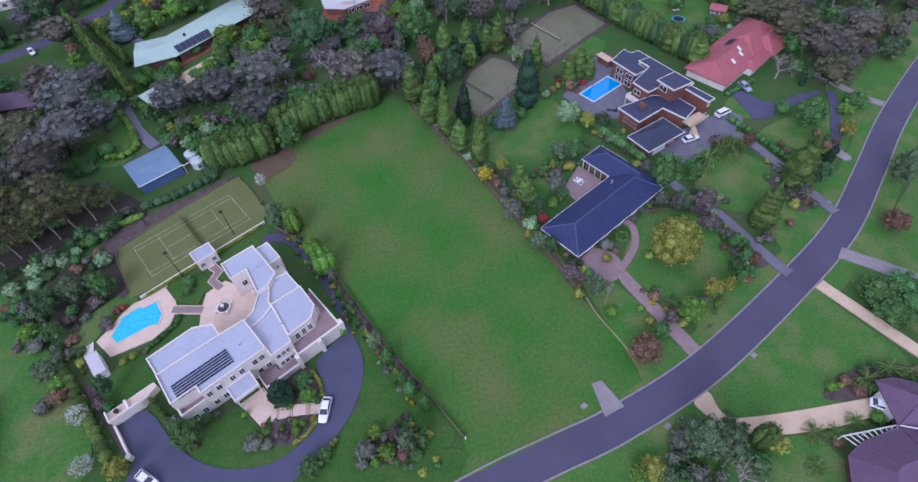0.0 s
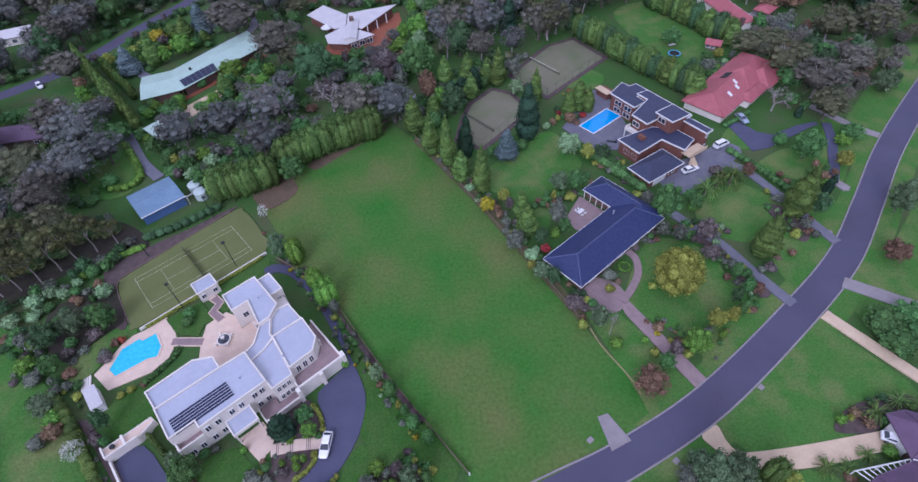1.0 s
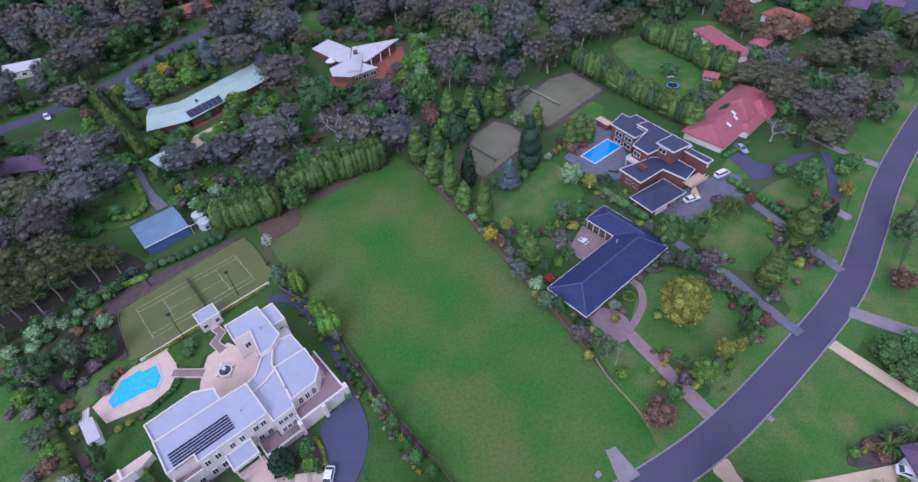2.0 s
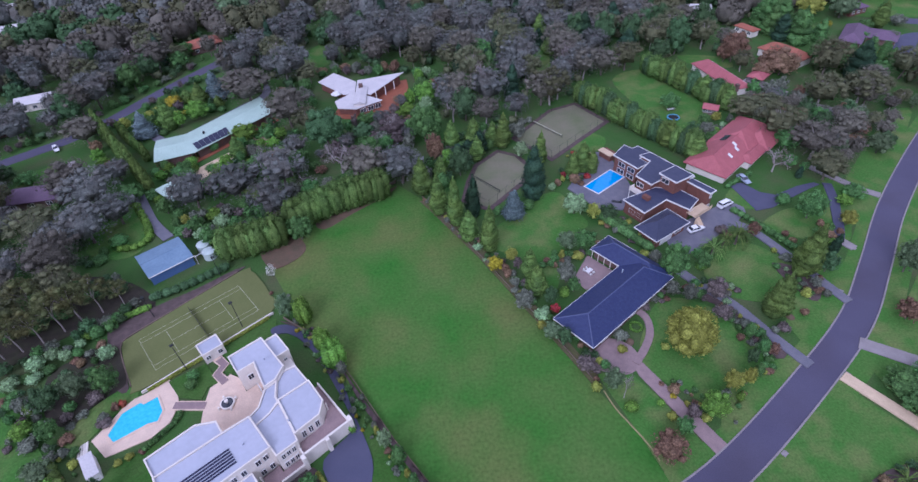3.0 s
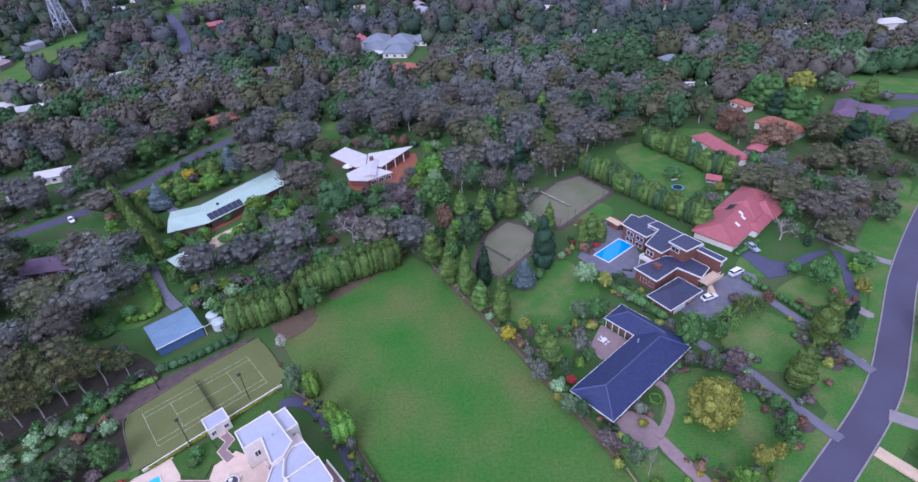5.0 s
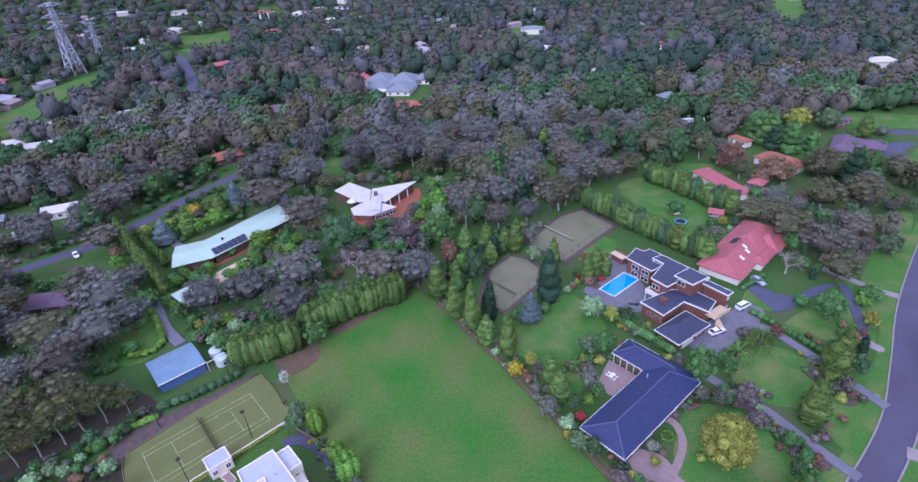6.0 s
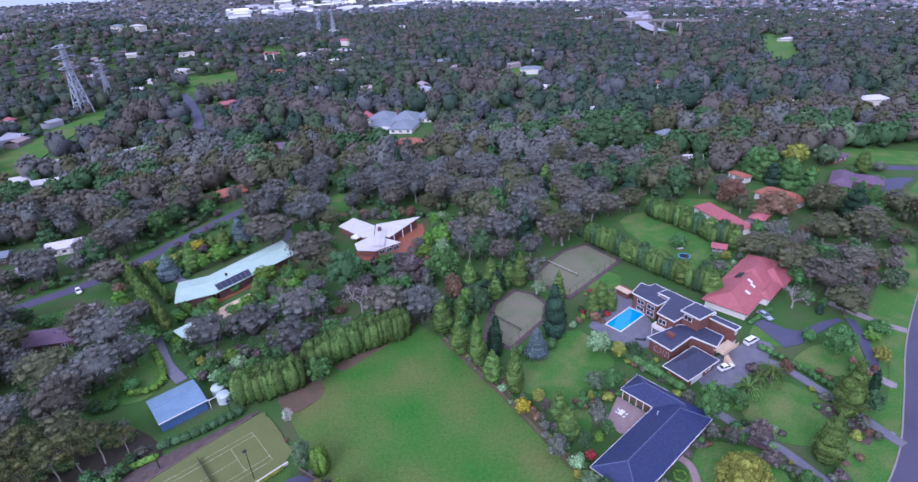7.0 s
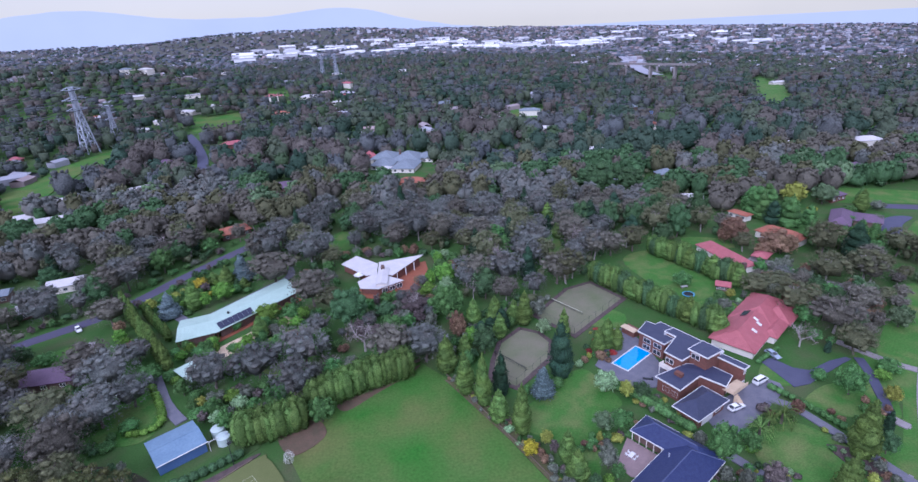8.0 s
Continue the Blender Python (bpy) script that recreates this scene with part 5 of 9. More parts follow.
carport = thing("carport", -84.5, 132.5, 0, -42, "open carport with a pale green sheet roof", "carport")
part("roof", boxes((-5.0, -2.9, 2.7, 5.0, 2.9, 2.9)), GREEN_METAL, carport)
for sx in (-4.6, 4.6):
    for sy in (-2.6, 2.6):
        part("post", boxes((sx - 0.07, sy - 0.07, 0, sx + 0.07, sy + 0.07, 2.7)), DARK_METAL, carport)

# The white butterfly-roofed house
wh = thing("butterfly_house", -36, 188, 0, 0, "house with white splayed roofs round a central chimney", "house")


def wedge(parent, poly, zs, wall, roof, label=""):
    """A block under one sloping roof slab: a height for each corner."""
    bm = bmesh.new()
    lo = [bm.verts.new((*p, 0)) for p in inset(poly, 0.8)]
    hi = [bm.verts.new((*p, z - 0.25)) for p, z in zip(inset(poly, 0.8), zs)]
    n = len(poly)
    bm.faces.new(hi)
    for i in range(n):
        bm.faces.new((lo[i], lo[(i + 1) % n], hi[(i + 1) % n], hi[i]))
    part("wall", bm, wall, parent)
    bm = bmesh.new()
    a = [bm.verts.new((*p, z - 0.22)) for p, z in zip(poly, zs)]
    b = [bm.verts.new((*p, z)) for p, z in zip(poly, zs)]
    bm.faces.new(a[::-1])
    bm.faces.new(b)
    for i in range(n):
        bm.faces.new((a[i], a[(i + 1) % n], b[(i + 1) % n], b[i]))
    part("roof", bm, roof, parent, label)


def whp(*pts):
    return [(x + 36, y - 188) for x, y in pts]


wedge(wh, whp((-50.7, 200), (-39.4, 188.2), (-35.3, 189.2), (-35.6, 198.6), (-45.4, 207.3)), (3.5, 3.1, 3.0, 3.2, 3.6), BRICK, WHITE_METAL)
wedge(wh, whp((-34.9, 189.5), (-28.9, 185.6), (-16.9, 201.7), (-35.2, 199.2)), (3.4, 3.7, 4.5, 3.5), BRICK, WHITE_METAL)
wedge(wh, whp((-42.2, 183.4), (-40.5, 177.8), (-33.6, 176.1), (-24.4, 181.6), (-35.5, 189.0)), (3.0, 2.9, 3.0, 3.2, 3.6), BRICK, WHITE_METAL)
cl = part("clerestory", boxes((-1.9, -11.0, 2.8, 1.9, 2.0, 3.9)), WHITE, wh)
cr = part("roof", hip(bmesh.new(), -2.2, -11.4, 2.2, 2.4, 3.95, 0.8, 0.12, True), WHITE_METAL, wh)
for ob in (cl, cr):
    ob.location = (3.4, 1.4, 0)
part("chimney", boxes((2.4, 1.8, 3.4, 3.8, 3.2, 5.9)), BROWNBRICK, wh)
for k in range(3):
    window(wh, (3.6 + 2.6 * k, -11.2 + 1.55 * k), (5.6 + 2.6 * k, -10.0 + 1.55 * k), 0.8, 2.5)
for k in range(3):
    part("verandah_post", boxes((8.6 + 3.2 * k, -0.6 + 4.3 * k, 0, 8.9 + 3.2 * k, -0.3 + 4.3 * k, 3.6)), TRIM, wh)
patch("terrace", ((-43, 176), (-34, 174), (-25, 174), (-19.2, 179), (-15.4, 196.5), (-16.4, 204.4), (-30, 200), (-40, 190)), 0.1, TERRA, "terracotta paved terrace round the white-roofed house", "paving", 0)
sail = thing("garden_umbrella", -42.6, 191, 0, 0, "white peaked garden umbrella", "umbrella")
part("pole", cylinder(bmesh.new(), 0, 0, 0, 3.4, 0.06, 0.05, 6), STEEL, sail)
part("canopy", cylinder(bmesh.new(), 0, 0, 2.4, 3.6, 2.2, 0.05, 8), TRIM, sail)

# The blue shed and its tanks
shed = thing("metal_shed", *M(5.5, 128), 0, 39, "blue sheet-metal shed with a low pale roof", "shed")
part("wall", boxes((-5.3, -4.9, 0, 5.3, 4.9, 2.9)), SHED_BLUE, shed)
part("roof", hip(bmesh.new(), -5.6, -5.3, 5.6, 5.4, 3.0, 0.9, 0.12, True), SHED_ROOF, shed)
part("gutter", boxes((-5.6, -5.5, 2.86, 5.9, -5.32, 3.02)), TRIM, shed)
part("ridge_cap", boxes((-5.6, -0.15, 3.86, 5.6, 0.25, 3.95)), SHED_ROOF, shed)
part("roller_door", boxes((-5.34, -2.4, 0, -5.3, 1.2, 2.5)), STEEL, shed)
for v in (126.6, 122.8):
    tk = thing("water_tank", *M(14.8, v), 0, 0, "round pale green corrugated water tank", "water tank", "tanks by the shed")
    part("body", cylinder(bmesh.new(), 0, 0, 0, 2.3, 1.65, 1.65, 24), TANK, tk)
    part("lid", cylinder(bmesh.new(), 0, 0, 2.3, 2.6, 1.7, 0.3, 24), TANK, tk, "shallow conical lid")
    part("hatch", cylinder(bmesh.new(), 0.6, 0.3, 2.4, 2.65, 0.3, 0.3, 8), STEEL, tk)
pipe = thing("tank_pipe", *M(11, 122.6), 0, 39, "white pipe from shed gutter to tank", "pipe")
part("pipe", rod(rod(bmesh.new(), (0.3, -0.2, 2.8), (2.6, 0.2, 2.7), 0.09), (0.3, -0.2, 2.8), (0.3, -0.2, 0.0), 0.07), TRIM, pipe)


def cottage(x, y, turn, w, d, h, rise, roof, wall, label, name="house", hipped=True, group="far houses"):
    """A plain house with a pitched roof, windows and a door."""
    far = math.hypot(x, y)
    z = land(x, y) if far > 330 else 0
    c = thing(name, x, y, z, turn, label, "house", group)
    part("wall", boxes((-w / 2, -d / 2, -0.5, w / 2, d / 2, h)), wall, c)
    part("roof", hip(bmesh.new(), -w / 2 - 0.6, -d / 2 - 0.6, w / 2 + 0.6, d / 2 + 0.6, h + 0.1, rise, 0.2, not hipped), roof, c)
    for k in range(3 if far < 330 else 0):
        u = -w / 2 + w * (k + 0.5) / 3
        window(c, (u - 0.8, -d / 2 - 0.02), (u + 0.8, -d / 2 - 0.02), 0.9, 2.2)
    return c


pink = cottage(102.2, 184.4, -78, 24, 7.0, 2.8, 2.6, RED_TILE, WHITE, "long cream house with a faded red roof", "red_roofed_house", True, "")
part("verandah_roof", boxes((-12, 4.2, 2.4, 9, 4.8, 2.6)), WHITE_METAL, pink)
part("chimney", boxes((12.4, -3.4, 2.5, 13.6, -2.2, 5.2)), BROWNBRICK, pink)
cp2 = thing("carport", 116, 182.6, 0, 42, "small open carport with a red hipped roof", "carport")
part("roof", hip(bmesh.new(), -3.6, -3, 3.6, 3, 2.5, 1.1), RED_TILE, cp2)
for sx in (-3.2, 3.2):
    for sy in (-2.6, 2.6):
        part("post", boxes((sx - 0.08, sy - 0.08, 0, sx + 0.08, sy + 0.08, 2.4)), WOOD, cp2)
rs = cottage(89.4, 161.7, -30, 4, 3.4, 2.2, 0.9, RED_TILE, WOOD, "small garden shed with a red roof", "garden_shed", False, "")
cottage(135, 200, -62, 17, 8.5, 3, 2.6, ORANGE_TILE, WHITE, "cream house with an orange terracotta roof", "house", True, "")
cottage(133, 228, -65, 9, 4, 2.8, 1.1, ORANGE_TILE, WHITE, "low wing with an orange terracotta roof", "house_wing", True, "")
cottage(171.2, 213.5, 50, 20, 7.5, 2.8, 2.6, PURPLE_TILE, BROWNBRICK, "brown brick house with a mauve tiled roof", "house", True, "")
cottage(182, 211, 50, 11, 10, 2.6, 1.8, PURPLE_TILE, BROWNBRICK, "garage wing with a mauve tiled roof", "garage", True, "")
cottage(-127, 136, 8, 15, 8, 2.8, 2.2, PURPLE_TILE, BROWNBRICK, "house with a burgundy tiled roof among gum trees", "house", True, "")
cottage(-112, 253, 35, 14, 10, 3, 2.2, ORANGE_TILE, BROWNBRICK, "brick house with an orange roof by the narrow road", "house", True, "")
great = thing("mansion", -36, 378, 0, -14, "large cream house with several pale grey hipped roofs", "house")
for x0, y0, x1, y1, h, rise in ((-22, 4, -4, 24, 3.2, 4.2), (-4.5, -2, 16, 20, 3.4, 5.0), (-16, -14, 0, 5, 3.0, 3.6), (2, -22, 18, -1, 3.0, 3.8), (12, 8, 24, 22, 3.0, 3.2)):
    part("wall", boxes((x0, y0, -0.5, x1, y1, h)), WHITE, great)
    part("roof", hip(bmesh.new(), x0 - 0.7, y0 - 0.7, x1 + 0.7, y1 + 0.7, h + 0.1 + 0.01 * rise, rise), GREY_TILE, great)
    for k in range(3):
        u = x0 + (x1 - x0) * (k + 0.5) / 3
        window(great, (u - 0.9, y0 - 0.02), (u + 0.9, y0 - 0.02), 0.8, 2.4)
part("conservatory_roof", hip(bmesh.new(), -9, -23, 2, -14.8, 2.6, 1.6), WHITE_METAL, great, "white ribbed conservatory roof")
part("conservatory", boxes((-8.4, -22.4, 0, 1.4, -14.9, 2.5)), GLASS, great)
part("chimney", boxes((-1, 8, 5, 0.4, 9.6, 9.6)), BROWNBRICK, great)
# roofed block added in place of the curved terracotta wall before the mansion
cottage(-24, 318, -5, 22, 5, 2.4, 1.2, ORANGE_TILE, BROWNBRICK, "low orange-roofed block standing in for a curved terracotta wall", "outbuilding", False, "")
cottage(-58, 400, 20, 9, 9, 3, 4, RED_TILE, BRICK, "small house with a steep red roof", "house", True, "")
cottage(-250, 294, 30, 26, 12, 3, 2.0, WHITE_METAL, BROWNBRICK, "long house with a white metal roof", "house", False)
cottage(-225, 290, 20, 13, 8, 3, 1.8, WHITE_METAL, WHITE, "white-roofed house among gum trees", "house", False)
cottage(-241, 330, 10, 22, 8, 3, 1.6, WHITE_METAL, WHITE, "low white house among gum trees", "house", False)
cottage(-204, 349, 40, 18, 7, 3, 1.2, WHITE_METAL, WHITE, "long white-roofed house among gum trees", "house", False)
cottage(-163, 183, 35, 9, 8, 3, 1.4, WHITE_METAL, BROWNBRICK, "small white-roofed house behind the road", "house", False)
cottage(-163, 203, 20, 12, 8, 3, 1.6, WHITE_METAL, WHITE, "white-roofed house half hidden by bare trees", "house", False)
cottage(-186, 196, 20, 9, 7, 3, 1.4, GREY_TILE, BROWNBRICK, "grey-roofed house half hidden by trees", "house", False)
cottage(-186, 258, 10, 12, 9, 3, 1.6, GREY_TILE, BROWNBRICK, "grey-roofed house in the trees", "house", True)
cottage(104, 296, -35, 14, 9, 3, 2.0, GREY_TILE, BRICK, "brick house with a grey roof", "house", True)
cottage(18, 240, -6, 34, 8, 3, 1.4, GREY_TILE, BROWNBRICK, "long grey-roofed house behind gum trees", "house", False)
cottage(-108, 330, 30, 20, 12, 3, 2.6, PURPLE_TILE, BROWNBRICK, "house with a dull mauve roof in the trees", "house", True)
cottage(190, 245, 20, 10, 8, 3, 2.2, PURPLE_TILE, BRICK, "mauve-roofed house in the trees", "house", True)
FAR_HOMES = {
    "low pale-roofed house among distant trees": (WHITE_METAL, WHITE, ((-400, 607, -30, 11, 7), (-399, 754, 20, 34, 12), (-315, 585, -12, 14, 7), (-318, 627, -30, 12, 7), (-308, 684, -30, 28, 12), (-285, 718, -30, 17, 9), (-337, 772, 20, 22, 11), (-93, 883, -30, 17, 9), (-95, 739, 35, 21, 11), (-133, 729, 35, 10, 7), (-32, 653, 8, 15, 7), (50, 536, 8, 32, 12), (29, 588, -12, 11, 7), (92, 466, -30, 13, 7), (122, 254, -12, 9, 7), (234, 359, -12, 13, 7), (600, 798, 8, 19, 9), (459, 712, 8, 18, 9), (1105, 1667, -30, 34, 12), (792, 966, 8, 29, 12),)),
    "grey-roofed house among distant trees": (GREY_TILE, BROWNBRICK, ((8, 661, 8, 25, 12), (199, 556, 8, 16, 8), (128, 301, 8, 10, 7),)),
    "red-roofed house among distant trees": (RED_TILE, BRICK, ((-369, 470, 8, 9, 7), (-189, 485, 35, 20, 10), (-133, 808, -12, 11, 7), (1128, 1342, 35, 34, 12),)),
    # the one at (-24, 320) also stands in for the curved terracotta wall
    "orange-roofed house among distant trees": (ORANGE_TILE, BRICK, ((-401, 650, 20, 13, 7), (-24, 320, -12, 17, 9),)),
    "dull mauve-roofed house among distant trees": (PURPLE_TILE, BROWNBRICK, ((-415, 559, -12, 10, 7), (-220, 421, 8, 11, 7), (235, 288, 8, 9, 7),)),
}
for words, (roof, wall, homes) in FAR_HOMES.items():
    for x, y, turn, w, d in homes:
        cottage(x, y, turn, w, d, 3.6, 1.6 if roof is WHITE_METAL else 2.4, roof, wall, words, "house", roof is not WHITE_METAL)

# more roofs in the far trees: white, grey, red, orange and blue
for x, y in ((-915, 1346), (-1016, 1550), (-470, 936), (-391, 1076), (-176, 769), (-202, 1180), (-61, 1200), (106, 364), (287, 344),):
    far_r = math.hypot(x, y)
    cottage(x, y, (x * 7 + y * 3) % 70 - 35, 11 + far_r / 90 + x % 5, 8 + far_r / 160, 3.2 + far_r / 200, 2.2, WHITE_METAL, WHITE, "house with a white roof in the far trees")
for x, y in ((-490, 915), (94, 558),):
    far_r = math.hypot(x, y)
    cottage(x, y, (x * 7 + y * 3) % 70 - 35, 11 + far_r / 90 + x % 5, 8 + far_r / 160, 3.2 + far_r / 200, 2.2, GREY_TILE, WHITE, "house with a grey roof in the far trees")
for x, y in ((-911, 1440), (-226, 773), (-143, 917),):
    far_r = math.hypot(x, y)
    cottage(x, y, (x * 7 + y * 3) % 70 - 35, 11 + far_r / 90 + x % 5, 8 + far_r / 160, 3.2 + far_r / 200, 2.2, RED_TILE, WHITE, "house with a red roof in the far trees")
for x, y in ((-184, 636), (173, 445),):
    far_r = math.hypot(x, y)
    cottage(x, y, (x * 7 + y * 3) % 70 - 35, 11 + far_r / 90 + x % 5, 8 + far_r / 160, 3.2 + far_r / 200, 2.2, ORANGE_TILE, WHITE, "house with an orange roof in the far trees")
for x, y in ((194, 495),):
    far_r = math.hypot(x, y)
    cottage(x, y, (x * 7 + y * 3) % 70 - 35, 11 + far_r / 90 + x % 5, 8 + far_r / 160, 3.2 + far_r / 200, 2.2, SHED_BLUE, WHITE, "house with a blue roof in the far trees")

# the house with the mauve tiles at the cream driveway
se = thing("mauve_roofed_house", 70, 27, 0, 0, "large house with mauve tiled roofs and a white pergola", "house")


def tent(parent, poly, z, rise, d, roof):
    """A hipped roof over any outline: slopes up to a small flat top, with a thick eaves edge and hip caps."""
    poly = list(poly) if area(list(poly)) > 0 else list(poly)[::-1]
    top = inset(poly, d)
    bm = bmesh.new()
    a, b, c = ([bm.verts.new((*p, q)) for p in pl_] for pl_, q in ((poly, z - 0.2), (poly, z), (top, z + rise)))
    n = len(poly)
    bm.faces.new(a[::-1])
    bm.faces.new(c)
    for i in range(n):
        k = (i + 1) % n
        bm.faces.new((a[i], a[k], b[k], b[i]))
        bm.faces.new((b[i], b[k], c[k], c[i]))
    part("roof", bm, roof, parent)
    part("gutter", ring(bmesh.new(), inset(poly, -0.1), 0.14, z - 0.2, z + 0.02), PURPLE_TILE, parent)
    for p, q in zip(poly, top):
        part("ridge_cap", rod(bmesh.new(), (*p, z), (*q, z + rise), 0.12), roof, parent)


SE1 = [(x - 70, y - 27) for x, y in ((69.5, 26.7), (85, 22.3), (88, 29), (76.6, 33.4), (73.3, 34.7), (69.9, 34.3))]
SE2 = [(x - 70, y - 27) for x, y in ((59.1, 22.6), (57.0, 17), (60, 11), (84, 9), (84, 21.8), (69.4, 26.4), (62.6, 24.6))]
for poly, z, d in ((SE1, 2.9, 3.3), (SE2, 2.95, 5.0)):
    part("wall", prism(bmesh.new(), inset(poly, 0.7), 0, z - 0.2), BROWNBRICK, se)
    tent(se, poly, z, 0.55 * d, d, PURPLE_TILE)
part("flashing", rod(bmesh.new(), (-0.5, -0.3, 3.0), (4.6, -2.6, 4.6), 0.12), TRIM, se)
for k in range(10):
    t = k / 9
    a, b = Vector((-10.0, -1.2)).lerp(Vector((-0.5, -0.1)), t), Vector((-8.6, -2.9)).lerp(Vector((-0.9, -0.8)), t)
    part("pergola_beam", rod(bmesh.new(), (a.x, a.y, 2.6), (b.x, b.y, 2.6), 0.1, n=4), TRIM, se, "white pergola beam")
part("pergola_rail", rod(bmesh.new(), (-10.2, -1.25, 2.48), (-0.4, -0.08, 2.48), 0.12, n=4), TRIM, se)
for k in (0, 0.5, 1):
    part("pergola_post", rod(bmesh.new(), (-10 + 9.4 * k, -1.2 + 1.1 * k, 0), (-10 + 9.4 * k, -1.2 + 1.1 * k, 2.4), 0.1, n=4), TRIM, se)
part("garage_door", boxes((0.0, 1.2, 0, 0.2, 5.8, 2.3)), TRIM, se)
swh = thing("paved_yard_house", -92, 33, 0, 20, "grey-roofed neighbouring house with white gutters", "house")
part("wall", boxes((-8, -9, 0, 5.6, 6, 2.8)), BROWNBRICK, swh)
part("roof", hip(bmesh.new(), -8.8, -9.8, 6.4, 6.8, 2.9, 2.4), SLATE_TILE, swh)
gutter(swh, -8.8, -9.8, 6.4, 6.8, 2.9)


# ---- vehicles and garden objects ----
def car(x, y, turn, paint, label, van=False, name="car"):
    c = thing(name, x, y, 0.2 if x > -130 else 0.03, turn, label, "car", "parked cars")
    L = 2.35
    bm = bmesh.new()
    # sections along the body: position, half width, sill, belt height
    cuts = ((-L, 0.7, 0.42, 0.78), (-L + 0.18, 0.84, 0.34, 0.95), (-1.5, 0.9, 0.3, 1.02), (0.0, 0.91, 0.28, 1.0), (1.2, 0.89, 0.3, 0.95), (L - 0.25, 0.82, 0.34, 0.8), (L, 0.66, 0.42, 0.62))
    if van:
        cuts = ((-L, 0.82, 0.4, 1.2), (-L + 0.1, 0.9, 0.34, 1.3), (0.0, 0.92, 0.3, 1.3), (1.5, 0.9, 0.3, 1.15), (L - 0.15, 0.84, 0.34, 0.95), (L, 0.72, 0.42, 0.7))
    rows = []
    for x0, w, z0, z1 in cuts:
        rows.append([bm.verts.new(p) for p in ((x0, -w * 0.9, z0), (x0, -w, (z0 + z1) / 2), (x0, -w * 0.88, z1), (x0, w * 0.88, z1), (x0, w, (z0 + z1) / 2), (x0, w * 0.9, z0))])
    for a, b in zip(rows, rows[1:]):
        for k in range(6):
            bm.faces.new((a[k], a[(k + 1) % 6], b[(k + 1) % 6], b[k]))
    bm.faces.new(rows[0])
    bm.faces.new(rows[-1][::-1])
    part("body", bm, paint, c)
    x0, x1, x2, x3 = (-2.0, -1.35, 0.1, 1.05) if not van else (-2.25, -2.1, 0.7, 1.6)
    zb, zt = (0.98, 1.44) if not van else (1.22, 1.9)

    def cab(bm, x0, x1, x2, x3, z0, z1, w0, w1):
        v = [bm.verts.new(p) for p in ((x0, -w0, z0), (x3, -w0, z0), (x3, w0, z0), (x0, w0, z0), (x1, -w1, z1), (x2, -w1, z1), (x2, w1, z1), (x1, w1, z1))]
        for f in ((3, 2, 1, 0), (4, 5, 6, 7), (0, 1, 5, 4), (1, 2, 6, 5), (2, 3, 7, 6), (3, 0, 4, 7)):
            bm.faces.new([v[i] for i in f])
        return bm

    part("cabin", cab(bmesh.new(), x0, x1, x2, x3, zb, zt - 0.04, 0.8, 0.64), GLASS, c, "dark glazed cabin")
    part("cabin_roof", cab(bmesh.new(), x1 - 0.06, x1 + 0.06, x2 - 0.06, x2 + 0.06, zt - 0.05, zt + 0.03, 0.66, 0.58), paint, c)
    for sy in (-1, 1):
        for ax, bx in ((x3, x2), (x0, x1)):
            part("pillar", rod(bmesh.new(), (ax, sy * 0.8, zb), (bx, sy * 0.64, zt - 0.02), 0.05, n=4), paint, c)
    for sx in (-1.45, 1.45):
        for sy in (-0.86, 0.86):
            w = part("wheel", rod(bmesh.new(), (sx, sy - 0.1, 0.32), (sx, sy + 0.1, 0.32), 0.32, 0.32, 14), TYRE, c)
            part("rim", rod(bmesh.new(), (sx, sy - 0.11, 0.32), (sx, sy + 0.11, 0.32), 0.18, 0.18, 8), STEEL, w)
    for sy in (-0.65, 0.65):
        part("headlight", boxes((L - 0.08, sy - 0.18, 0.62, L + 0.02, sy + 0.18, 0.76)), STEEL, c)
    return c


car(*M(3.1, 44.95), 39 + 224, CARWHITE, "white sedan parked on the dark driveway")
car(*M(-25.4, 55.2), -32, CARWHITE, "white car parked by the service yard")
car(*K(-55.8, 104.4), -59 + 78, CARWHITE, "white station wagon on the grey forecourt")
car(*K(-57.6, 119.0), -59 + 85, CARWHITE, "white van parked beside a hedge", True, "van")
car(82.4, 121.4, -75, CARSILVER, "silver-blue car on the grass by the red roof")
car(-137.6, 166.8, -50, CARWHITE, "white sedan stopped on the narrow road")
car(70.6, 30.6, -28, CARWHITE, "white car half under a mauve garage roof")
tr = thing("trampoline", 75.7, 159, 0, 0, "round trampoline with a blue edge pad on the lawn", "trampoline")
part("pad", ring(bmesh.new(), [(2.1 * math.cos(a * math.pi / 10), 2.1 * math.sin(a * math.pi / 10)) for a in range(20)], 0.4, 0.75, 0.85), mat("blue_pad", (0.1, 0.35, 0.55), None, 1.0, 0.5), tr)
part("mat", cylinder(bmesh.new(), 0, 0, 0.76, 0.8, 1.72, 1.72, 20), TYRE, tr)
for a in range(6):
    part("leg", cylinder(bmesh.new(), 1.9 * math.cos(a * math.pi / 3), 1.9 * math.sin(a * math.pi / 3), 0, 0.75, 0.05, 0.05, 6), STEEL, tr)
play = thing("play_table", 77, 165, 0, 10, "pale outdoor table beside the trampoline", "table")
part("tabletop", boxes((-1.2, -0.5, 0.6, 1.2, 0.5, 0.7)), TRIM, play)
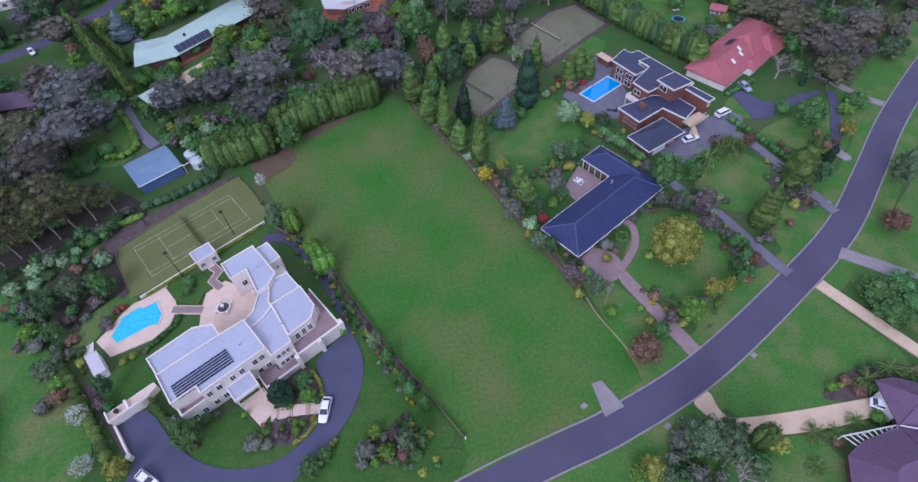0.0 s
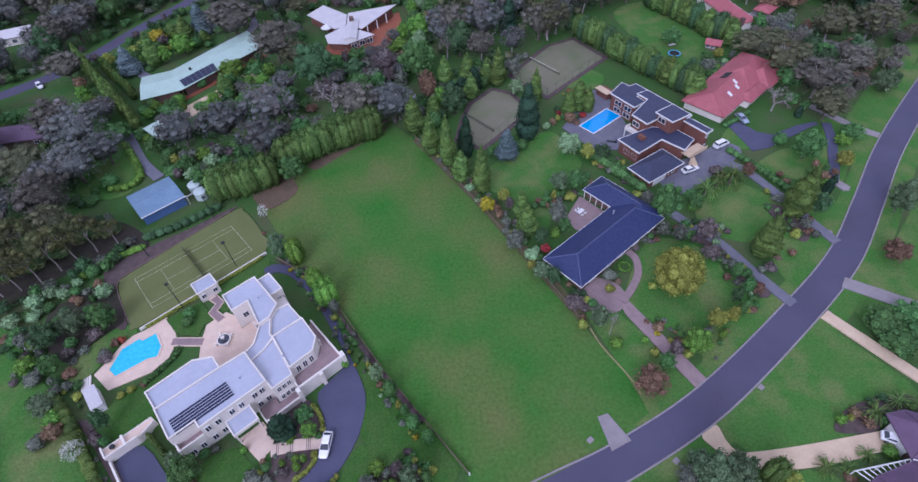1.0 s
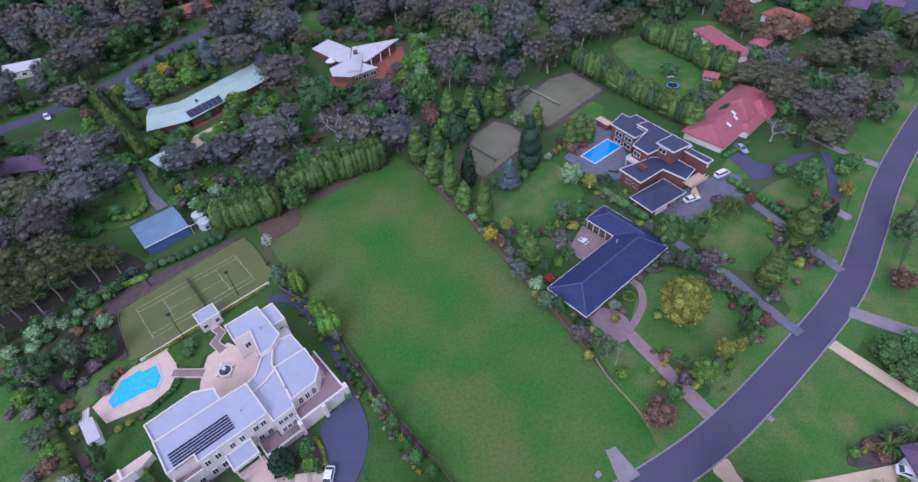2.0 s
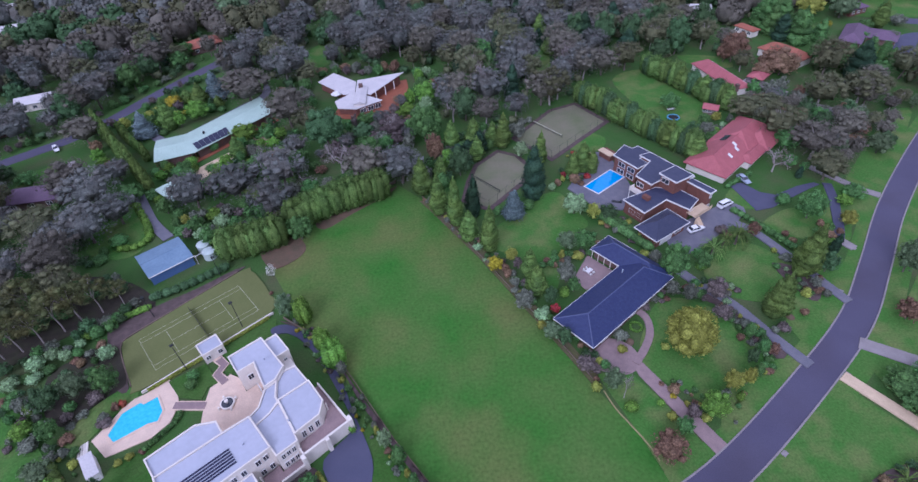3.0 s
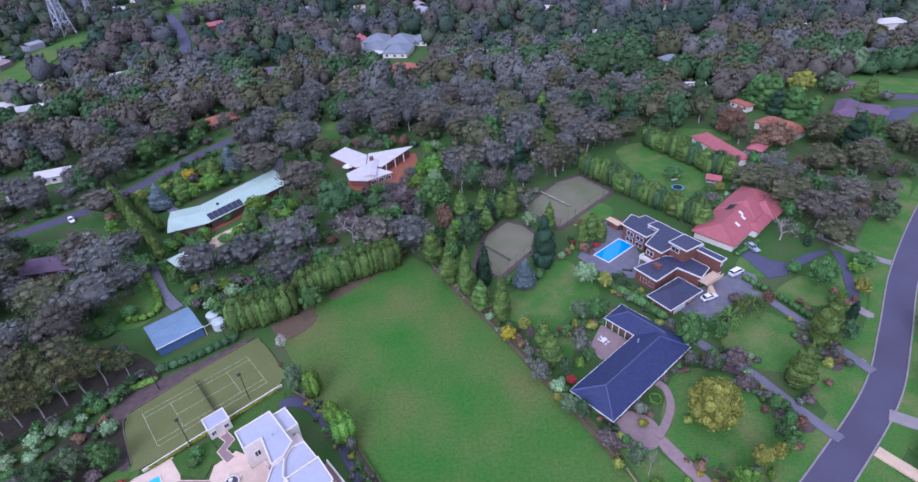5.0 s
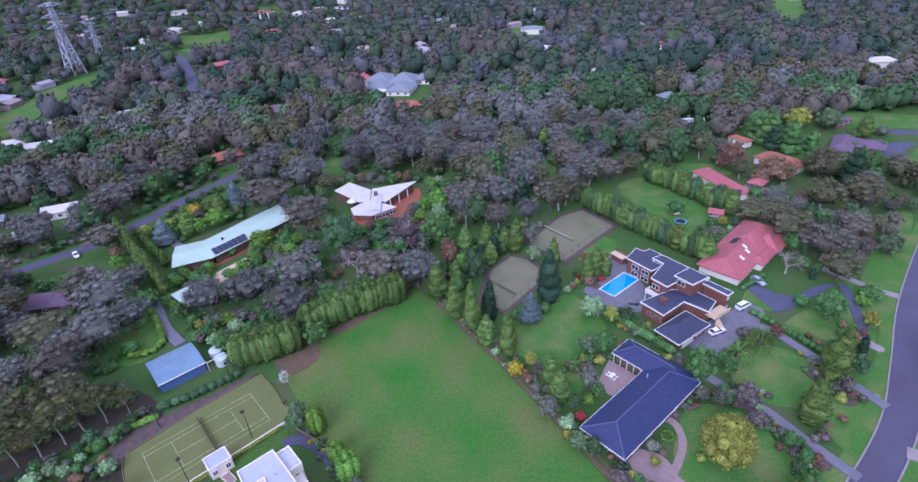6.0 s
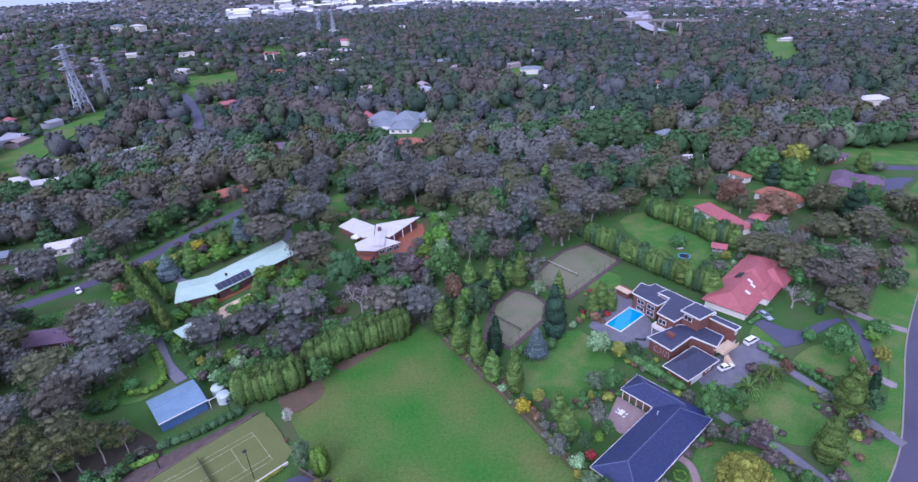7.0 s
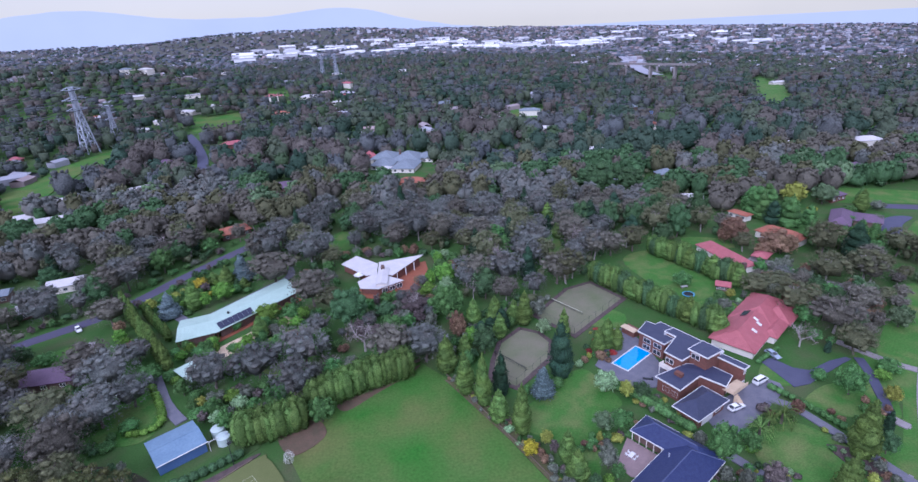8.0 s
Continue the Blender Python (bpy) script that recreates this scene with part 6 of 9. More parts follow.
for sx in (-1, 1):
    part("leg", boxes((sx - 0.1, -0.4, 0, sx + 0.1, 0.4, 0.6)), WOOD, play)
for old, pts, n0, n1 in (("old_tennis_court", ((4.2, 130), (7.1, 138.4), (14.2, 145.3), (19.1, 142.4), (21.6, 136.9), (19.4, 129), (8.4, 117.4), (2.4, 121.6)), (4.4, 133.4), (12.2, 124)), ("old_tennis_court", ((21.1, 153.4), (30.4, 140.4), (52.3, 160.4), (45.0, 173.6), (36, 170)), (28.2, 162.8), (36.1, 151.8))):
    patch("court_surround", inset(list(pts) if area(list(pts)) > 0 else list(pts)[::-1], -1.5), 0.052, MULCH, "reddish-brown bare ground round an old tennis court", "earth", 0)
    patch(old, pts, 0.06, CLAY, "worn loam tennis court with a sagging net", "tennis court", 0)
    d = Vector((n1[0] - n0[0], n1[1] - n0[1]))
    nt = thing("tennis_net", n0[0], n0[1], 0.06, math.degrees(math.atan2(d.y, d.x)), "old tennis net with a pale band", "net")
    for k in range(14):
        part("strand", boxes((d.length * k / 13 - 0.02, -0.015, 0.05, d.length * k / 13 + 0.02, 0.015, 0.85)), DARK_METAL, nt)
    for z in (0.1, 0.35, 0.6):
        part("strand", boxes((0, -0.015, z, d.length, 0.015, z + 0.03)), DARK_METAL, nt)
    part("band", boxes((0, -0.05, 0.85, d.length, 0.05, 0.97)), LINE if n0[0] > 20 else DARK_METAL, nt)
    for e in (0, d.length):
        part("post", cylinder(bmesh.new(), e, 0, 0, 1.1, 0.07, 0.07, 6), DARK_METAL, nt)
    fence("court_fence", list(pts) + [pts[0]], 2.6, "rusty wire fence round an old tennis court", 4.0)
for x, y in ((62.6, 63.2), (67.5, 60.2), (20, 34.6), (73.1, 56.5), (53.0, 41.9), (33.5, 30.1), (84.6, 77.6), (96, 91)):
    pit = thing("drain_pit", x, y, 0, 35, "square concrete drain pit lid by the kerb", "drain cover", "drain pits")
    part("lid", boxes((-0.55, -0.45, -0.1, 0.55, 0.45, 0.14)), CONCRETE, pit)
end = thing("fence_post", *M(18.1, 24.3), 0, 0, "white post at the end of the paddock fence", "post")
part("post", cylinder(bmesh.new(), 0, 0, 0, 1.2, 0.14, 0.12, 8), TRIM, end)
for x, y in ((60.2, 66.2), (33.5, 68), (69.6, 71.4), (59.2, 70.4), (61.2, 64.4)):
    rock = thing("boulder", x, y, 0, x * 7, "rounded pale brown garden boulder", "rock", "garden boulders")
    bm = bmesh.new()
    bmesh.ops.create_icosphere(bm, subdivisions=2, radius=1.1)
    for v in bm.verts:
        v.co *= 0.85 + 0.3 * noise.noise(v.co * 0.9 + Vector((x, y, 0)))
        v.co.z = max(-0.3, v.co.z * 0.75)
    part("stone", bm, EARTH, rock)


def pylon(x, y, h, turn):
    z = land(x, y)
    p = thing("transmission_tower", x, y, z, turn, "grey steel lattice transmission tower", "pylon", "power pylons")
    s = h / 46.0
    levels = ((0, 4.2), (8, 3.3), (16, 2.5), (23, 1.8), (29, 1.3), (33, 1.2), (37, 1.1), (41, 1.0), (44, 0.9))
    for sx in (-1, 1):
        for sy in (-1, 1):
            bm = bmesh.new()
            rims = [[bm.verts.new(((sx * w + a) * s, (sy * w + b) * s, zz * s)) for a, b in ((-0.3, -0.3), (0.3, -0.3), (0.3, 0.3), (-0.3, 0.3))] for zz, w in levels]
            for lo, hi in zip(rims, rims[1:]):
                for k in range(4):
                    bm.faces.new((lo[k], lo[(k + 1) % 4], hi[(k + 1) % 4], hi[k]))
            part("leg", bm, STEEL, p)
    for (z0, w0), (z1, w1) in zip(levels, levels[1:]):
        c0 = [(-w0, -w0), (w0, -w0), (w0, w0), (-w0, w0)]
        c1 = [(-w1, -w1), (w1, -w1), (w1, w1), (-w1, w1)]
        for i in range(4):
            j = (i + 1) % 4
            for a, za, b, zb in ((c0[i], z0, c1[j], z1), (c0[j], z0, c1[i], z1), (c1[i], z1, c1[j], z1)):
                part("brace", rod(bmesh.new(), (a[0] * s, a[1] * s, za * s), (b[0] * s, b[1] * s, zb * s), 0.2 * s, n=4), STEEL, p)
    for za, wa in ((29, 7.0), (35.5, 8.0), (42, 6.4)):
        for sd in (-1, 1):
            bm = bmesh.new()
            for q in (-1, 1):
                rod(bm, (sd * 1.1 * s, q * 1.1 * s, za * s), (sd * wa * s, 0, (za + 0.6) * s), 0.25 * s, n=4)
                rod(bm, (sd * 1.0 * s, q * 1.0 * s, (za + 2.2) * s), (sd * wa * s, 0, (za + 0.6) * s), 0.22 * s, n=4)
            part("crossarm", bm, STEEL, p)
    return p


PY = ((-323, 499, 61), (-312, 526, 40), (-232, 1190, 52), (-200, 1170, 52))
for x, y, h in PY:
    pylon(x, y, h, 62)
for i in range(14):
    a = (-323 + (-8, 8)[i % 2], 499, land(-323, 499) + (39, 48, 56)[i // 2 % 3])
    wire = thing("power_line", a[0], a[1], a[2], 0, "thin dark sagging power line", "cable", "power lines")
    ex, ey, ez = (-640, 300 + (i % 2) * 16, 34 + (i // 2 % 3) * 7) if i < 7 else (-232 + (-6, 6)[i % 2], 1190, land(-232, 1190) + (33, 40, 47)[i // 2 % 3])
    bm = bmesh.new()
    pts = [Vector(((ex - a[0]) * t, (ey - a[1]) * t, (ez - a[2]) * t - 44 * t * (1 - t))) for t in (k / 10 for k in range(11))]
    side = Vector((pts[-1].y - pts[0].y, pts[0].x - pts[-1].x, 0)).normalized() * 0.4
    rows = [[bm.verts.new(p + o) for o in (side, Vector((0, 0, 0.5)), -side)] for p in pts]
    for p0, p1 in zip(rows, rows[1:]):
        for k in range(3):
            bm.faces.new((p0[k], p0[(k + 1) % 3], p1[(k + 1) % 3], p1[k]))
    part("wire", bm, DARK_METAL, wire)


# ---- plants ----
rng = np.random.default_rng(7)


def leaf_quads(blobs, count, size, flat=0.0, seed=0, up=0.25, loose=0.13, spray=0.0):
    """Small leaf clumps scattered over the skins of the blobs (x, y, z, rx, ry, rz), three corners each; spray: how far they point upwards."""
    g = np.random.default_rng(seed)
    bl = np.array(blobs, float)
    w = (bl[:, 3] * bl[:, 5]) ** 1.0
    k = g.choice(len(bl), count, p=w / w.sum())
    d = g.normal(size=(count, 3))
    d[:, 2] += up
    d /= np.linalg.norm(d, axis=1, keepdims=True)
    r = g.uniform(0.84, 1 + loose, (count, 1))
    c = bl[k, :3] + d * bl[k, 3:] * r
    nrm = d + g.normal(scale=0.6, size=(count, 3))
    nrm[:, 2] += flat
    nrm /= np.linalg.norm(nrm, axis=1, keepdims=True)
    t = np.cross(nrm, g.normal(size=(count, 3)))
    if spray:
        t = -0.55 * d + g.normal(scale=0.3, size=(count, 3))
        t[:, 2] -= spray
    t /= np.linalg.norm(t, axis=1, keepdims=True)
    b = np.cross(nrm, t)
    b /= np.linalg.norm(b, axis=1, keepdims=True)
    s = size * g.uniform(0.6, 1.3, (count, 1))
    e = s * g.uniform(0.55, 1.0, (count, 1))
    return np.stack([c - t * s, c + t * s * 0.55 - b * e, c + t * s * 0.55 + b * e], 1).reshape(-1, 3)


def unit_lump(n=2):
    """A rounded cube: shared vertices and triangles."""
    index, verts, tris = {}, [], []
    for ax in range(3):
        for sg in (-1, 1):
            for i in range(n):
                for j in range(n):
                    q = []
                    for a, b in ((i, j), (i + 1, j), (i + 1, j + 1), (i, j + 1)):
                        v = [0, 0, 0]
                        v[ax], v[(ax + 1) % 3], v[(ax + 2) % 3] = sg * n, 2 * a - n, 2 * b - n
                        v = tuple(v)
                        if v not in index:
                            index[v] = len(verts)
                            verts.append(np.array(v) / np.linalg.norm(v))
                        q.append(index[v])
                    q = q if sg > 0 else q[::-1]
                    tris += [(q[0], q[1], q[2]), (q[0], q[2], q[3])]
    return np.array(verts), np.array(tris)


LUMP, ROUGH_LUMP = unit_lump(), unit_lump(1)


def cores(blobs, k, lump):
    """A lumpy closed body inside each blob: vertices and triangles."""
    vs, fs = [], []
    lump_v, lump_f = lump
    for m, (bx, by, bz, rx, ry, rz) in enumerate(blobs):
        f = k * (1 + 0.16 * np.sin(5 * lump_v[:, 0] + bx) * np.cos(4 * lump_v[:, 1] + by))
        vs.append(lump_v * f[:, None] * np.array((rx, ry, rz)) + np.array((bx, by, bz)))
        fs.append(lump_f + m * len(lump_v))
    return np.concatenate(vs), np.concatenate(fs)


def foliage(blobs, count, size, flat=0.0, seed=0, core=0.85, up=0.25, bodies=None, lump=None, loose=0.13, spray=0.0):
    """Leaf clumps and bodies together: vertices and triangles."""
    v = leaf_quads(blobs, count, size, flat, seed, up, loose, spray) if count else np.zeros((0, 3))
    f = np.arange(len(v)).reshape(-1, 3)
    if core:
        cv, cf = cores(blobs if bodies is None else bodies, core, lump or LUMP)
        f = np.concatenate([f, cf + len(v)])
        v = np.concatenate([v, cv])
    return v, f


def crown(name, blobs, count, size, material, flat=0.0, seed=0, core=0.86, up=0.25, loose=0.13, spray=0.0, lump=None):
    bodies = blobs[:1] + blobs[1::2] if len(blobs) > 18 else blobs
    v, f = foliage(blobs, count, size, flat, seed, core, up, bodies, lump, loose, spray)
    return sheet(name, v, f, material, True)


def gum_blobs(seed, h=13.0, r=5.0, n=20, low=0.0, fine=1.0):
    """A broad uneven dome: an inner mass and clumps at different depths round it, with hollows between; fine: how small the clumps are."""
    g = np.random.default_rng(seed)
    out = [(0, 0, h * (0.6 - low), r * (0.88 - 0.08 * fine), r * (0.88 - 0.08 * fine), h * (0.27 + low))]
    lean = g.uniform(0, 6.28)
    for i in range(n):
        z = 1 - 1.4 * (i + 0.5) / n
        a, q = 2.4 * i + g.uniform(-0.6, 0.6), math.sqrt(max(0.0, 1 - z * z)) * g.uniform(0.8, 1.1)
        q *= 1 + 0.14 * fine * math.cos(2 * a + lean)
        s = r * g.uniform(0.16, 0.27) * (1 - 0.22 * fine)
        out.append((r * 0.78 * q * math.cos(a), r * 0.78 * q * math.sin(a), h * (0.62 + 0.25 * z + g.uniform(-0.04, 0.05)), s * g.uniform(0.9, 1.25), s * g.uniform(0.9, 1.25), s * g.uniform(0.8, 1.1)))
    return out


def dome_blobs(seed, h=8.0, r=4.0, n=20):
    """Lumps over the skin of an egg-shaped crown."""
    g = np.random.default_rng(seed)
    out = [(0, 0, h * 0.5, r * 0.72, r * 0.72, h * 0.36)]
    for i in range(n):
        z = 1 - 1.7 * (i + 0.5) / n
        a, q = 2.4 * i + g.uniform(-0.3, 0.3), math.sqrt(max(0.0, 1 - z * z))
        s = r * g.uniform(0.17, 0.31)
        out.append((r * 0.72 * q * math.cos(a), r * 0.72 * q * math.sin(a), h * (0.52 + 0.33 * z), s, s, s * g.uniform(0.85, 1.1)))
    return out


def gum_trunk(seed, h, r, material, tips=None, thick=0.32):
    g = np.random.default_rng(seed)
    bm = bmesh.new()
    top = Vector((g.uniform(-0.6, 0.6), g.uniform(-0.6, 0.6), h * 0.45))
    rod(bm, (0, 0, -0.2), top * 0.5 + Vector((0.2, 0, 0)), thick, thick * 0.75, 7)
    rod(bm, top * 0.5 + Vector((0.2, 0, 0)), top, thick * 0.75, thick * 0.6, 7)
    for p in tips:
        p = Vector(p)
        mid = top.lerp(p, 0.5) + Vector((g.uniform(-0.4, 0.4), g.uniform(-0.4, 0.4), 0.5))
        rod(bm, top, mid, thick * 0.5, thick * 0.3, 5)
        rod(bm, mid, p, thick * 0.3, thick * 0.1, 5)
    return mesh_of("trunk", bm, material)


SPECIES = {}


def species(kind, name, label, category, h, r, trunk, crown_mesh):
    SPECIES.setdefault(kind, []).append((name, label, category, h, r, trunk, crown_mesh))


for i, (lm, word, bark) in enumerate(((L_GREY, "grey-green", BARK), (L_OLIVE, "olive-green", PALEBARK), (L_BROWN, "brownish-green", BARK), (L_GREY, "grey-green", PALEBARK), (L_OLIVE, "olive-green", BARK), (L_BROWN, "brownish", PALEBARK), (L_DUSK, "dark olive", PALEBARK))):
    bl = gum_blobs(20 + i, n=46 + 6 * (i % 3), low=0.07)
    if lm is L_DUSK:
        bl = [b for b in bl[1:] if b[2] > 5.0][::2]
    meshes = gum_trunk(i, 13, 5, bark, [b[:3] for b in bl[4:11]], 0.2 if lm is L_DUSK else 0.3), crown("crown", bl, 1750, 0.2, lm, seed=i, core=0.86, loose=0.35, spray=0.25, lump=ROUGH_LUMP)
    for kind in (("gum",) if i < 6 else ()) + (("gum_olive",) if lm is L_OLIVE else ()) + (("gum_grey", "gum_brown", "gum_brown", "gum_grey", "gum_brown", "gum_brown", "gum_dark")[i],):
        species(kind, "eucalyptus_tree", "tall eucalyptus with a lumpy " + word + " crown", "tree", 13, 5, *meshes)
for i in range(3):
    bl = dome_blobs(50 + i)
    for kind, lm, word in (("broad", L_BROAD, "dense green"), ("pale", L_PALE, "pale green"), ("sage", L_SAGE, "fine sage green"), ("deep", L_DEEP, "deep green"), ("golden", L_GOLD, "golden-green"), ("lime", L_LIME, "bright green"), ("rust", L_RUST, "rusty brown"), ("purple", L_PURPLE, "dull purple"), ("yellow", L_YELLOW, "bright yellow"), ("grey", L_GREYSH, "silvery grey"), ("blossom", L_WHITE, "white-flecked"), ("redshrub", L_RED, "scarlet flowering")):
        small = kind in ("yellow", "redshrub", "blossom")
        cat = "shrub" if kind in ("pale", "rust", "purple", "yellow", "grey", "redshrub") else "tree"
        ts = gum_trunk(60 + i, 8, 4, BARK, [b[:3] for b in bl[:4]], 0.2)
        bl2 = bl
        species(kind, "garden_tree" if cat == "tree" else "garden_shrub", "rounded garden " + cat + " with " + word + " foliage", cat, 8, 4, ts, crown("crown", bl2, 800 if small else 1050, 0.225, lm, seed=70 + i, core=0.0 if kind == "blossom" else 0.86))
for i in range(3):
    g = np.random.default_rng(90 + i)
    prof = lambda t: 2.35 * (1 - t ** 1.7) ** 0.85 * (0.8 + 0.2 * min(1, t * 5)) + 0.12
    bl = [(g.uniform(-.15, .15), g.uniform(-.15, .15), 0.8 + 8.4 * t, prof(t), prof(t), 1.5) for t in np.linspace(0.02, 0.97, 9)]
    lob = [(0.42 * prof(t) * math.cos(a), 0.42 * prof(t) * math.sin(a), 0.9 + 7.7 * t, 0.6 * prof(t), 0.6 * prof(t), 1.9) for a, t in zip(g.uniform(0, 6.28, 12), np.linspace(0.05, 0.9, 12))]
    fir = [(g.uniform(-.2, .2), g.uniform(-.2, .2), 0.9 + 8.6 * t, 2.4 * (1 - t) ** 0.7 + 0.15, 2.4 * (1 - t) ** 0.7 + 0.15, 1.0) for t in np.linspace(0.02, 0.98, 11)]
    tip = lambda t: 2.45 * min(1.0, (t + 0.14) / 0.4) ** 0.6 * (1 - t) ** 0.66 + 0.08
    spire = [(g.uniform(-.1, .1), g.uniform(-.1, .1), 0.7 + 8.9 * t, tip(t) * 0.92, tip(t) * 0.92, 1.0) for t in np.linspace(0.02, 0.98, 10)]
    spire += [(0.36 * tip(t) * math.cos(a), 0.36 * tip(t) * math.sin(a), 0.9 + 8.4 * t, 0.66 * tip(t), 0.66 * tip(t), 1.6) for a, t in zip(np.arange(8) * 2.4 + g.uniform(-0.3, 0.3, 8), np.linspace(0.06, 0.8, 8))]
    bm = rod(bmesh.new(), (0, 0, -0.2), (0, 0, 4.0), 0.25, 0.12, 7)
    tk = mesh_of("trunk", bm, BARK)
    for kind, lm, word, n in (("cypress", L_CYP, "upright green cypress with a soft pointed top", 900), ("darkfir", L_DARK, "tall dark green conifer", 900), ("greenfir", L_BROAD, "tall full green conifer", 900), ("bluespruce", L_BLUE, "silver-blue spruce with a broad base", 800)):
        species(kind, "conifer", word, "conifer", 10, 1.95 if kind == "cypress" else 2.5, tk, crown("crown", fir if kind == "bluespruce" else spire if kind == "cypress" else bl + lob, int(n * 2.1), 0.2, lm, seed=95 + i, up=0.0, core=0.92, loose=0.12, spray=0.3 if kind == "bluespruce" else 0.7))
    bl3 = [(0, 0, 3.6, 2.3, 2.3, 3.7)] + [(g.uniform(1.1, 1.5) * math.cos(1.05 * k), g.uniform(1.1, 1.5) * math.sin(1.05 * k), g.uniform(3.6, 4.2), 1.25, 1.25, g.uniform(3.9, 4.6)) for k in range(6)] + [(0.2, 0, 6.0, 1.1, 1.1, 2.9)]
    species("screen", "screening_cypress", "tall clipped cypress in a dense green hedge row", "hedge tree", 8.8, 3.2, tk, crown("crown", bl3, 2000, 0.22, L_HEDGE, seed=99 + i, up=0.0, core=0.93, spray=0.6))
bl = dome_blobs(58, 8.0, 4.0, 64)
species("golddome", "garden_tree", "large dense golden-green tree on the round lawn", "tree", 8, 3.9, gum_trunk(63, 8, 4, BARK, [b[:3] for b in bl[1:5]], 0.25), crown("crown", [(0, 0, 3.9, 3.25, 3.25, 3.6)] + [(b[0] * 1.05, b[1] * 1.05, b[2], b[3] * 0.8, b[4] * 0.8, b[5] * 1.1) for b in bl[1:]], 4200, 0.19, L_GOLD, seed=77, core=0.9, loose=0.2, spray=0.45))
for i, (name, label, category, h0, r0, tk, top) in enumerate(SPECIES["screen"]):
    dusky = top.copy()
    dusky.materials[0] = L_DEEP
    species("screendark", name, "tall dark green cypress in a boundary row", category, h0, r0, tk, dusky)
    top = top.copy()
    top.materials[0] = L_LIME
    species("dome_cypress", "conifer", "dense rounded bright green cypress beside a driveway", "conifer", h0, r0 * 0.85, tk, top)
for i in range(3):
    tops = [(0, 0, 0.9, 1.0, 1.0, 0.95)]
    tk = mesh_of("trunk", rod(bmesh.new(), (0, 0, -0.1), (0, 0, 0.5), 0.08, 0.06, 5), BARK)
    for kind, lm, word in (("ball", L_BROAD, "clipped round green shrub"), ("limeball", L_LIME, "clipped round lime-green shrub"), ("greyball", L_GREYSH, "low rounded grey-leaved shrub"), ("goldball", L_GOLD, "low rounded golden shrub"), ("rustball", L_RUST, "low brownish garden shrub"), ("purpleball", L_PURPLE, "low purple-leaved garden shrub"), ("flower", L_YELLOW, "small yellow flowering shrub"), ("paleball", L_PALE, "low pale green shrub"), ("redball", L_RED, "small red flowering shrub")):
        lump = tops if kind in ("ball", "limeball") else [(0.3, 0.1, 0.8, 0.75, 0.75, 0.75), (-0.35, 0.2, 0.65, 0.65, 0.6, 0.6), (0.0, -0.4, 0.6, 0.6, 0.6, 0.55)]
        species(kind, {"ball": "clipped_shrub", "limeball": "clipped_shrub", "greyball": "grey_shrub", "goldball": "golden_shrub", "rustball": "brown_shrub", "purpleball": "purple_shrub", "paleball": "pale_shrub"}.get(kind, "flowering_shrub"), word, "shrub", 1.9, 1.05, tk, crown("crown", lump, 260, 0.14, lm, seed=110 + i, core=0.88))


for i in range(3):
    bl = dome_blobs(140 + i, n=9)
    tk = gum_trunk(150 + i, 8, 4, BARK, [b[:3] for b in bl[:2]], 0.2)
    for kind, lm, word in (("bush", L_BROAD, "loose green"), ("darkbush", L_DEEP, "dense dark green"), ("greybush", L_GREYSH, "open silvery grey"), ("purplebush", L_PURPLE, "dull purple")):
        species(kind, "garden_bush", word + " bush filling a garden bed", "shrub", 8, 4, tk, crown("crown", bl, 300, 0.42, lm, seed=160 + i, core=0.9, loose=0.25, lump=ROUGH_LUMP))


def bare_tree(seed, material):
    g = np.random.default_rng(seed)
    bm = bmesh.new()

    def grow(p, d, length, r, depth):
        q = p + d * length
        rod(bm, p, q, r, r * 0.6, 5 if depth > 1 else 3)
        if depth:
            for _ in range(3 if depth > 1 else 4):
                e = (d + Vector(g.normal(scale=0.55, size=3)) + Vector((0, 0, 0.12))).normalized()
                grow(q, e, length * g.uniform(0.6, 0.85), r * 0.58, depth - 1)

    grow(Vector((0, 0, -0.1)), Vector((0, 0, 1)), 2.4, 0.24, 4)
    return mesh_of("trunk", bm, material)


for i in range(2):
    haze = [(0, 0, 5.2, 2.9, 2.9, 1.9), (1.2, -0.8, 4.4, 2.0, 2.0, 1.4)]
    species("bare", "bare_tree", "leafless pale-limbed tree with fine twigs", "tree", 8, 4, bare_tree(3 + i, PALEBARK), crown("twig_haze", haze, 220, 0.2, L_PURPLE, seed=i, core=0))


def palm_mesh(seed):
    g = np.random.default_rng(seed)
    quads = []
    for k in range(60):
        a, lift = g.uniform(0, 6.28), g.uniform(0.1, 1.3)
        d = np.array((math.cos(a), math.sin(a), 0))
        side = np.array((-d[1], d[0], 0)) * 0.11
        prev = np.array((0, 0, 1.2))
        for s in range(4):
            t = (s + 1) / 4
            cur = np.array((0, 0, 1.2)) + d * 3.2 * t + np.array((0, 0, lift * 2.6 * t - 2.4 * t * t))
            quads.append([prev - side, prev + side, cur + side * (1 - t), cur - side * (1 - t)])
            prev = cur
    v = np.array(quads).reshape(-1, 3)
    return sheet("fronds", v, np.arange(len(v)).reshape(-1, 4), L_CYP)


for i in range(2):
    species("palm", "palm", "low spreading palm with arching green fronds", "palm", 3, 3, mesh_of("trunk", cylinder(bmesh.new(), 0, 0, -0.1, 1.3, 0.35, 0.25, 8), BARK), palm_mesh(i))
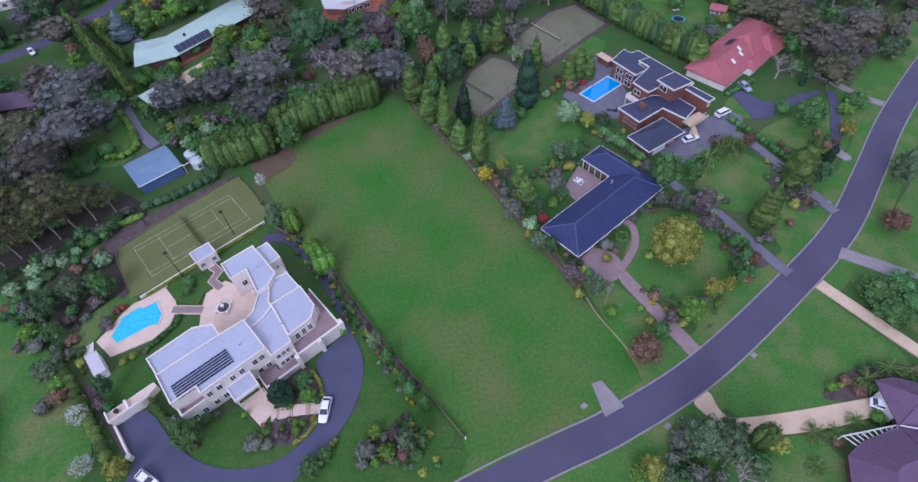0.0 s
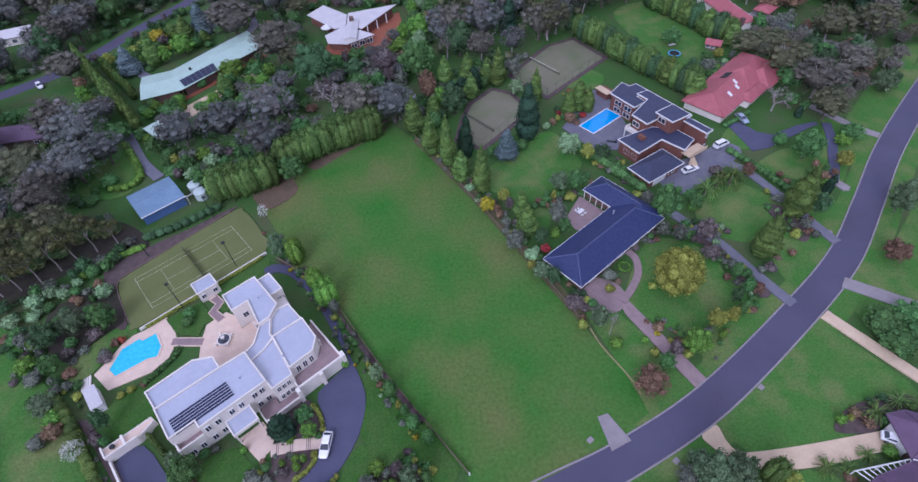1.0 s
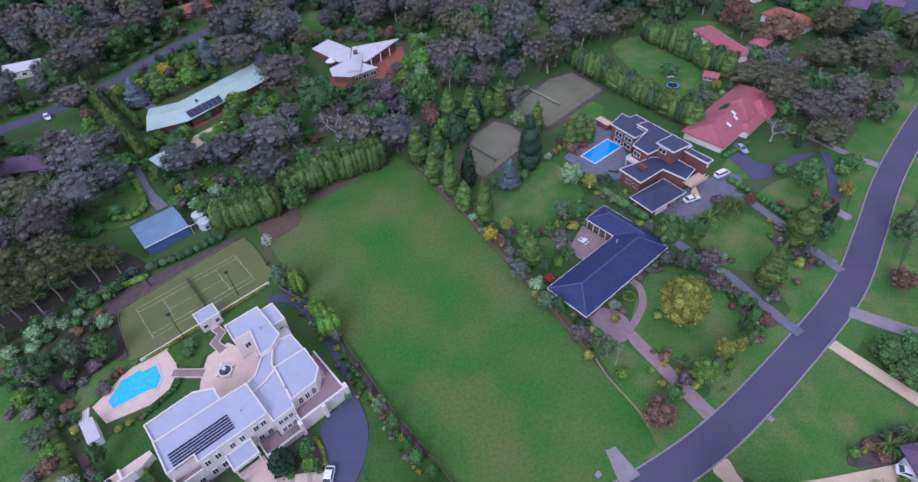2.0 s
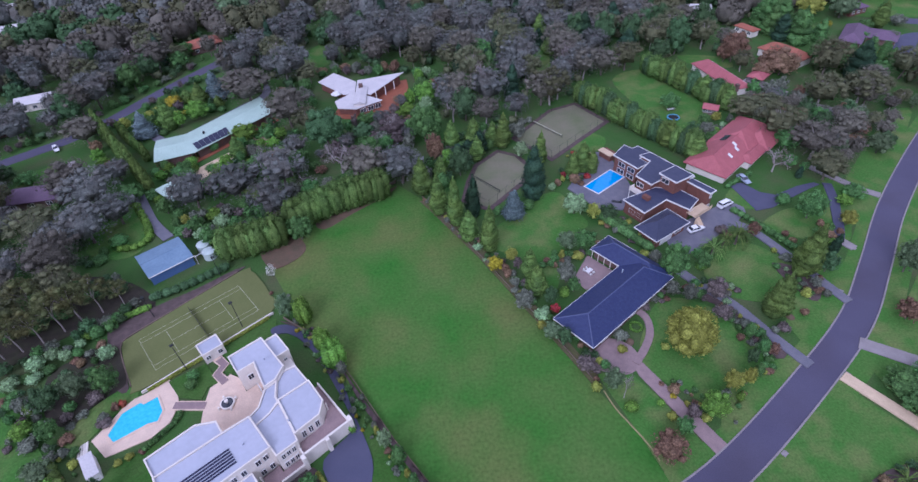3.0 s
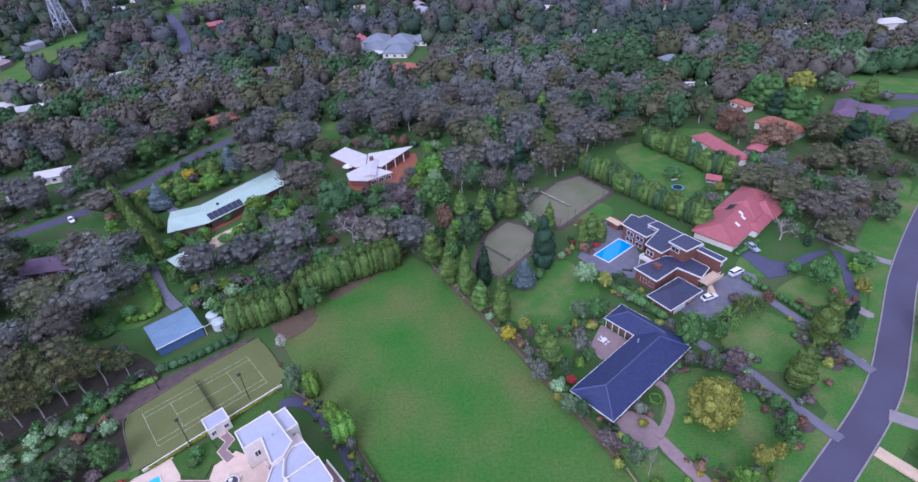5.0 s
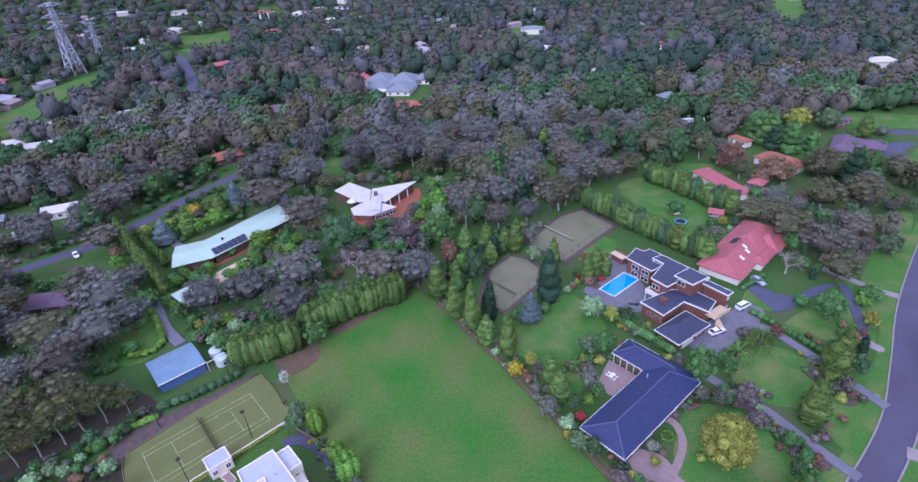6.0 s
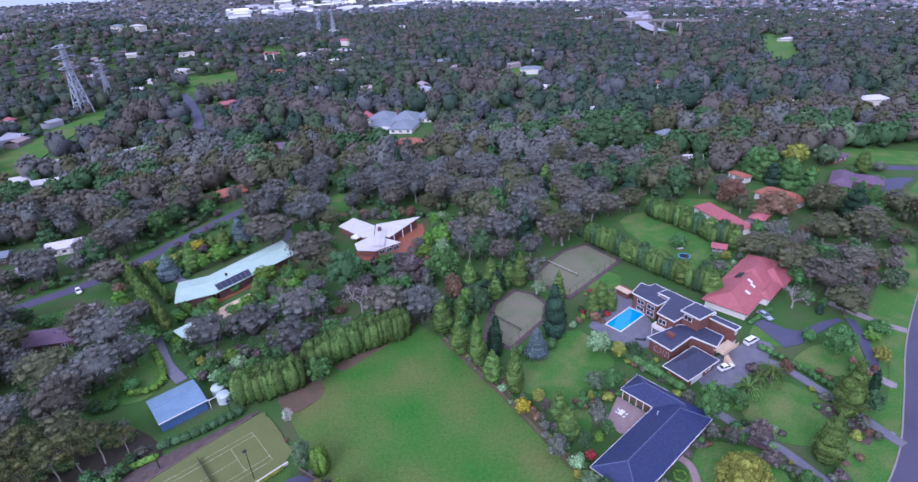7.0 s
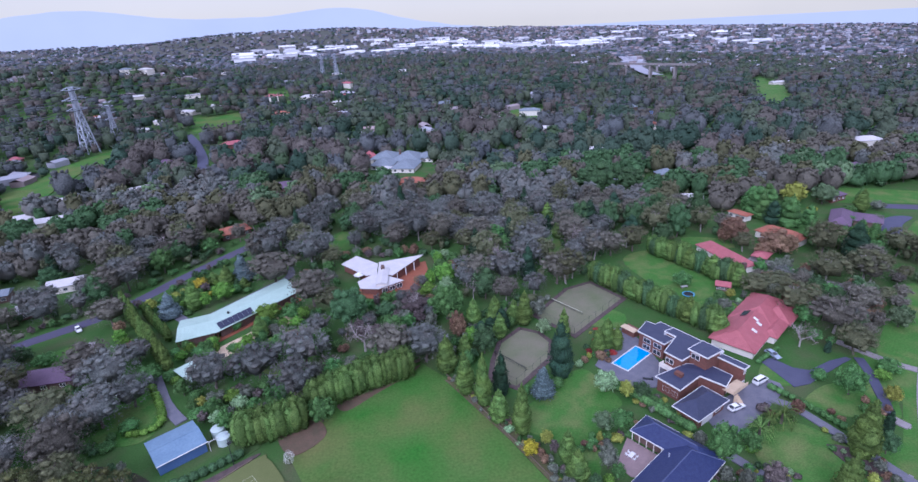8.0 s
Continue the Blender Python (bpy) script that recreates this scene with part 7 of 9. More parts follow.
ALIAS = {"redbrown": "rust", "brownshrub": "rust", "greyshrub": "grey", "euc": "gum"}
placed = []


def plant(kind, x, y, h, r, turn=None, group=""):
    kind = ALIAS.get(kind, kind)
    name, label, category, h0, r0, trunk, top = SPECIES[kind][int(rng.integers(len(SPECIES[kind])))]
    t = thing(name, x, y, 0, math.degrees(rng.uniform(0, 6.28)) if turn is None else turn, label, category, group)
    t.scale = (r / r0, r / r0 * rng.uniform(0.92, 1.08), h / h0)
    for me in (trunk, top):
        ob = new(me.name.split(".")[0], me)
        ob.parent = t
        if me is top and kind == "bare":
            tagged(ob, "haze of fine bare twigs", "", "", "stuff")
    placed.append((x, y, r))
    return t


def hedge(name, pts, w, h, label, material=None, size=0.18, density=26):
    """A clipped hedge: a leafy band along a line."""
    line = [Vector(p) for p in smooth(pts, 5)]
    ox, oy = pts[0]
    bl, left, gap = [], 0.0, w * 0.42
    g = np.random.default_rng(len(label))
    for a, b in zip(line, line[1:]):
        length = (b - a).length
        while left < length:
            q = a.lerp(b, left / length)
            k = g.uniform(0.92, 1.1)
            bl.append((q.x - ox, q.y - oy, h * 0.5, w * 0.55 * k, w * 0.55 * k, h * 0.52 * k))
            left += gap
        left -= length
    t = thing(name, ox, oy, 0, 0, label, "hedge")
    new("foliage", crown("foliage", bl, int(len(bl) * density * 1.6), size, material or L_CYP, seed=len(bl), core=0.88)).parent = t
    return t


# named trees and shrubs of the gardens
plant("screen", -60.0, 104.4, 9.8, 4.2, group="tall cypress hedge")
plant("screen", -56.2, 105.3, 9.8, 4.2, group="tall cypress hedge")
plant("screen", -52.3, 106.2, 9.8, 4.2, group="tall cypress hedge")
plant("screen", -48.8, 108.1, 9.8, 4.2, group="tall cypress hedge")
plant("screen", -41.4, 116.9, 9.8, 4.2, group="tall cypress hedge")
plant("screen", -44.9, 114.3, 9.8, 4.2, group="tall cypress hedge")
plant("screen", -37.7, 119.0, 9.8, 4.2, group="tall cypress hedge")
plant("screen", -34.0, 121.2, 9.8, 4.2, group="tall cypress hedge")
plant("screen", -30.1, 122.8, 9.8, 4.2, group="tall cypress hedge")
plant("screen", -26.2, 124.5, 9.8, 4.2, group="tall cypress hedge")
plant("screen", -22.6, 126.3, 9.8, 4.2, group="tall cypress hedge")
for x, y in ((-58.1, 104.9), (-54.2, 105.8), (-50.5, 107.2), (-43.1, 115.6), (-39.5, 118.0), (-35.8, 120.1), (-32.0, 122.0), (-28.1, 123.7), (-24.4, 125.4)):
    plant("screen", x, y, 9.4, 3.7, group="tall cypress hedge")
plant("broad", -42.7, 109.6, 8.0, 4.2)
plant("gum", -106.0, 243.0, 10.0, 4.5)
plant("broad", -117.0, 245.0, 7.0, 3.6)
plant("brownshrub", 32.8, 43.4, 5.0, 3.6)
plant("bare", -29.2, 141.4, 8.0, 6.0)
plant("bare", 60.0, 203.0, 9.0, 4.0)
plant("bare", 28.6, 215.0, 6.0, 5.0)
plant("blossom", -66.1, 29.8, 3.0, 2.2)
plant("broad", 81.2, 52.5, 4.2, 4.4)
plant("broad", 86.7, 53.3, 4.2, 4.4)
plant("broad", 86.7, 49.4, 4.2, 4.4)
plant("broad", 81.4, 47.9, 4.2, 4.4)
plant("ball", -58.0, 65.0, 2.0, 1.3)
plant("ball", -58.3, 67.2, 2.0, 1.3)
plant("greenfir", 146.0, 241.1, 12.0, 5.0)
plant("greenfir", 155.7, 243.8, 12.0, 5.0)
plant("greenfir", 157.9, 215.0, 10.0, 4.0)
plant("greenfir", 195.8, 233.0, 10.0, 3.5)
plant("greenfir", 153.3, 189.2, 10.0, 4.0)
plant("greenfir", 183.9, 273.9, 10.0, 4.0)
plant("darkfir", 154.4, 181.5, 12.0, 4.0)
plant("darkfir", 41.0, 228.4, 9.0, 3.0)
plant("golden", 173.8, 249.7, 9.0, 5.0)
plant("lime", 44.7, 221.1, 7.0, 3.0)
plant("broad", 186.8, 243.2, 8.0, 5.0)
plant("broad", 144.2, 189.5, 6.0, 5.0)
plant("broad", 184.2, 272.0, 11.0, 6.0)
plant("broad", 153.4, 193.5, 5.0, 3.5)
plant("broad", 162.1, 181.3, 6.0, 4.0)
plant("broad", 175.3, 212.0, 4.0, 3.0)
plant("redbrown", 111.1, 201.1, 8.0, 3.6)
plant("gum_brown", 113.6, 191.6, 9.0, 4.6)
plant("gum_brown", 140.6, 158.0, 10.0, 5.2)
plant("gum_brown", 122.9, 139.7, 10.0, 5.0)
plant("gum_brown", 148.3, 163.2, 9.0, 4.6)
plant("greenfir", 142.3, 226.3, 13.0, 5.0)
plant("greenfir", 162.3, 191.4, 11.0, 4.4)
plant("yellow", 169.5, 193.7, 4.0, 3.0)
plant("grey", 199.1, 226.2, 5.0, 4.0)
plant("greenfir", 142.1, 230.3, 15.6, 7.1)
plant("golden", 167.9, 242.0, 11.8, 6.8)
plant("greenfir", 147.8, 213.8, 15.0, 5.3)
plant("sage", 181.4, 239.1, 11.1, 6.7)
plant("cypress", 189.7, 225.1, 11.3, 3.9)
plant("darkfir", 151.1, 179.5, 15.7, 5.1)
plant("broad", 144.8, 191.2, 10.7, 6.1)
plant("rust", 126.5, 186.7, 9.1, 6.7)
plant("rust", 113.9, 200.3, 12.7, 6.3)
plant("broad", 150.8, 187.4, 7.4, 4.1)
plant("gum_olive", 126.4, 160.4, 12.5, 7.6)
plant("cypress", 43.2, 239.1, 10.7, 3.5)
plant("cypress", 44.5, 220.5, 8.8, 3.8)
plant("deep", 79.5, 277.9, 20.3, 11.4)
plant("deep", 97.6, 279.1, 15.6, 9.9)
plant("deep", 109.1, 271.0, 12.3, 7.1)
plant("grey", 186.0, 210.7, 4.4, 3.2)
plant("yellow", 169.0, 229.0, 3.4, 2.8)
plant("broad", 182.2, 223.1, 5.0, 4.2)
plant("gum_brown", 140.0, 160.5, 12.5, 7.6)
plant("greenfir", 151.2, 233.9, 12.6, 5.2)
plant("broad", 172.6, 184.6, 3.9, 3.1)
hedge("clipped_hedge", ((-78.8, 49.4), (-73.3, 43.8), (-68.1, 37.6), (-62.5, 30.8)), 2.3, 2.2, "long clipped green hedge beside the mansion's grounds")
hedge("clipped_hedge", ((36.5, 111.5), (41, 104), (46.6, 95.6)), 2.6, 2.4, "dense green hedge below the brick house", L_BROAD)
hedge("clipped_hedge", ((-94.8, 129.5), (-87.8, 119.5), (-85.2, 113.6), (-87.8, 110.2), (-92.5, 110.1)), 2.2, 1.6, "bright green curved hedge edging a lawn", L_LIME)
hedge("clipped_hedge", world_of(M, ((-19.4, 68.4), (-18.8, 64), (-18, 58.4))), 0.8, 1.6, "narrow clipped hedge beside the service yard")
hedge("clipped_hedge", world_of(M, ((-16, 79.6), (-12.6, 80.4), (-9.6, 81.2), (-8.2, 82.6))), 1.0, 1.0, "low clipped hedge along the pool terrace", L_BROAD)
hedge("clipped_hedge", world_of(M, ((-11, 92.2), (-2, 92.3), (16, 92.6))), 0.5, 0.9, "row of small yellow-green plants along the wall", L_GOLD)
hedge("clipped_hedge", world_of(M, ((4.2, 47.8), (5.2, 50.3), (5.3, 53.2))), 0.7, 0.7, "low golden border along the driveway loop", L_GOLD)
hedge("clipped_hedge", world_of(M, ((-4.0, 43.8), (-1.9, 43.6), (0.6, 44.4))), 0.7, 0.7, "low golden border at the driveway", L_GOLD)
hedge("loose_hedge", world_of(M, ((-1.3, 117.8), (4.6, 116.4), (10, 115.8), (17.2, 115.4))), 2.4, 2.0, "loose green hedge on the bank behind the tennis court", L_DEEP)
hedge("clipped_hedge", world_of(M, ((-11.1, 116.8), (-7.4, 116.5), (-3.5, 115.8))), 2.0, 1.3, "bright green low hedge behind the tennis court", L_LIME)
hedge("clipped_hedge", ((73.5, 108), (78, 100), (81.5, 92)), 1.8, 1.6, "informal hedge beside a long driveway", L_BROAD)
hedge("ring_hedge", [(35.9 + 1.25 * math.cos(k * 0.698), 71.8 + 1.25 * math.sin(k * 0.698)) for k in range(10)], 0.5, 0.6, "low clipped ring of green round a small pond", L_LIME, 0.1, 20)
hedge("clipped_hedge", world_of(R, ((136, 39.4), (146, 37.6))), 1.4, 1.3, "low green hedge before the red roofed house", L_BROAD)
plant("cypress", -10.2, 126.3, 12.3, 3.1)
plant("cypress", -5.6, 116.3, 13.2, 2.5)
plant("cypress", -1.3, 110.8, 15.7, 2.4)
plant("darkfir", 3.8, 114.8, 13.6, 2.8)
plant("cypress", 2.0, 104.7, 9.2, 2.7)
plant("cypress", 6.8, 99.6, 14.4, 2.4)
plant("bluespruce", 14.7, 112.6, 9.3, 3.2)
plant("darkfir", 21.2, 120.9, 18.0, 3.8)
plant("cypress", 25.9, 136.6, 11.9, 2.3)
plant("cypress", 16.0, 148.7, 12.2, 2.8)
plant("cypress", 6.7, 150.7, 10.2, 2.7)
plant("cypress", 7.2, 142.2, 8.6, 2.4)
plant("cypress", -0.4, 149.9, 10.2, 2.9)
plant("broad", -8.2, 155.1, 14.3, 5.8)
plant("deep", 1.4, 134.1, 10.4, 4.3)
plant("gum_grey", -16.0, 136.4, 9.4, 5.7)
plant("rust", -5.6, 142.9, 8.4, 2.8)
plant("bare", -20.2, 160.2, 9.8, 4.6)
plant("pale", 21.1, 142.5, 5.4, 2.8)
plant("greyball", 20.7, 158.0, 4.0, 1.8)
plant("greyball", 24.3, 162.7, 2.5, 1.8)
plant("greyball", 26.8, 163.8, 2.2, 1.4)
plant("pale", 31.2, 112.1, 6.9, 3.6)
plant("cypress", 38.0, 132.3, 9.9, 3.0)
plant("cypress", 34.5, 129.5, 8.7, 2.3)
plant("cypress", 40.6, 130.8, 8.4, 2.0)
plant("rustball", 34.7, 126.8, 3.2, 1.9)
plant("redball", 38.7, 128.3, 1.6, 1.3)
plant("golden", 35.7, 109.3, 5.5, 2.1)
plant("deep", 39.6, 108.9, 4.6, 2.9)
plant("paleball", 27.3, 123.6, 3.3, 1.2)
plant("rustball", 29.6, 125.7, 2.6, 1.2)
plant("ball", 10.4, 113.8, 3.0, 1.1)
plant("ball", 19.2, 115.6, 3.2, 1.7)
plant("yellow", 7.4, 92.2, 5.0, 2.1)
plant("golden", 11.8, 95.3, 4.5, 1.7)
plant("purple", 13.0, 92.3, 4.3, 1.3)
plant("rustball", 10.2, 90.0, 2.9, 1.1)
plant("cypress", 15.4, 89.8, 8.8, 2.2)
plant("cypress", 16.0, 83.7, 9.2, 2.6)
plant("grey", 12.7, 79.6, 5.9, 2.5)
plant("greyball", 11.7, 87.4, 2.0, 1.4)
plant("paleball", 16.1, 76.5, 3.1, 1.8)
plant("redshrub", 19.4, 77.7, 2.6, 1.4)
plant("deep", 18.8, 80.4, 5.7, 1.8)
plant("sage", 26.2, 98.7, 5.3, 2.9)
plant("broad", 30.0, 98.1, 6.2, 2.6)
plant("goldball", 24.3, 95.0, 3.2, 0.9)
plant("goldball", 28.3, 94.7, 2.2, 1.6)
plant("grey", 23.6, 86.7, 6.7, 2.4)
plant("broad", 24.8, 83.5, 4.7, 1.8)
plant("limeball", 22.3, 82.4, 2.6, 1.3)
plant("sage", 17.5, 70.9, 4.2, 2.4)
plant("deep", 19.6, 68.7, 5.7, 1.9)
plant("goldball", 15.7, 73.5, 3.0, 1.3)
plant("broad", 48.7, 85.7, 11.0, 3.7)
plant("grey", 46.0, 90.6, 4.8, 1.8)
plant("goldball", 44.9, 94.0, 1.5, 1.3)
plant("grey", 46.8, 80.7, 4.0, 2.1)
plant("grey", 49.9, 78.5, 5.2, 2.1)
plant("limeball", 57.4, 87.9, 3.1, 1.2)
plant("broad", 56.7, 91.2, 3.8, 1.6)
plant("purple", 55.8, 78.1, 6.7, 2.5)
plant("golddome", 44.6, 65.6, 10.2, 5.3)
plant("greyball", 31.8, 69.3, 3.0, 1.7)
plant("goldball", 31.1, 65.9, 2.2, 1.2)
plant("goldball", 40.1, 65.8, 1.9, 1.0)
plant("sage", 26.7, 57.4, 6.7, 2.4)
plant("bare", 28.4, 55.1, 9.2, 1.5)
plant("limeball", 29.1, 52.8, 1.7, 1.4)
plant("goldball", 23.5, 57.3, 3.2, 1.1)
plant("purple", 22.8, 62.5, 3.2, 2.3)
plant("rustball", 38.3, 55.8, 1.6, 1.3)
plant("flower", 37.8, 54.5, 0.9, 0.7)
plant("limeball", 35.0, 53.2, 0.9, 0.8)
plant("goldball", 35.9, 50.2, 2.2, 1.0)
plant("broad", 37.1, 47.4, 4.2, 2.0)
plant("purpleball", 40.1, 50.5, 3.4, 1.4)
plant("goldball", 41.9, 49.3, 2.2, 1.0)
plant("lime", 43.8, 50.5, 6.4, 2.9)
plant("golden", 49.4, 55.4, 5.7, 2.1)
plant("golden", 52.8, 56.1, 5.3, 1.4)
plant("limeball", 49.9, 52.8, 2.6, 0.8)
plant("greyball", 47.4, 53.7, 3.2, 1.0)
plant("ball", 55.7, 57.8, 3.8, 1.0)
plant("deep", 55.6, 60.7, 5.1, 1.4)
plant("ball", 59.4, 63.3, 3.8, 1.3)
plant("rustball", 56.3, 66.6, 2.4, 0.9)
plant("ball", 58.5, 67.3, 4.2, 1.3)
plant("greyball", 58.9, 70.1, 2.3, 1.1)
plant("rust", 61.0, 62.4, 3.7, 1.3)
plant("purpleball", 66.5, 68.5, 2.0, 1.6)
plant("greyball", 64.4, 67.9, 2.2, 0.9)
plant("cypress", 66.2, 72.6, 13.0, 3.1)
plant("cypress", 78.8, 84.0, 15.0, 3.4)
plant("rustball", 73.1, 72.2, 1.7, 1.1)
plant("purple", 55.0, 72.9, 3.5, 2.4)
plant("palm", 68.4, 95.6, 7.0, 3.2)
plant("palm", 61.2, 92.4, 5.3, 3.4)
plant("palm", 65.0, 94.9, 5.8, 2.6)
plant("purpleball", 66.5, 99.9, 3.6, 1.6)
plant("rust", 73.8, 98.1, 4.8, 1.9)
plant("broad", 56.5, 87.7, 6.0, 2.2)
plant("limeball", 56.2, 87.8, 2.3, 1.1)
plant("ball", 87.9, 110.3, 3.1, 2.0)
plant("broad", 91.0, 103.5, 8.7, 4.2)
plant("goldball", 76.3, 91.8, 1.8, 0.8)
plant("greyball", 77.5, 88.9, 2.1, 1.5)
plant("rustball", 82.5, 94.7, 2.0, 1.1)
plant("rustball", 82.0, 97.4, 2.1, 1.0)
plant("deep", 84.5, 84.0, 6.5, 2.6)
plant("darkfir", 90.3, 90.4, 6.4, 1.4)
plant("golden", 98.9, 99.5, 5.0, 2.4)
plant("lime", 103.5, 108.0, 2.9, 2.4)
plant("broad", 107.4, 110.7, 4.1, 3.4)
plant("rustball", 92.4, 99.9, 3.0, 1.0)
plant("grey", 79.7, 79.8, 3.0, 1.5)
plant("goldball", 76.0, 77.1, 2.9, 1.2)
plant("greyball", 80.5, 76.6, 2.7, 1.0)
plant("sage", 102.0, 82.2, 10.5, 3.6)
plant("rust", 93.2, 68.8, 5.7, 3.0)
plant("pale", -93.2, 72.5, 3.6, 2.3)
plant("pale", -90.7, 74.9, 3.3, 1.8)
plant("pale", -87.9, 74.5, 3.0, 1.5)
plant("paleball", -92.3, 69.4, 2.3, 1.8)
plant("pale", -86.4, 77.7, 2.3, 1.4)
plant("limeball", -85.7, 79.9, 2.0, 1.0)
plant("pale", -78.7, 74.1, 3.8, 2.1)
plant("broad", -74.7, 65.9, 7.5, 3.0)
plant("gum_dark", -102.5, 75.8, 11, 4.6, group="large old gums")
plant("gum_dark", -99.4, 77.5, 11.5, 5, group="large old gums")
plant("gum_dark", -95.9, 79.5, 11, 4.8, group="large old gums")
plant("gum_dark", -92.6, 82.5, 12, 5.2, group="large old gums")
plant("gum_dark", -90.3, 85.8, 11.5, 5, group="large old gums")
plant("gum_dark", -86.3, 87.7, 11.5, 4.8, group="large old gums")
plant("gum_dark", -82.2, 89.9, 8, 3.2, group="large old gums")
plant("gum_olive", -105.7, 85.1, 12, 5.4, group="large old gums")
plant("gum_dark", -101.2, 88.0, 12, 5.2, group="large old gums")
plant("gum_olive", -95.9, 91.6, 12, 5.2, group="large old gums")
plant("gum_dark", -108.3, 81.0, 12, 5.2, group="large old gums")
plant("sage", -81.1, 65.4, 6.7, 3.3)
plant("deep", -85.1, 62.2, 7.1, 3.2)
plant("grey", -90.1, 62.2, 4.4, 2.0)
plant("pale", -96.2, 67.8, 2.8, 2.3)
plant("limeball", -88.3, 61.3, 3.3, 1.1)
plant("purpleball", -76.8, 63.5, 2.9, 1.9)
plant("grey", -79.3, 66.7, 3.0, 1.7)
plant("rustball", -71.7, 61.0, 2.4, 0.9)
plant("redball", -70.6, 61.8, 2.0, 0.8)
plant("purpleball", -72.6, 57.8, 2.0, 1.6)
plant("greyball", -73.0, 58.7, 2.8, 1.2)
plant("blossom", -87.9, 62.1, 3.2, 2.4)
plant("greyball", -85.0, 54.2, 2.7, 2.3)
plant("sage", -79.8, 48.0, 3.8, 3.2)
plant("broad", -81.5, 55.8, 5.6, 2.4)
plant("lime", -87.8, 56.9, 2.9, 2.4)
plant("purpleball", -80.6, 59.5, 2.5, 1.3)
plant("rustball", -78.4, 54.9, 1.9, 1.5)
plant("greyball", -77.0, 51.8, 3.3, 1.0)
plant("goldball", -74.6, 49.5, 2.3, 1.0)
plant("ball", -75.8, 52.1, 1.4, 1.2)
plant("deep", -66.3, 43.3, 7.4, 1.6)
plant("purpleball", -67.1, 40.4, 4.0, 1.2)
plant("ball", -65.5, 40.1, 2.6, 0.9)
plant("goldball", -66.5, 49.4, 1.4, 0.9)
plant("goldball", -64.8, 50.5, 1.4, 0.9)
plant("rustball", -62.8, 51.4, 1.0, 0.8)
plant("limeball", -76.9, 45.2, 2.7, 1.9)
plant("greyball", -78.0, 41.0, 3.1, 1.8)
plant("rust", -75.4, 42.4, 3.6, 2.0)
plant("blossom", -69.9, 38.5, 4.1, 2.1)
plant("blossom", -47.8, 95.8, 4.3, 1.5)
plant("sage", -41.3, 82.3, 7.6, 2.5)
plant("dome_cypress", -37.3, 80.7, 7.1, 2.5)
plant("dome_cypress", -32.1, 72.8, 5.8, 2.0)
plant("dome_cypress", -28.8, 68.1, 7.7, 2.6)
plant("grey", -27.1, 65.5, 4.0, 1.3)
plant("goldball", -27.2, 63.6, 1.6, 0.8)
plant("grey", -39.2, 80.1, 1.5, 1.1)
plant("pale", -17.3, 48.7, 6.5, 1.5)
plant("ball", -14.8, 45.9, 5.0, 1.4)
plant("goldball", -13.3, 43.0, 3.2, 0.6)
plant("goldball", -19.2, 51.5, 3.2, 0.6)
plant("ball", -12.2, 41.7, 3.5, 0.9)
plant("ball", -10.5, 39.1, 4.8, 1.3)
plant("ball", -7.9, 36.4, 4.9, 1.1)
plant("limeball", -23.8, 52.4, 2.2, 0.8)
plant("ball", -25.5, 61.4, 1.4, 0.8)
plant("greyball", -24.4, 58.7, 1.8, 0.6)
plant("ball", -22.3, 57.1, 1.1, 0.8)
plant("ball", -21.1, 54.3, 1.4, 0.7)
plant("greyball", -15.6, 44.4, 0.9, 0.7)
plant("rustball", -17.0, 47.8, 1.5, 0.8)
plant("purpleball", -9.1, 40.2, 2.2, 0.7)
plant("greyball", -22.6, 59.2, 1.9, 0.7)
plant("greyball", -19.8, 53.0, 2.4, 0.7)
plant("gum_brown", -115.6, 136.5, 12.5, 7.6)
plant("gum_grey", -105.5, 129.9, 13.6, 8.2)
plant("gum_grey", -95.7, 121.7, 10.3, 6.2)
plant("gum_grey", -100.2, 114.1, 12.5, 7.6)
plant("gum_brown", -113.5, 114.5, 12.5, 7.6)
plant("gum_grey", -125.2, 120.0, 9.0, 5.5)
plant("gum_grey", -106.0, 110.6, 9.9, 6.0)
plant("gum_grey", -105.2, 144.2, 7.7, 4.7)
plant("deep", -103.7, 111.1, 5.7, 4.7)
plant("deep", -144.2, 149.0, 5.0, 4.1)
plant("broad", -135.0, 145.9, 4.7, 3.9)
plant("lime", -142.3, 142.3, 3.4, 2.5)
plant("broad", -97.4, 132.8, 5.7, 4.7)
plant("broad", -90.6, 133.3, 3.3, 2.8)
plant("broad", -84.1, 125.2, 5.6, 2.8)
plant("limeball", -88.3, 130.9, 2.5, 1.8)
plant("gum_grey", -75.9, 127.2, 11.4, 6.9)
plant("gum_grey", -80.5, 129.0, 7.5, 3.8)
plant("broad", -72.3, 116.0, 5.4, 2.7)
plant("broad", -66.9, 109.7, 6.0, 2.7)
plant("golden", -77.2, 119.7, 3.0, 2.1)
plant("broad", -78.8, 118.6, 3.5, 2.0)
plant("gum_brown", -75.6, 191.4, 14.5, 9.9)
plant("gum_brown", -56.7, 171.9, 14.5, 9.0)
plant("gum_olive", -49.4, 167.3, 9.6, 5.8)
plant("deep", -41.3, 155.5, 15.4, 7.0)
plant("gum_grey", -64.2, 129.5, 12.2, 7.4)
plant("gum_grey", -52.0, 134.5, 13.4, 8.1)
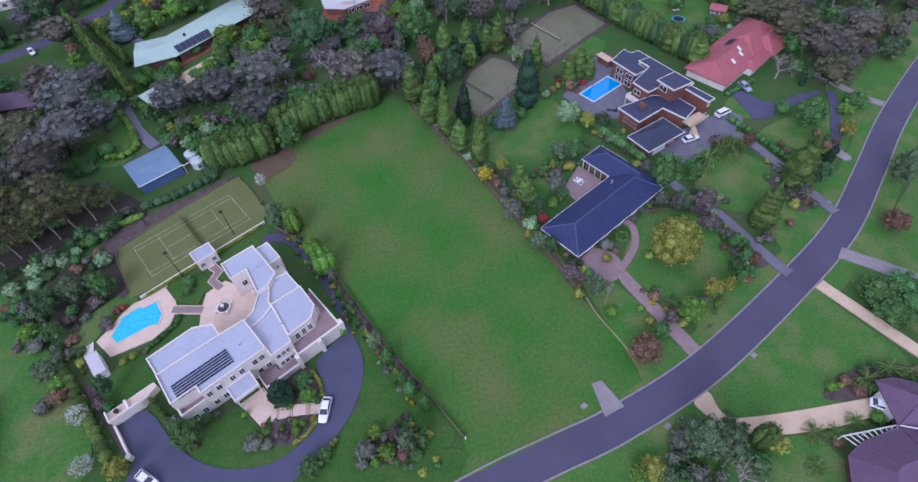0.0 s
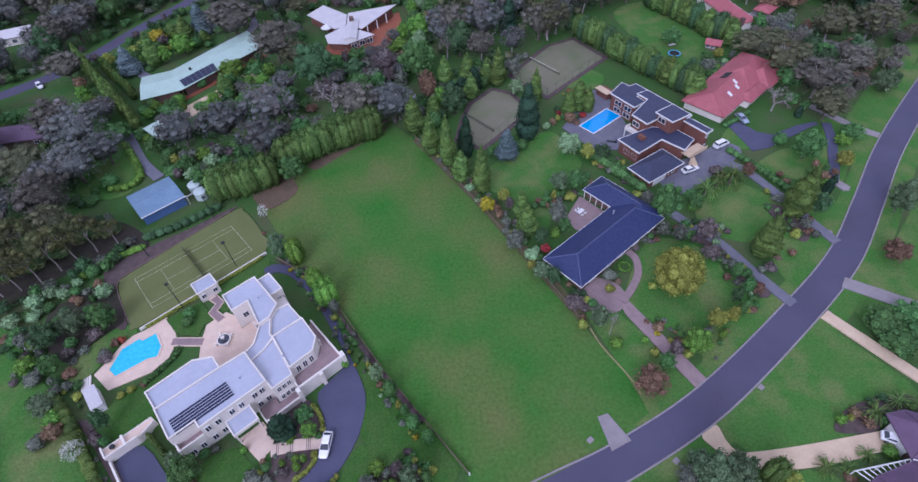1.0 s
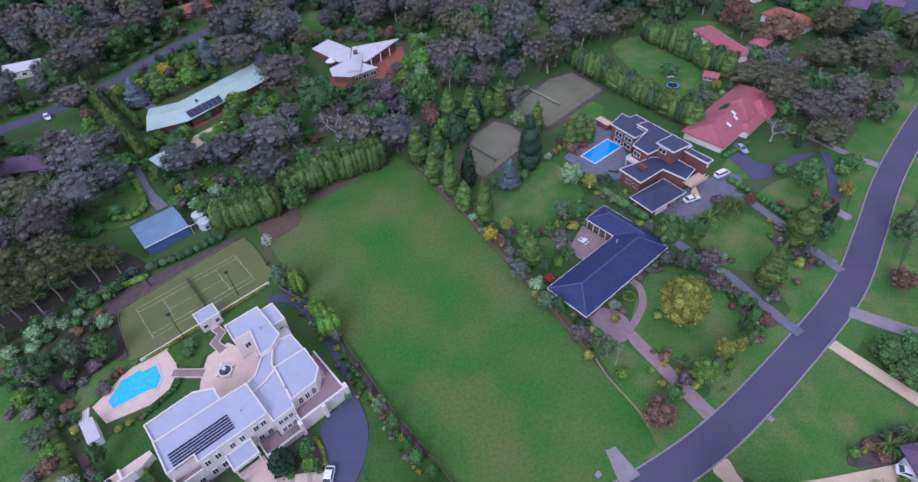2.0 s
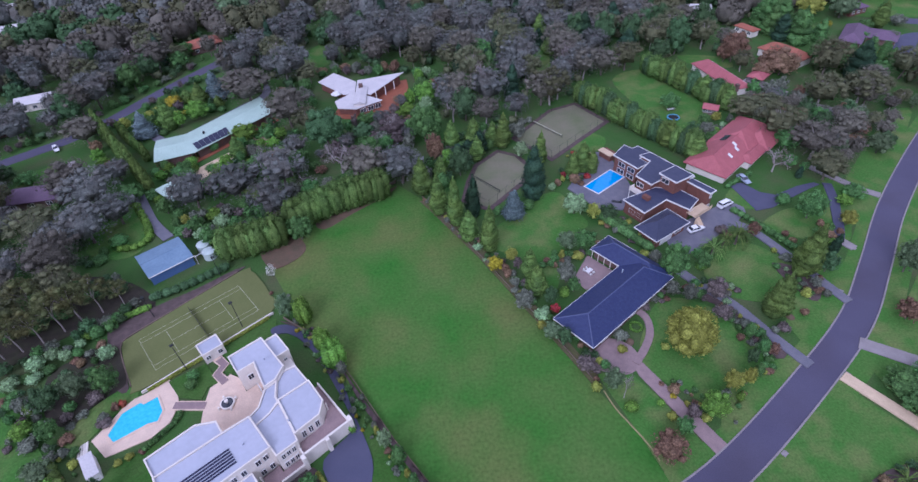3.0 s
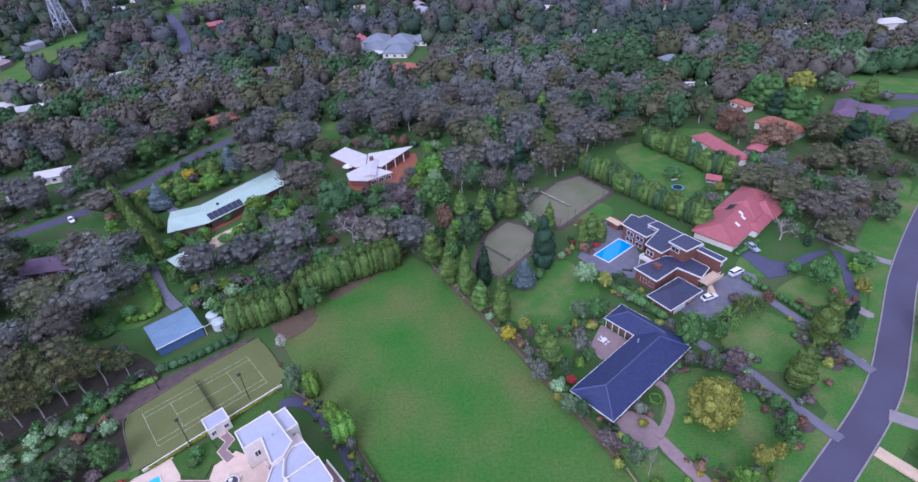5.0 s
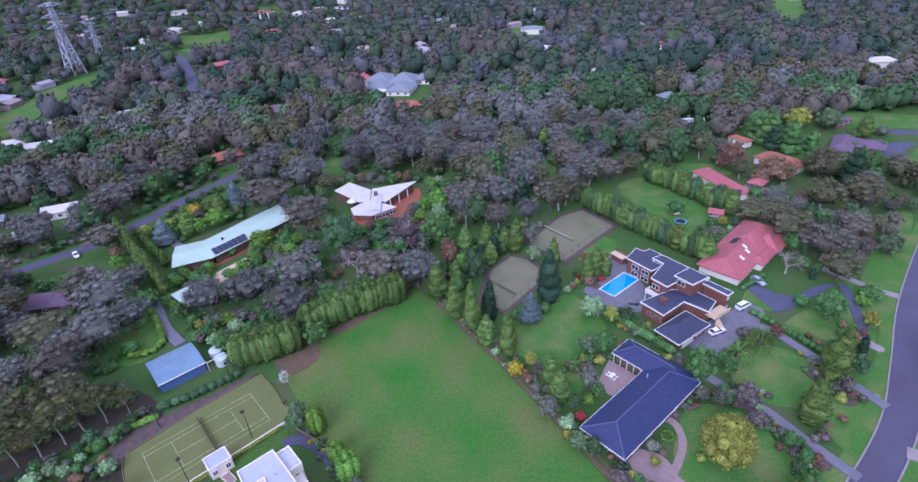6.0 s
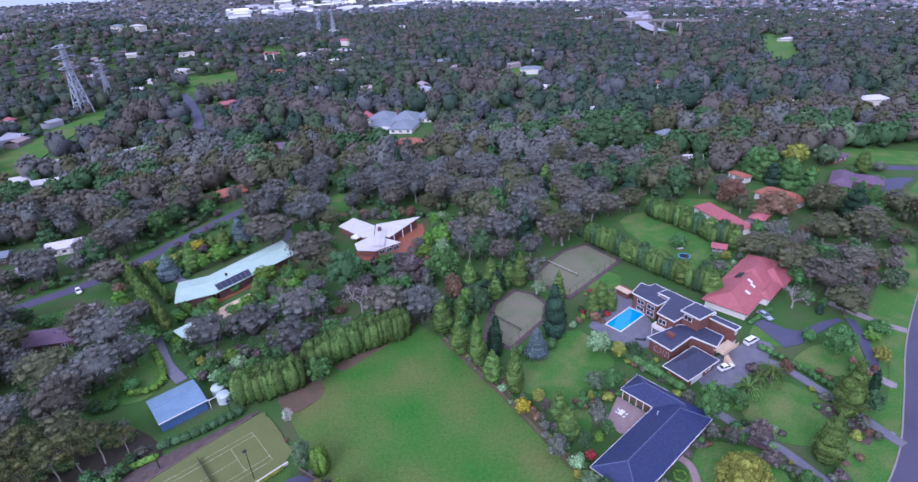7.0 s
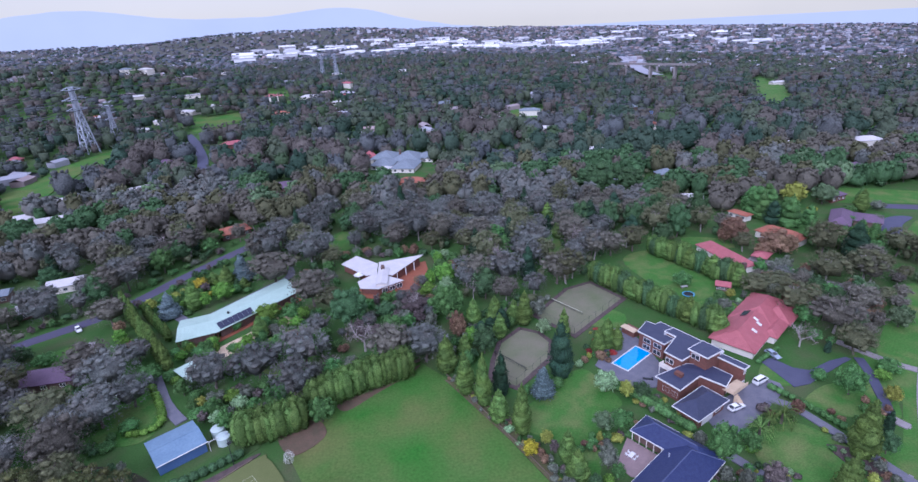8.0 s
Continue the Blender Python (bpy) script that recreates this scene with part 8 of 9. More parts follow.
plant("gum_grey", -51.1, 152.5, 7.5, 4.3)
plant("bare", -35.0, 140.1, 12.6, 7.3)
plant("gum_grey", -16.3, 132.4, 12.4, 7.5)
plant("rust", -6.1, 144.8, 9.5, 3.3)
plant("lime", -8.4, 184.2, 8.5, 5.3)
plant("broad", -9.0, 155.7, 13.2, 6.9)
plant("rust", -18.7, 184.3, 3.6, 2.8)
plant("purple", -19.5, 161.7, 7.0, 5.9)
plant("broad", -26.1, 144.2, 10.2, 4.0)
plant("deep", -29.9, 160.4, 5.8, 4.2)
plant("broad", -21.9, 151.2, 5.8, 3.0)
plant("lime", -71.2, 164.5, 6.3, 5.3)
plant("cypress", -70.4, 153.2, 7.9, 3.0)
plant("broad", -62.7, 163.7, 5.2, 3.4)
plant("lime", -58.7, 163.7, 5.0, 2.7)
plant("bare", -62.0, 149.8, 7.8, 2.4)
plant("broad", -62.1, 145.8, 5.8, 2.5)
plant("broad", -55.8, 131.2, 3.9, 3.3)
plant("bluespruce", -107.8, 171.5, 9.9, 3.9)
plant("bluespruce", -90.4, 199.1, 11.2, 4.6)
plant("cypress", -100.9, 176.2, 12.1, 3.1)
plant("cypress", -95.4, 194.6, 8.7, 3.3)
plant("lime", -92.6, 182.6, 7.5, 5.0)
plant("lime", -97.4, 177.2, 6.6, 2.7)
plant("yellow", -105.6, 193.5, 4.9, 3.6)
plant("purple", -102.8, 190.8, 4.0, 2.4)
plant("golden", -117.6, 177.9, 5.0, 2.5)
plant("cypress", -87.8, 191.4, 4.8, 2.4)
plant("limeball", -85.4, 150.6, 2.9, 2.4)
plant("ball", -77.2, 146.1, 2.8, 2.1)
plant("ball", -81.0, 159.8, 3.2, 2.5)
plant("gum_brown", -126.4, 168.2, 11.0, 6.7)
plant("greyball", -84.4, 207.1, 3.4, 2.5)
plant("broad", 76.7, 166.2, 6.1, 4.0)
plant("deep", 75.1, 143.1, 8.1, 2.9)
plant("grey", 81.9, 147.6, 5.0, 3.0)
plant("broad", 83.6, 153.7, 4.6, 2.3)
plant("golden", 88.7, 155.8, 3.5, 2.1)
plant("gum_olive", 97.2, 154.9, 9.2, 5.6)
plant("gum_brown", 107.1, 158.7, 7.5, 4.5)
plant("gum_olive", 101.7, 141.7, 12.8, 7.8)
plant("gum_brown", 106.7, 130.1, 12.4, 7.5)
plant("gum_brown", 104.6, 119.3, 9.5, 5.8)
plant("broad", 101.9, 135.9, 8.3, 4.3)
plant("bare", 92.7, 125.0, 8.4, 5.3)
plant("rust", 125.9, 188.4, 10.4, 8.5)
plant("rust", 118.8, 185.8, 6.5, 4.2)
plant("darkfir", 98.5, 121.4, 4.0, 1.3)
plant("broad", 98.5, 126.9, 4.3, 2.3)
plant("limeball", -16.8, 32.3, 1.8, 1.5)
plant("purple", -13.1, 31.4, 4.3, 1.5)
plant("sage", -11.0, 29.2, 8.9, 1.8)
plant("ball", -8.3, 29.6, 5.2, 1.1)
plant("lime", -14.6, 28.8, 2.2, 1.8)
plant("grey", -18.1, 29.2, 2.6, 2.2)
plant("limeball", -16.5, 27.4, 1.0, 0.9)
plant("rustball", -11.7, 28.4, 1.8, 1.5)
plant("ball", -9.6, 28.2, 1.6, 1.3)
plant("greyball", -18.8, 27.4, 1.6, 1.3)
plant("greyball", -15.3, 31.5, 1.1, 0.9)
plant("rustball", -13.9, 27.5, 0.9, 0.7)
plant("broad", -25.0, 29.1, 2.0, 1.6)
plant("broad", -27.1, 27.1, 2.9, 2.4)
plant("goldball", -23.7, 31.5, 1.1, 0.6)
plant("goldball", -24.1, 30.7, 1.5, 0.5)
plant("sage", 36.7, 26.1, 11.7, 3.6)
plant("sage", 39.5, 24.9, 10.3, 3.5)
plant("grey", 34.2, 27.0, 3.0, 2.5)
plant("sage", 42.0, 26.9, 5.7, 2.6)
plant("sage", 36.8, 29.5, 2.8, 2.4)
plant("screen", 47.2, 26.4, 7.7, 2.3)
plant("golden", 49.6, 25.2, 4.3, 1.9)
plant("bare", 42.3, 20.8, 5.3, 4.4)
plant("golden", 28.6, 23.2, 2.9, 2.4)
plant("lime", 25.7, 22.4, 4.4, 1.6)
plant("palm", 56.7, 27.1, 2.4, 2.0)
plant("palm", 60.4, 26.9, 1.9, 1.6)
plant("palm", 64.5, 28.8, 2.0, 1.6)
plant("limeball", 68.5, 28.9, 1.6, 1.3)
plant("rustball", 60.1, 25.5, 1.3, 1.1)
plant("limeball", 63.3, 34.6, 2.2, 1.0)
plant("goldball", 65.3, 35.0, 1.9, 0.7)
plant("rust", 67.7, 33.8, 1.7, 1.4)
plant("palm", 69.3, 35.3, 3.9, 2.4)
plant("palm", 74.9, 37.3, 2.6, 2.2)
plant("palm", 77.5, 36.1, 2.8, 1.9)
plant("rustball", 66.7, 35.8, 1.6, 1.3)
plant("palm", 54.7, 22.0, 2.0, 1.7)
plant("sage", -51.5, 35.9, 3.7, 1.9)
plant("broad", -48.3, 33.2, 7.0, 3.0)
plant("darkfir", -33.8, 39.9, 6.7, 2.7)
plant("broad", -30.5, 42.6, 2.6, 2.1)
plant("lime", -29.0, 39.4, 3.0, 1.8)
plant("ball", -27.5, 38.7, 0.9, 0.7)
plant("limeball", -32.5, 38.4, 1.3, 1.0)
plant("limeball", -33.0, 34.2, 2.2, 0.6)
plant("limeball", -29.4, 34.6, 2.5, 0.7)
plant("limeball", -31.1, 35.0, 0.9, 0.8)
plant("limeball", -30.4, 33.3, 2.4, 0.8)
plant("goldball", -36.6, 32.8, 1.6, 0.6)
plant("limeball", -40.3, 37.1, 1.3, 0.7)
plant("ball", -35.9, 33.8, 1.3, 1.0)
plant("rustball", -36.6, 34.7, 0.9, 0.8)
plant("greyball", -33.8, 33.1, 0.9, 0.7)
plant("purpleball", -32.6, 32.9, 1.3, 1.1)
plant("greyball", -32.1, 35.6, 0.9, 0.8)
plant("goldball", -27.7, 35.4, 1.8, 0.7)
plant("greyball", -34.7, 35.8, 0.8, 0.6)
plant("greyball", -37.9, 31.9, 2.3, 1.9)
plant("greyball", -35.4, 31.6, 1.5, 1.3)
plant("golden", -59.5, 28.6, 4.5, 2.3)
plant("ball", -47.2, 37.0, 1.3, 1.1)
plant("greyball", -45.6, 37.8, 1.1, 0.9)
plant("rustball", -47.7, 32.1, 1.4, 0.7)
for (x0, y0), (x1, y1), n, h in (((47.3, 176), (73.5, 134), 20, 8.5), ((78, 197), (95.5, 163), 16, 8.5), ((-126.5, 177), (-93.1, 136.8), 14, 10.0), ((-117.7, 174.4), (-101.2, 155.4), 12, 5.5)):
    for i in range(n):
        t = i / (n - 1)
        plant("cypress" if x0 < 0 else ("screen", "screendark", "screen", "cypress")[i % 4], x0 + (x1 - x0) * t + rng.uniform(-0.5, 0.5), y0 + (y1 - y0) * t + rng.uniform(-0.5, 0.5), h * rng.uniform(0.85, 1.15), (1.75 if h > 9 else 3.6 if h > 8 else 1.2) * rng.uniform(0.85, 1.15), group="boundary cypress row")


def scatter(poly, n, kinds, h, r, gap=0.8, seed=1):
    """Shrubs of mixed kinds over a bed."""
    g = np.random.default_rng(seed)
    poly = list(poly)
    xs, ys = [p[0] for p in poly], [p[1] for p in poly]
    made = tries = 0
    while made < n and tries < n * 30:
        tries += 1
        x, y = g.uniform(min(xs), max(xs)), g.uniform(min(ys), max(ys))
        rr = g.uniform(*r)
        if inside(x, y, poly) and all((x - a) ** 2 + (y - b) ** 2 > ((rr + c) * gap) ** 2 for a, b, c in placed):
            plant(kinds[int(g.integers(len(kinds)))], x, y, g.uniform(*h), rr)
            made += 1


MIX = ("ball", "greyball", "goldball", "rustball", "purpleball", "limeball", "paleball", "ball", "greyball")
scatter(((83, 148), (90, 152), (96, 148), (92, 142), (84, 144)), 18, MIX + ("grey", "broad"), (1.2, 3.6), (0.9, 2.0), 0.75, 20)
scatter(((-116, 186), (-104, 203), (-94, 196), (-100, 178)), 16, ("lime", "ball", "goldball", "yellow", "cypress"), (1.5, 5.0), (1.0, 2.6), 0.8, 25)
scatter(((-80, 146), (-70, 158), (-62, 166), (-56, 164), (-66, 148), (-76, 140)), 18, ("broad", "lime", "ball", "grey", "lime"), (2.0, 5.5), (1.4, 3.0), 0.7, 26)
scatter(((146, 200), (158, 196), (170, 200), (176, 192), (160, 186), (146, 192)), 24, ("broad", "deep", "greenfir", "ball", "darkfir"), (3.0, 8.0), (1.8, 3.2), 0.7, 30)
scatter(((150, 216), (162, 228), (150, 236), (136, 232), (142, 218)), 12, ("greenfir", "broad", "darkfir", "deep"), (6.0, 12.0), (3.0, 5.0), 0.7, 31)
scatter(((-8, 132), (4, 146), (20, 158), (24, 152), (8, 146), (0, 134)), 16, ("cypress", "broad", "grey", "lime", "darkfir"), (5.0, 10.0), (2.2, 3.6), 0.6, 32)

scatter(((-122, 180), (-104, 200), (-78, 212), (-72, 202), (-94, 176), (-104, 168)), 30, ("broad", "lime", "ball", "deep", "ball", "broad"), (1.5, 4.0), (1.2, 2.8), 0.75, 41)
scatter(((-62, 164), (-58, 182), (-66, 196), (-56, 200), (-50, 184), (-54, 166)), 16, ("broad", "grey", "rust", "broad"), (2.5, 7.0), (2.0, 3.6), 0.7, 42)
scatter(((-22, 164), (-12, 186), (-13, 208), (-4, 206), (-4, 180), (-12, 162)), 26, ("broad", "lime", "broad", "pale", "rust"), (3.0, 8.0), (2.2, 4.2), 0.7, 43)
scatter(((-56, 212), (-44, 211), (-16, 210), (-20, 216), (-50, 220)), 14, ("broad", "grey", "purple", "rust"), (2.0, 6.0), (1.8, 3.2), 0.7, 44)
scatter(((-98, 146), (-92, 150), (-80, 145), (-84, 140), (-90, 141)), 12, ("broad", "grey", "ball", "lime"), (1.5, 4.5), (1.2, 2.6), 0.7, 45)
scatter(((-82, 118), (-72, 124), (-62, 118), (-56, 112), (-66, 112), (-74, 112)), 24, ("broad", "grey", "broad", "lime", "pale"), (2.0, 5.5), (1.5, 3.0), 0.7, 46)
scatter(((-121, 163), (-112, 152), (-104, 144), (-106, 140), (-118, 154)), 16, ("broad", "grey", "rust", "broad", "lime"), (1.5, 5.5), (1.3, 3.0), 0.75, 47)
scatter(((-62, 148), (-50, 150), (-38, 138), (-30, 128), (-46, 118), (-56, 126)), 26, ("broad", "grey", "broad", "rust", "bare"), (2.5, 7.0), (2.0, 3.6), 0.7, 48)
scatter(((72, 132), (78, 136), (92, 150), (98, 148), (84, 136), (76, 128)), 20, ("broad", "ball", "grey", "rust", "lime"), (1.5, 4.5), (1.2, 2.4), 0.75, 49)

scatter(((84, 92), (92, 104), (100, 103), (94, 94), (90, 88)), 7, ("broad", "ball", "rustball", "lime"), (1.2, 3.6), (1.0, 1.9), 0.85, 51)
scatter(((104, 118), (108, 126), (106, 138), (100, 134), (100, 124)), 8, ("broad", "cypress", "rust", "lime"), (2.0, 5.0), (1.4, 2.4), 0.8, 50)
scatter(((99, 139), (97, 158), (108, 164), (120, 158), (126, 148), (142, 146), (130, 128), (112, 124)), 26, ("gum_brown", "sage", "gum", "deep", "rust", "bare", "gum_brown"), (4.0, 8.0), (2.4, 4.0), 0.7, 52)
scatter(((124, 164), (130, 170), (150, 170), (160, 156), (148, 152), (134, 156)), 14, ("gum_brown", "sage", "gum", "deep", "bare"), (4.0, 8.0), (2.4, 4.0), 0.7, 53)

LOW = ("ball", "greyball", "rustball", "purpleball", "paleball", "ball", "ball", "greyball", "goldball")
for poly, n, kinds, h, r, seed in (
    (((-11, 124), (-4, 123), (7, 104), (19, 80), (27, 62), (24, 58.6), (15.6, 74.8), (4, 97.8)), 65, LOW + ("darkbush", "greybush"), (0.8, 2.2), (0.6, 1.3), 61),
    (((18, 92), (27, 92), (33, 96), (36, 100), (33, 105), (25, 99)), 22, LOW + ("darkbush",), (0.8, 2.0), (0.6, 1.3), 62),
    (((38, 76.6), (46, 81.5), (58, 84), (62, 80), (57, 76), (50, 79.4), (42, 78)), 24, LOW + ("darkbush", "greybush"), (0.8, 2.4), (0.6, 1.4), 63),
    (((55, 78), (57.5, 68), (58.6, 62), (56, 57), (61, 60), (62.0, 66), (56.4, 79)), 29, LOW, (0.6, 1.8), (0.5, 1.1), 64),
    (((36, 58), (40, 52), (46, 47), (52, 53), (54, 58), (50, 58), (46, 53), (40, 58)), 17, LOW + ("flower",), (0.5, 1.2), (0.4, 0.9), 65),
    (((62, 92), (68, 99), (74.5, 98), (70, 94)), 8, ("palm", "ball", "rustball", "darkbush"), (0.9, 2.2), (0.8, 1.5), 66),
    (((74, 86.5), (82, 82), (80, 76), (76, 77)), 12, LOW, (0.6, 1.7), (0.5, 1.1), 67),
    (((31, 114), (37, 113), (45, 106), (48, 97), (44, 97), (38, 106)), 19, LOW + ("darkbush", "darkbush"), (0.9, 2.4), (0.7, 1.4), 68),
    (((30, 128), (36, 121), (39, 134), (44, 142), (36, 142)), 19, ("rustball", "ball", "redball", "goldball", "darkbush"), (0.8, 2.6), (0.6, 1.3), 69),
    (((-114, 70), (-104, 98), (-86, 98), (-78, 88), (-82, 79), (-92, 80), (-100, 70)), 80, ("darkbush", "darkbush", "ball", "greybush", "bush"), (1.4, 4.0), (1.2, 2.4), 70),
    (((-100, 74), (-88, 80), (-79, 76), (-73, 66), (-74, 60), (-88, 58), (-98, 62)), 26, ("darkbush", "ball", "greyball", "rustball", "ball"), (0.9, 2.6), (0.8, 1.6), 71),
    (((-112, 68), (-104, 80), (-94, 86), (-82, 92), (-78, 88), (-86, 82), (-96, 74), (-104, 66)), 60, ("bush", "darkbush", "greybush", "bush", "gum_olive"), (2.2, 5.5), (1.5, 2.8), 86),
    (((-88, 66), (-76, 60), (-76, 50), (-82, 48), (-92, 56)), 12, ("darkbush", "ball", "greyball", "purpleball", "greybush"), (0.8, 2.4), (0.7, 1.5), 72),
    (((-79.5, 52), (-74, 50), (-66, 38), (-61, 30), (-63, 30), (-70, 39), (-76, 46)), 10, LOW, (0.5, 1.3), (0.4, 0.9), 73),
    (((-48, 90), (-43, 90), (-30, 70), (-22, 56), (-9.5, 37), (-11, 37), (-24, 55), (-32, 68), (-42, 82)), 50, LOW + ("flower",), (0.5, 1.3), (0.35, 0.8), 74),
    (((-16, 31), (-12, 35), (-6, 32), (-6, 26), (-11, 24)), 16, LOW, (0.6, 1.3), (0.5, 1.0), 75),
    (((34, 30), (44, 29.5), (48, 24), (40, 18), (30, 22)), 19, ("darkbush", "sage", "greybush", "bush"), (1.5, 4.0), (1.2, 2.4), 76),
    (((64, 34), (72, 38.5), (84, 37), (92, 34), (80, 33), (70, 33.5)), 19, ("palm", "ball", "rustball", "darkbush"), (0.9, 2.2), (0.8, 1.5), 77),
    (((-13, 128), (-6, 124), (4, 138), (20, 158), (10, 160), (-4, 150)), 32, ("darkbush", "bush", "greybush", "darkbush", "ball"), (1.8, 5.0), (1.4, 2.6), 78),
    (((-124, 106), (-96, 104), (-92, 112), (-100, 128), (-118, 132), (-130, 122)), 36, ("greybush", "ball", "greybush", "darkbush"), (1.5, 4.0), (1.2, 2.4), 79),
    (((-74, 112), (-62, 110), (-50, 124), (-40, 138), (-60, 150), (-74, 140), (-84, 124)), 43, ("greybush", "bush", "purplebush", "bush", "ball"), (1.6, 4.6), (1.3, 2.6), 80),
    (((-76, 140), (-60, 150), (-50, 162), (-56, 176), (-66, 172)), 26, ("darkbush", "bush", "lime", "ball"), (1.4, 4.0), (1.2, 2.4), 81),
    (((-46, 150), (-24, 140), (-6, 160), (-12, 182), (-30, 172)), 43, ("greybush", "bush", "purplebush", "purplebush", "gum_grey"), (2.0, 6.5), (1.6, 3.4), 82),
    (((74, 128), (84, 134), (97, 144), (104, 150), (98, 158), (86, 150), (76, 138)), 29, ("darkbush", "bush", "greybush", "ball", "ball"), (1.2, 4.0), (1.0, 2.2), 83),
    (((96, 150), (106, 140), (124, 132), (134, 150), (124, 172), (108, 172)), 36, ("darkbush", "gum_brown", "greybush", "bush", "rust"), (2.0, 7.0), (1.6, 3.4), 84),
):
    scatter(poly, n, kinds, h, r, 0.62, seed)

# shrubs along both edges of the narrow road
sg = np.random.default_rng(85)
for (x0, y0), (x1, y1) in zip(ROAD2[1:], ROAD2[2:]):
    run = math.hypot(x1 - x0, y1 - y0)
    for k in range(int(run / 1.6)):
        t, side = sg.random(), (-1, 1)[k % 2] * sg.uniform(4.6, 8.0)
        x, y = x0 + (x1 - x0) * t - (y1 - y0) / run * side, y0 + (y1 - y0) * t + (x1 - x0) / run * side
        if all((x - a) ** 2 + (y - b) ** 2 > (0.6 * c + 0.8) ** 2 for a, b, c in placed) and not any(math.hypot(x - a, y - b) < 9 for a, b in ((-163, 183), (-163, 203), (-112, 253), (-137.6, 166.8), (-142, 160), (-96, 148))):
            plant(("bush", "darkbush", "greybush", "darkbush", "ball", "purplebush")[int(sg.integers(6))], x, y, sg.uniform(1.4, 3.8), sg.uniform(1.2, 2.3))

# ---- woodland ----
CLEAR = [
    [(-140, -20), (-118, 66), (-100, 72), (-86, 78), (-80, 84), (-70, 110), (-84, 108), (-92, 112), (-84, 122), (-70, 118), (-62, 112), (-53, 110), (-18, 136), (-10, 132), (0, 142), (9, 148), (20, 158), (42, 180), (48, 178), (60, 196), (84, 202), (94, 206), (112, 200), (124, 190), (136, 158), (120, 158), (110, 152), (100, 150), (100, 142), (108, 138), (104, 128), (112, 118), (128, 122), (160, 152), (240, 190), (240, -60)],
    [(-106, 146), (-122, 182), (-106, 204), (-74, 200), (-58, 182), (-62, 162), (-76, 140), (-86, 124), (-94, 128)],
    [(-52, 168), (-54, 196), (-46, 210), (-14, 208), (-14, 186), (-20, 166)],
    [(-146, 148), (-134, 170), (-124, 164), (-118, 150), (-128, 134), (-138, 136)],
    [(-136, 128), (-140, 150), (-130, 160), (-112, 148), (-96, 134), (-82, 118), (-84, 106), (-98, 104), (-106, 116), (-116, 128)],
    [(118, 192), (124, 234), (140, 232), (160, 244), (190, 230), (200, 262), (260, 250), (260, 190), (176, 180), (160, 182), (146, 190)],
    [(-90, 98), (-91, 114), (-78, 119), (-64, 112), (-66, 98)],
    [(-100, 134), (-92, 142), (-78, 134), (-76, 116), (-84, 108), (-94, 104)],
    [(98, 138), (96, 160), (108, 168), (120, 168), (150, 170), (160, 152), (130, 124), (112, 122)],
    [(-52, 322), (-66, 404), (-14, 404), (-3, 322)],
    [(-66, 140), (-58, 150), (-48, 140), (-58, 126)],
    [(26, 206), (36, 228), (46, 222), (40, 200)],
    [(-66, 226), (-58, 250), (-47, 232), (-58, 212)],
    [(75, 189), (85, 180), (106, 182), (135, 205), (145, 200), (132, 161), (107, 115), (87, 122), (106, 141), (93, 154), (73, 138)],
    [(-114, 64), (-112, 90), (-96, 104), (-70, 106), (-60, 98), (-70, 84), (-80, 76)],
]
for poly in GLADES.values():
    CLEAR += [list(poly), [(x * 0.955, y * 0.955) for x, y in poly], [(x * 0.91, y * 0.91) for x, y in poly]]
HOMES = [(o.location.x, o.location.y) for o in scene.objects if o.parent is None and o.get("category") == "house"]
FREE_LINE = [(345, 790), (381, 951), (455, 1238), (603, 1739), (800, 2400)]
LINES = [ROAD, ROAD2, ROAD3, ROAD4]


hg_ = np.random.default_rng(33)
ROOF_SPOTS, ROOF_CELLS = [], set()
while len(ROOF_SPOTS) < 150:
    a, d = ((hg_.uniform(-0.72, -0.12), hg_.uniform(430, 1350)), (hg_.uniform(-0.05, 0.22), hg_.uniform(440, 700)), (hg_.uniform(0.4, 0.8), hg_.uniform(850, 1700)))[int(hg_.choice(3, p=(0.68, 0.1, 0.22)))]
    x, y = d * math.sin(a), d * math.cos(a)
    if noise.noise((x / 120, y / 120, 6.0)) > 0.05 and not any(inside(x, y, c) for c in CLEAR) and not any(near_line(x, y, ln, 12) for ln in LINES):
        ROOF_SPOTS.append((x, y))
        for u in range(-1, 2):
            for v in range(-2, 2):
                ROOF_CELLS.add((round((x + u * 6) / 6), round((y + v * 6) / 6)))


def open_ground(x, y, r):
    if (round(x / 6), round(y / 6)) in ROOF_CELLS:
        return True
    if any(abs((x * b - y * a) / math.hypot(a, b)) < 8 + 0.003 * math.hypot(a, b) and -8 < math.hypot(a, b) - math.hypot(x, y) < 10 + 0.035 * math.hypot(a, b) for a, b in HOMES if a * a + b * b > 62000):
        return True
    if near_line(x, y, FREE_LINE, 34) or near_line(x, y, [(p[0] + 2, p[1] - 6) for p in ROAD2], 6.5) or any(near_line(x, y, [(p[0] * k, p[1] * k) for p in ROAD4], 5) for k in (0.975,)):
        return True
    if any(near_line(x, y, ln, 4.5 + r * 0.6 + (0.3 if ln is ROAD2 else 0)) for ln in LINES if abs(x - ln[0][0]) < 400):
        return True
    if any(inside(x, y, c) for c in CLEAR):
        return True
    return False


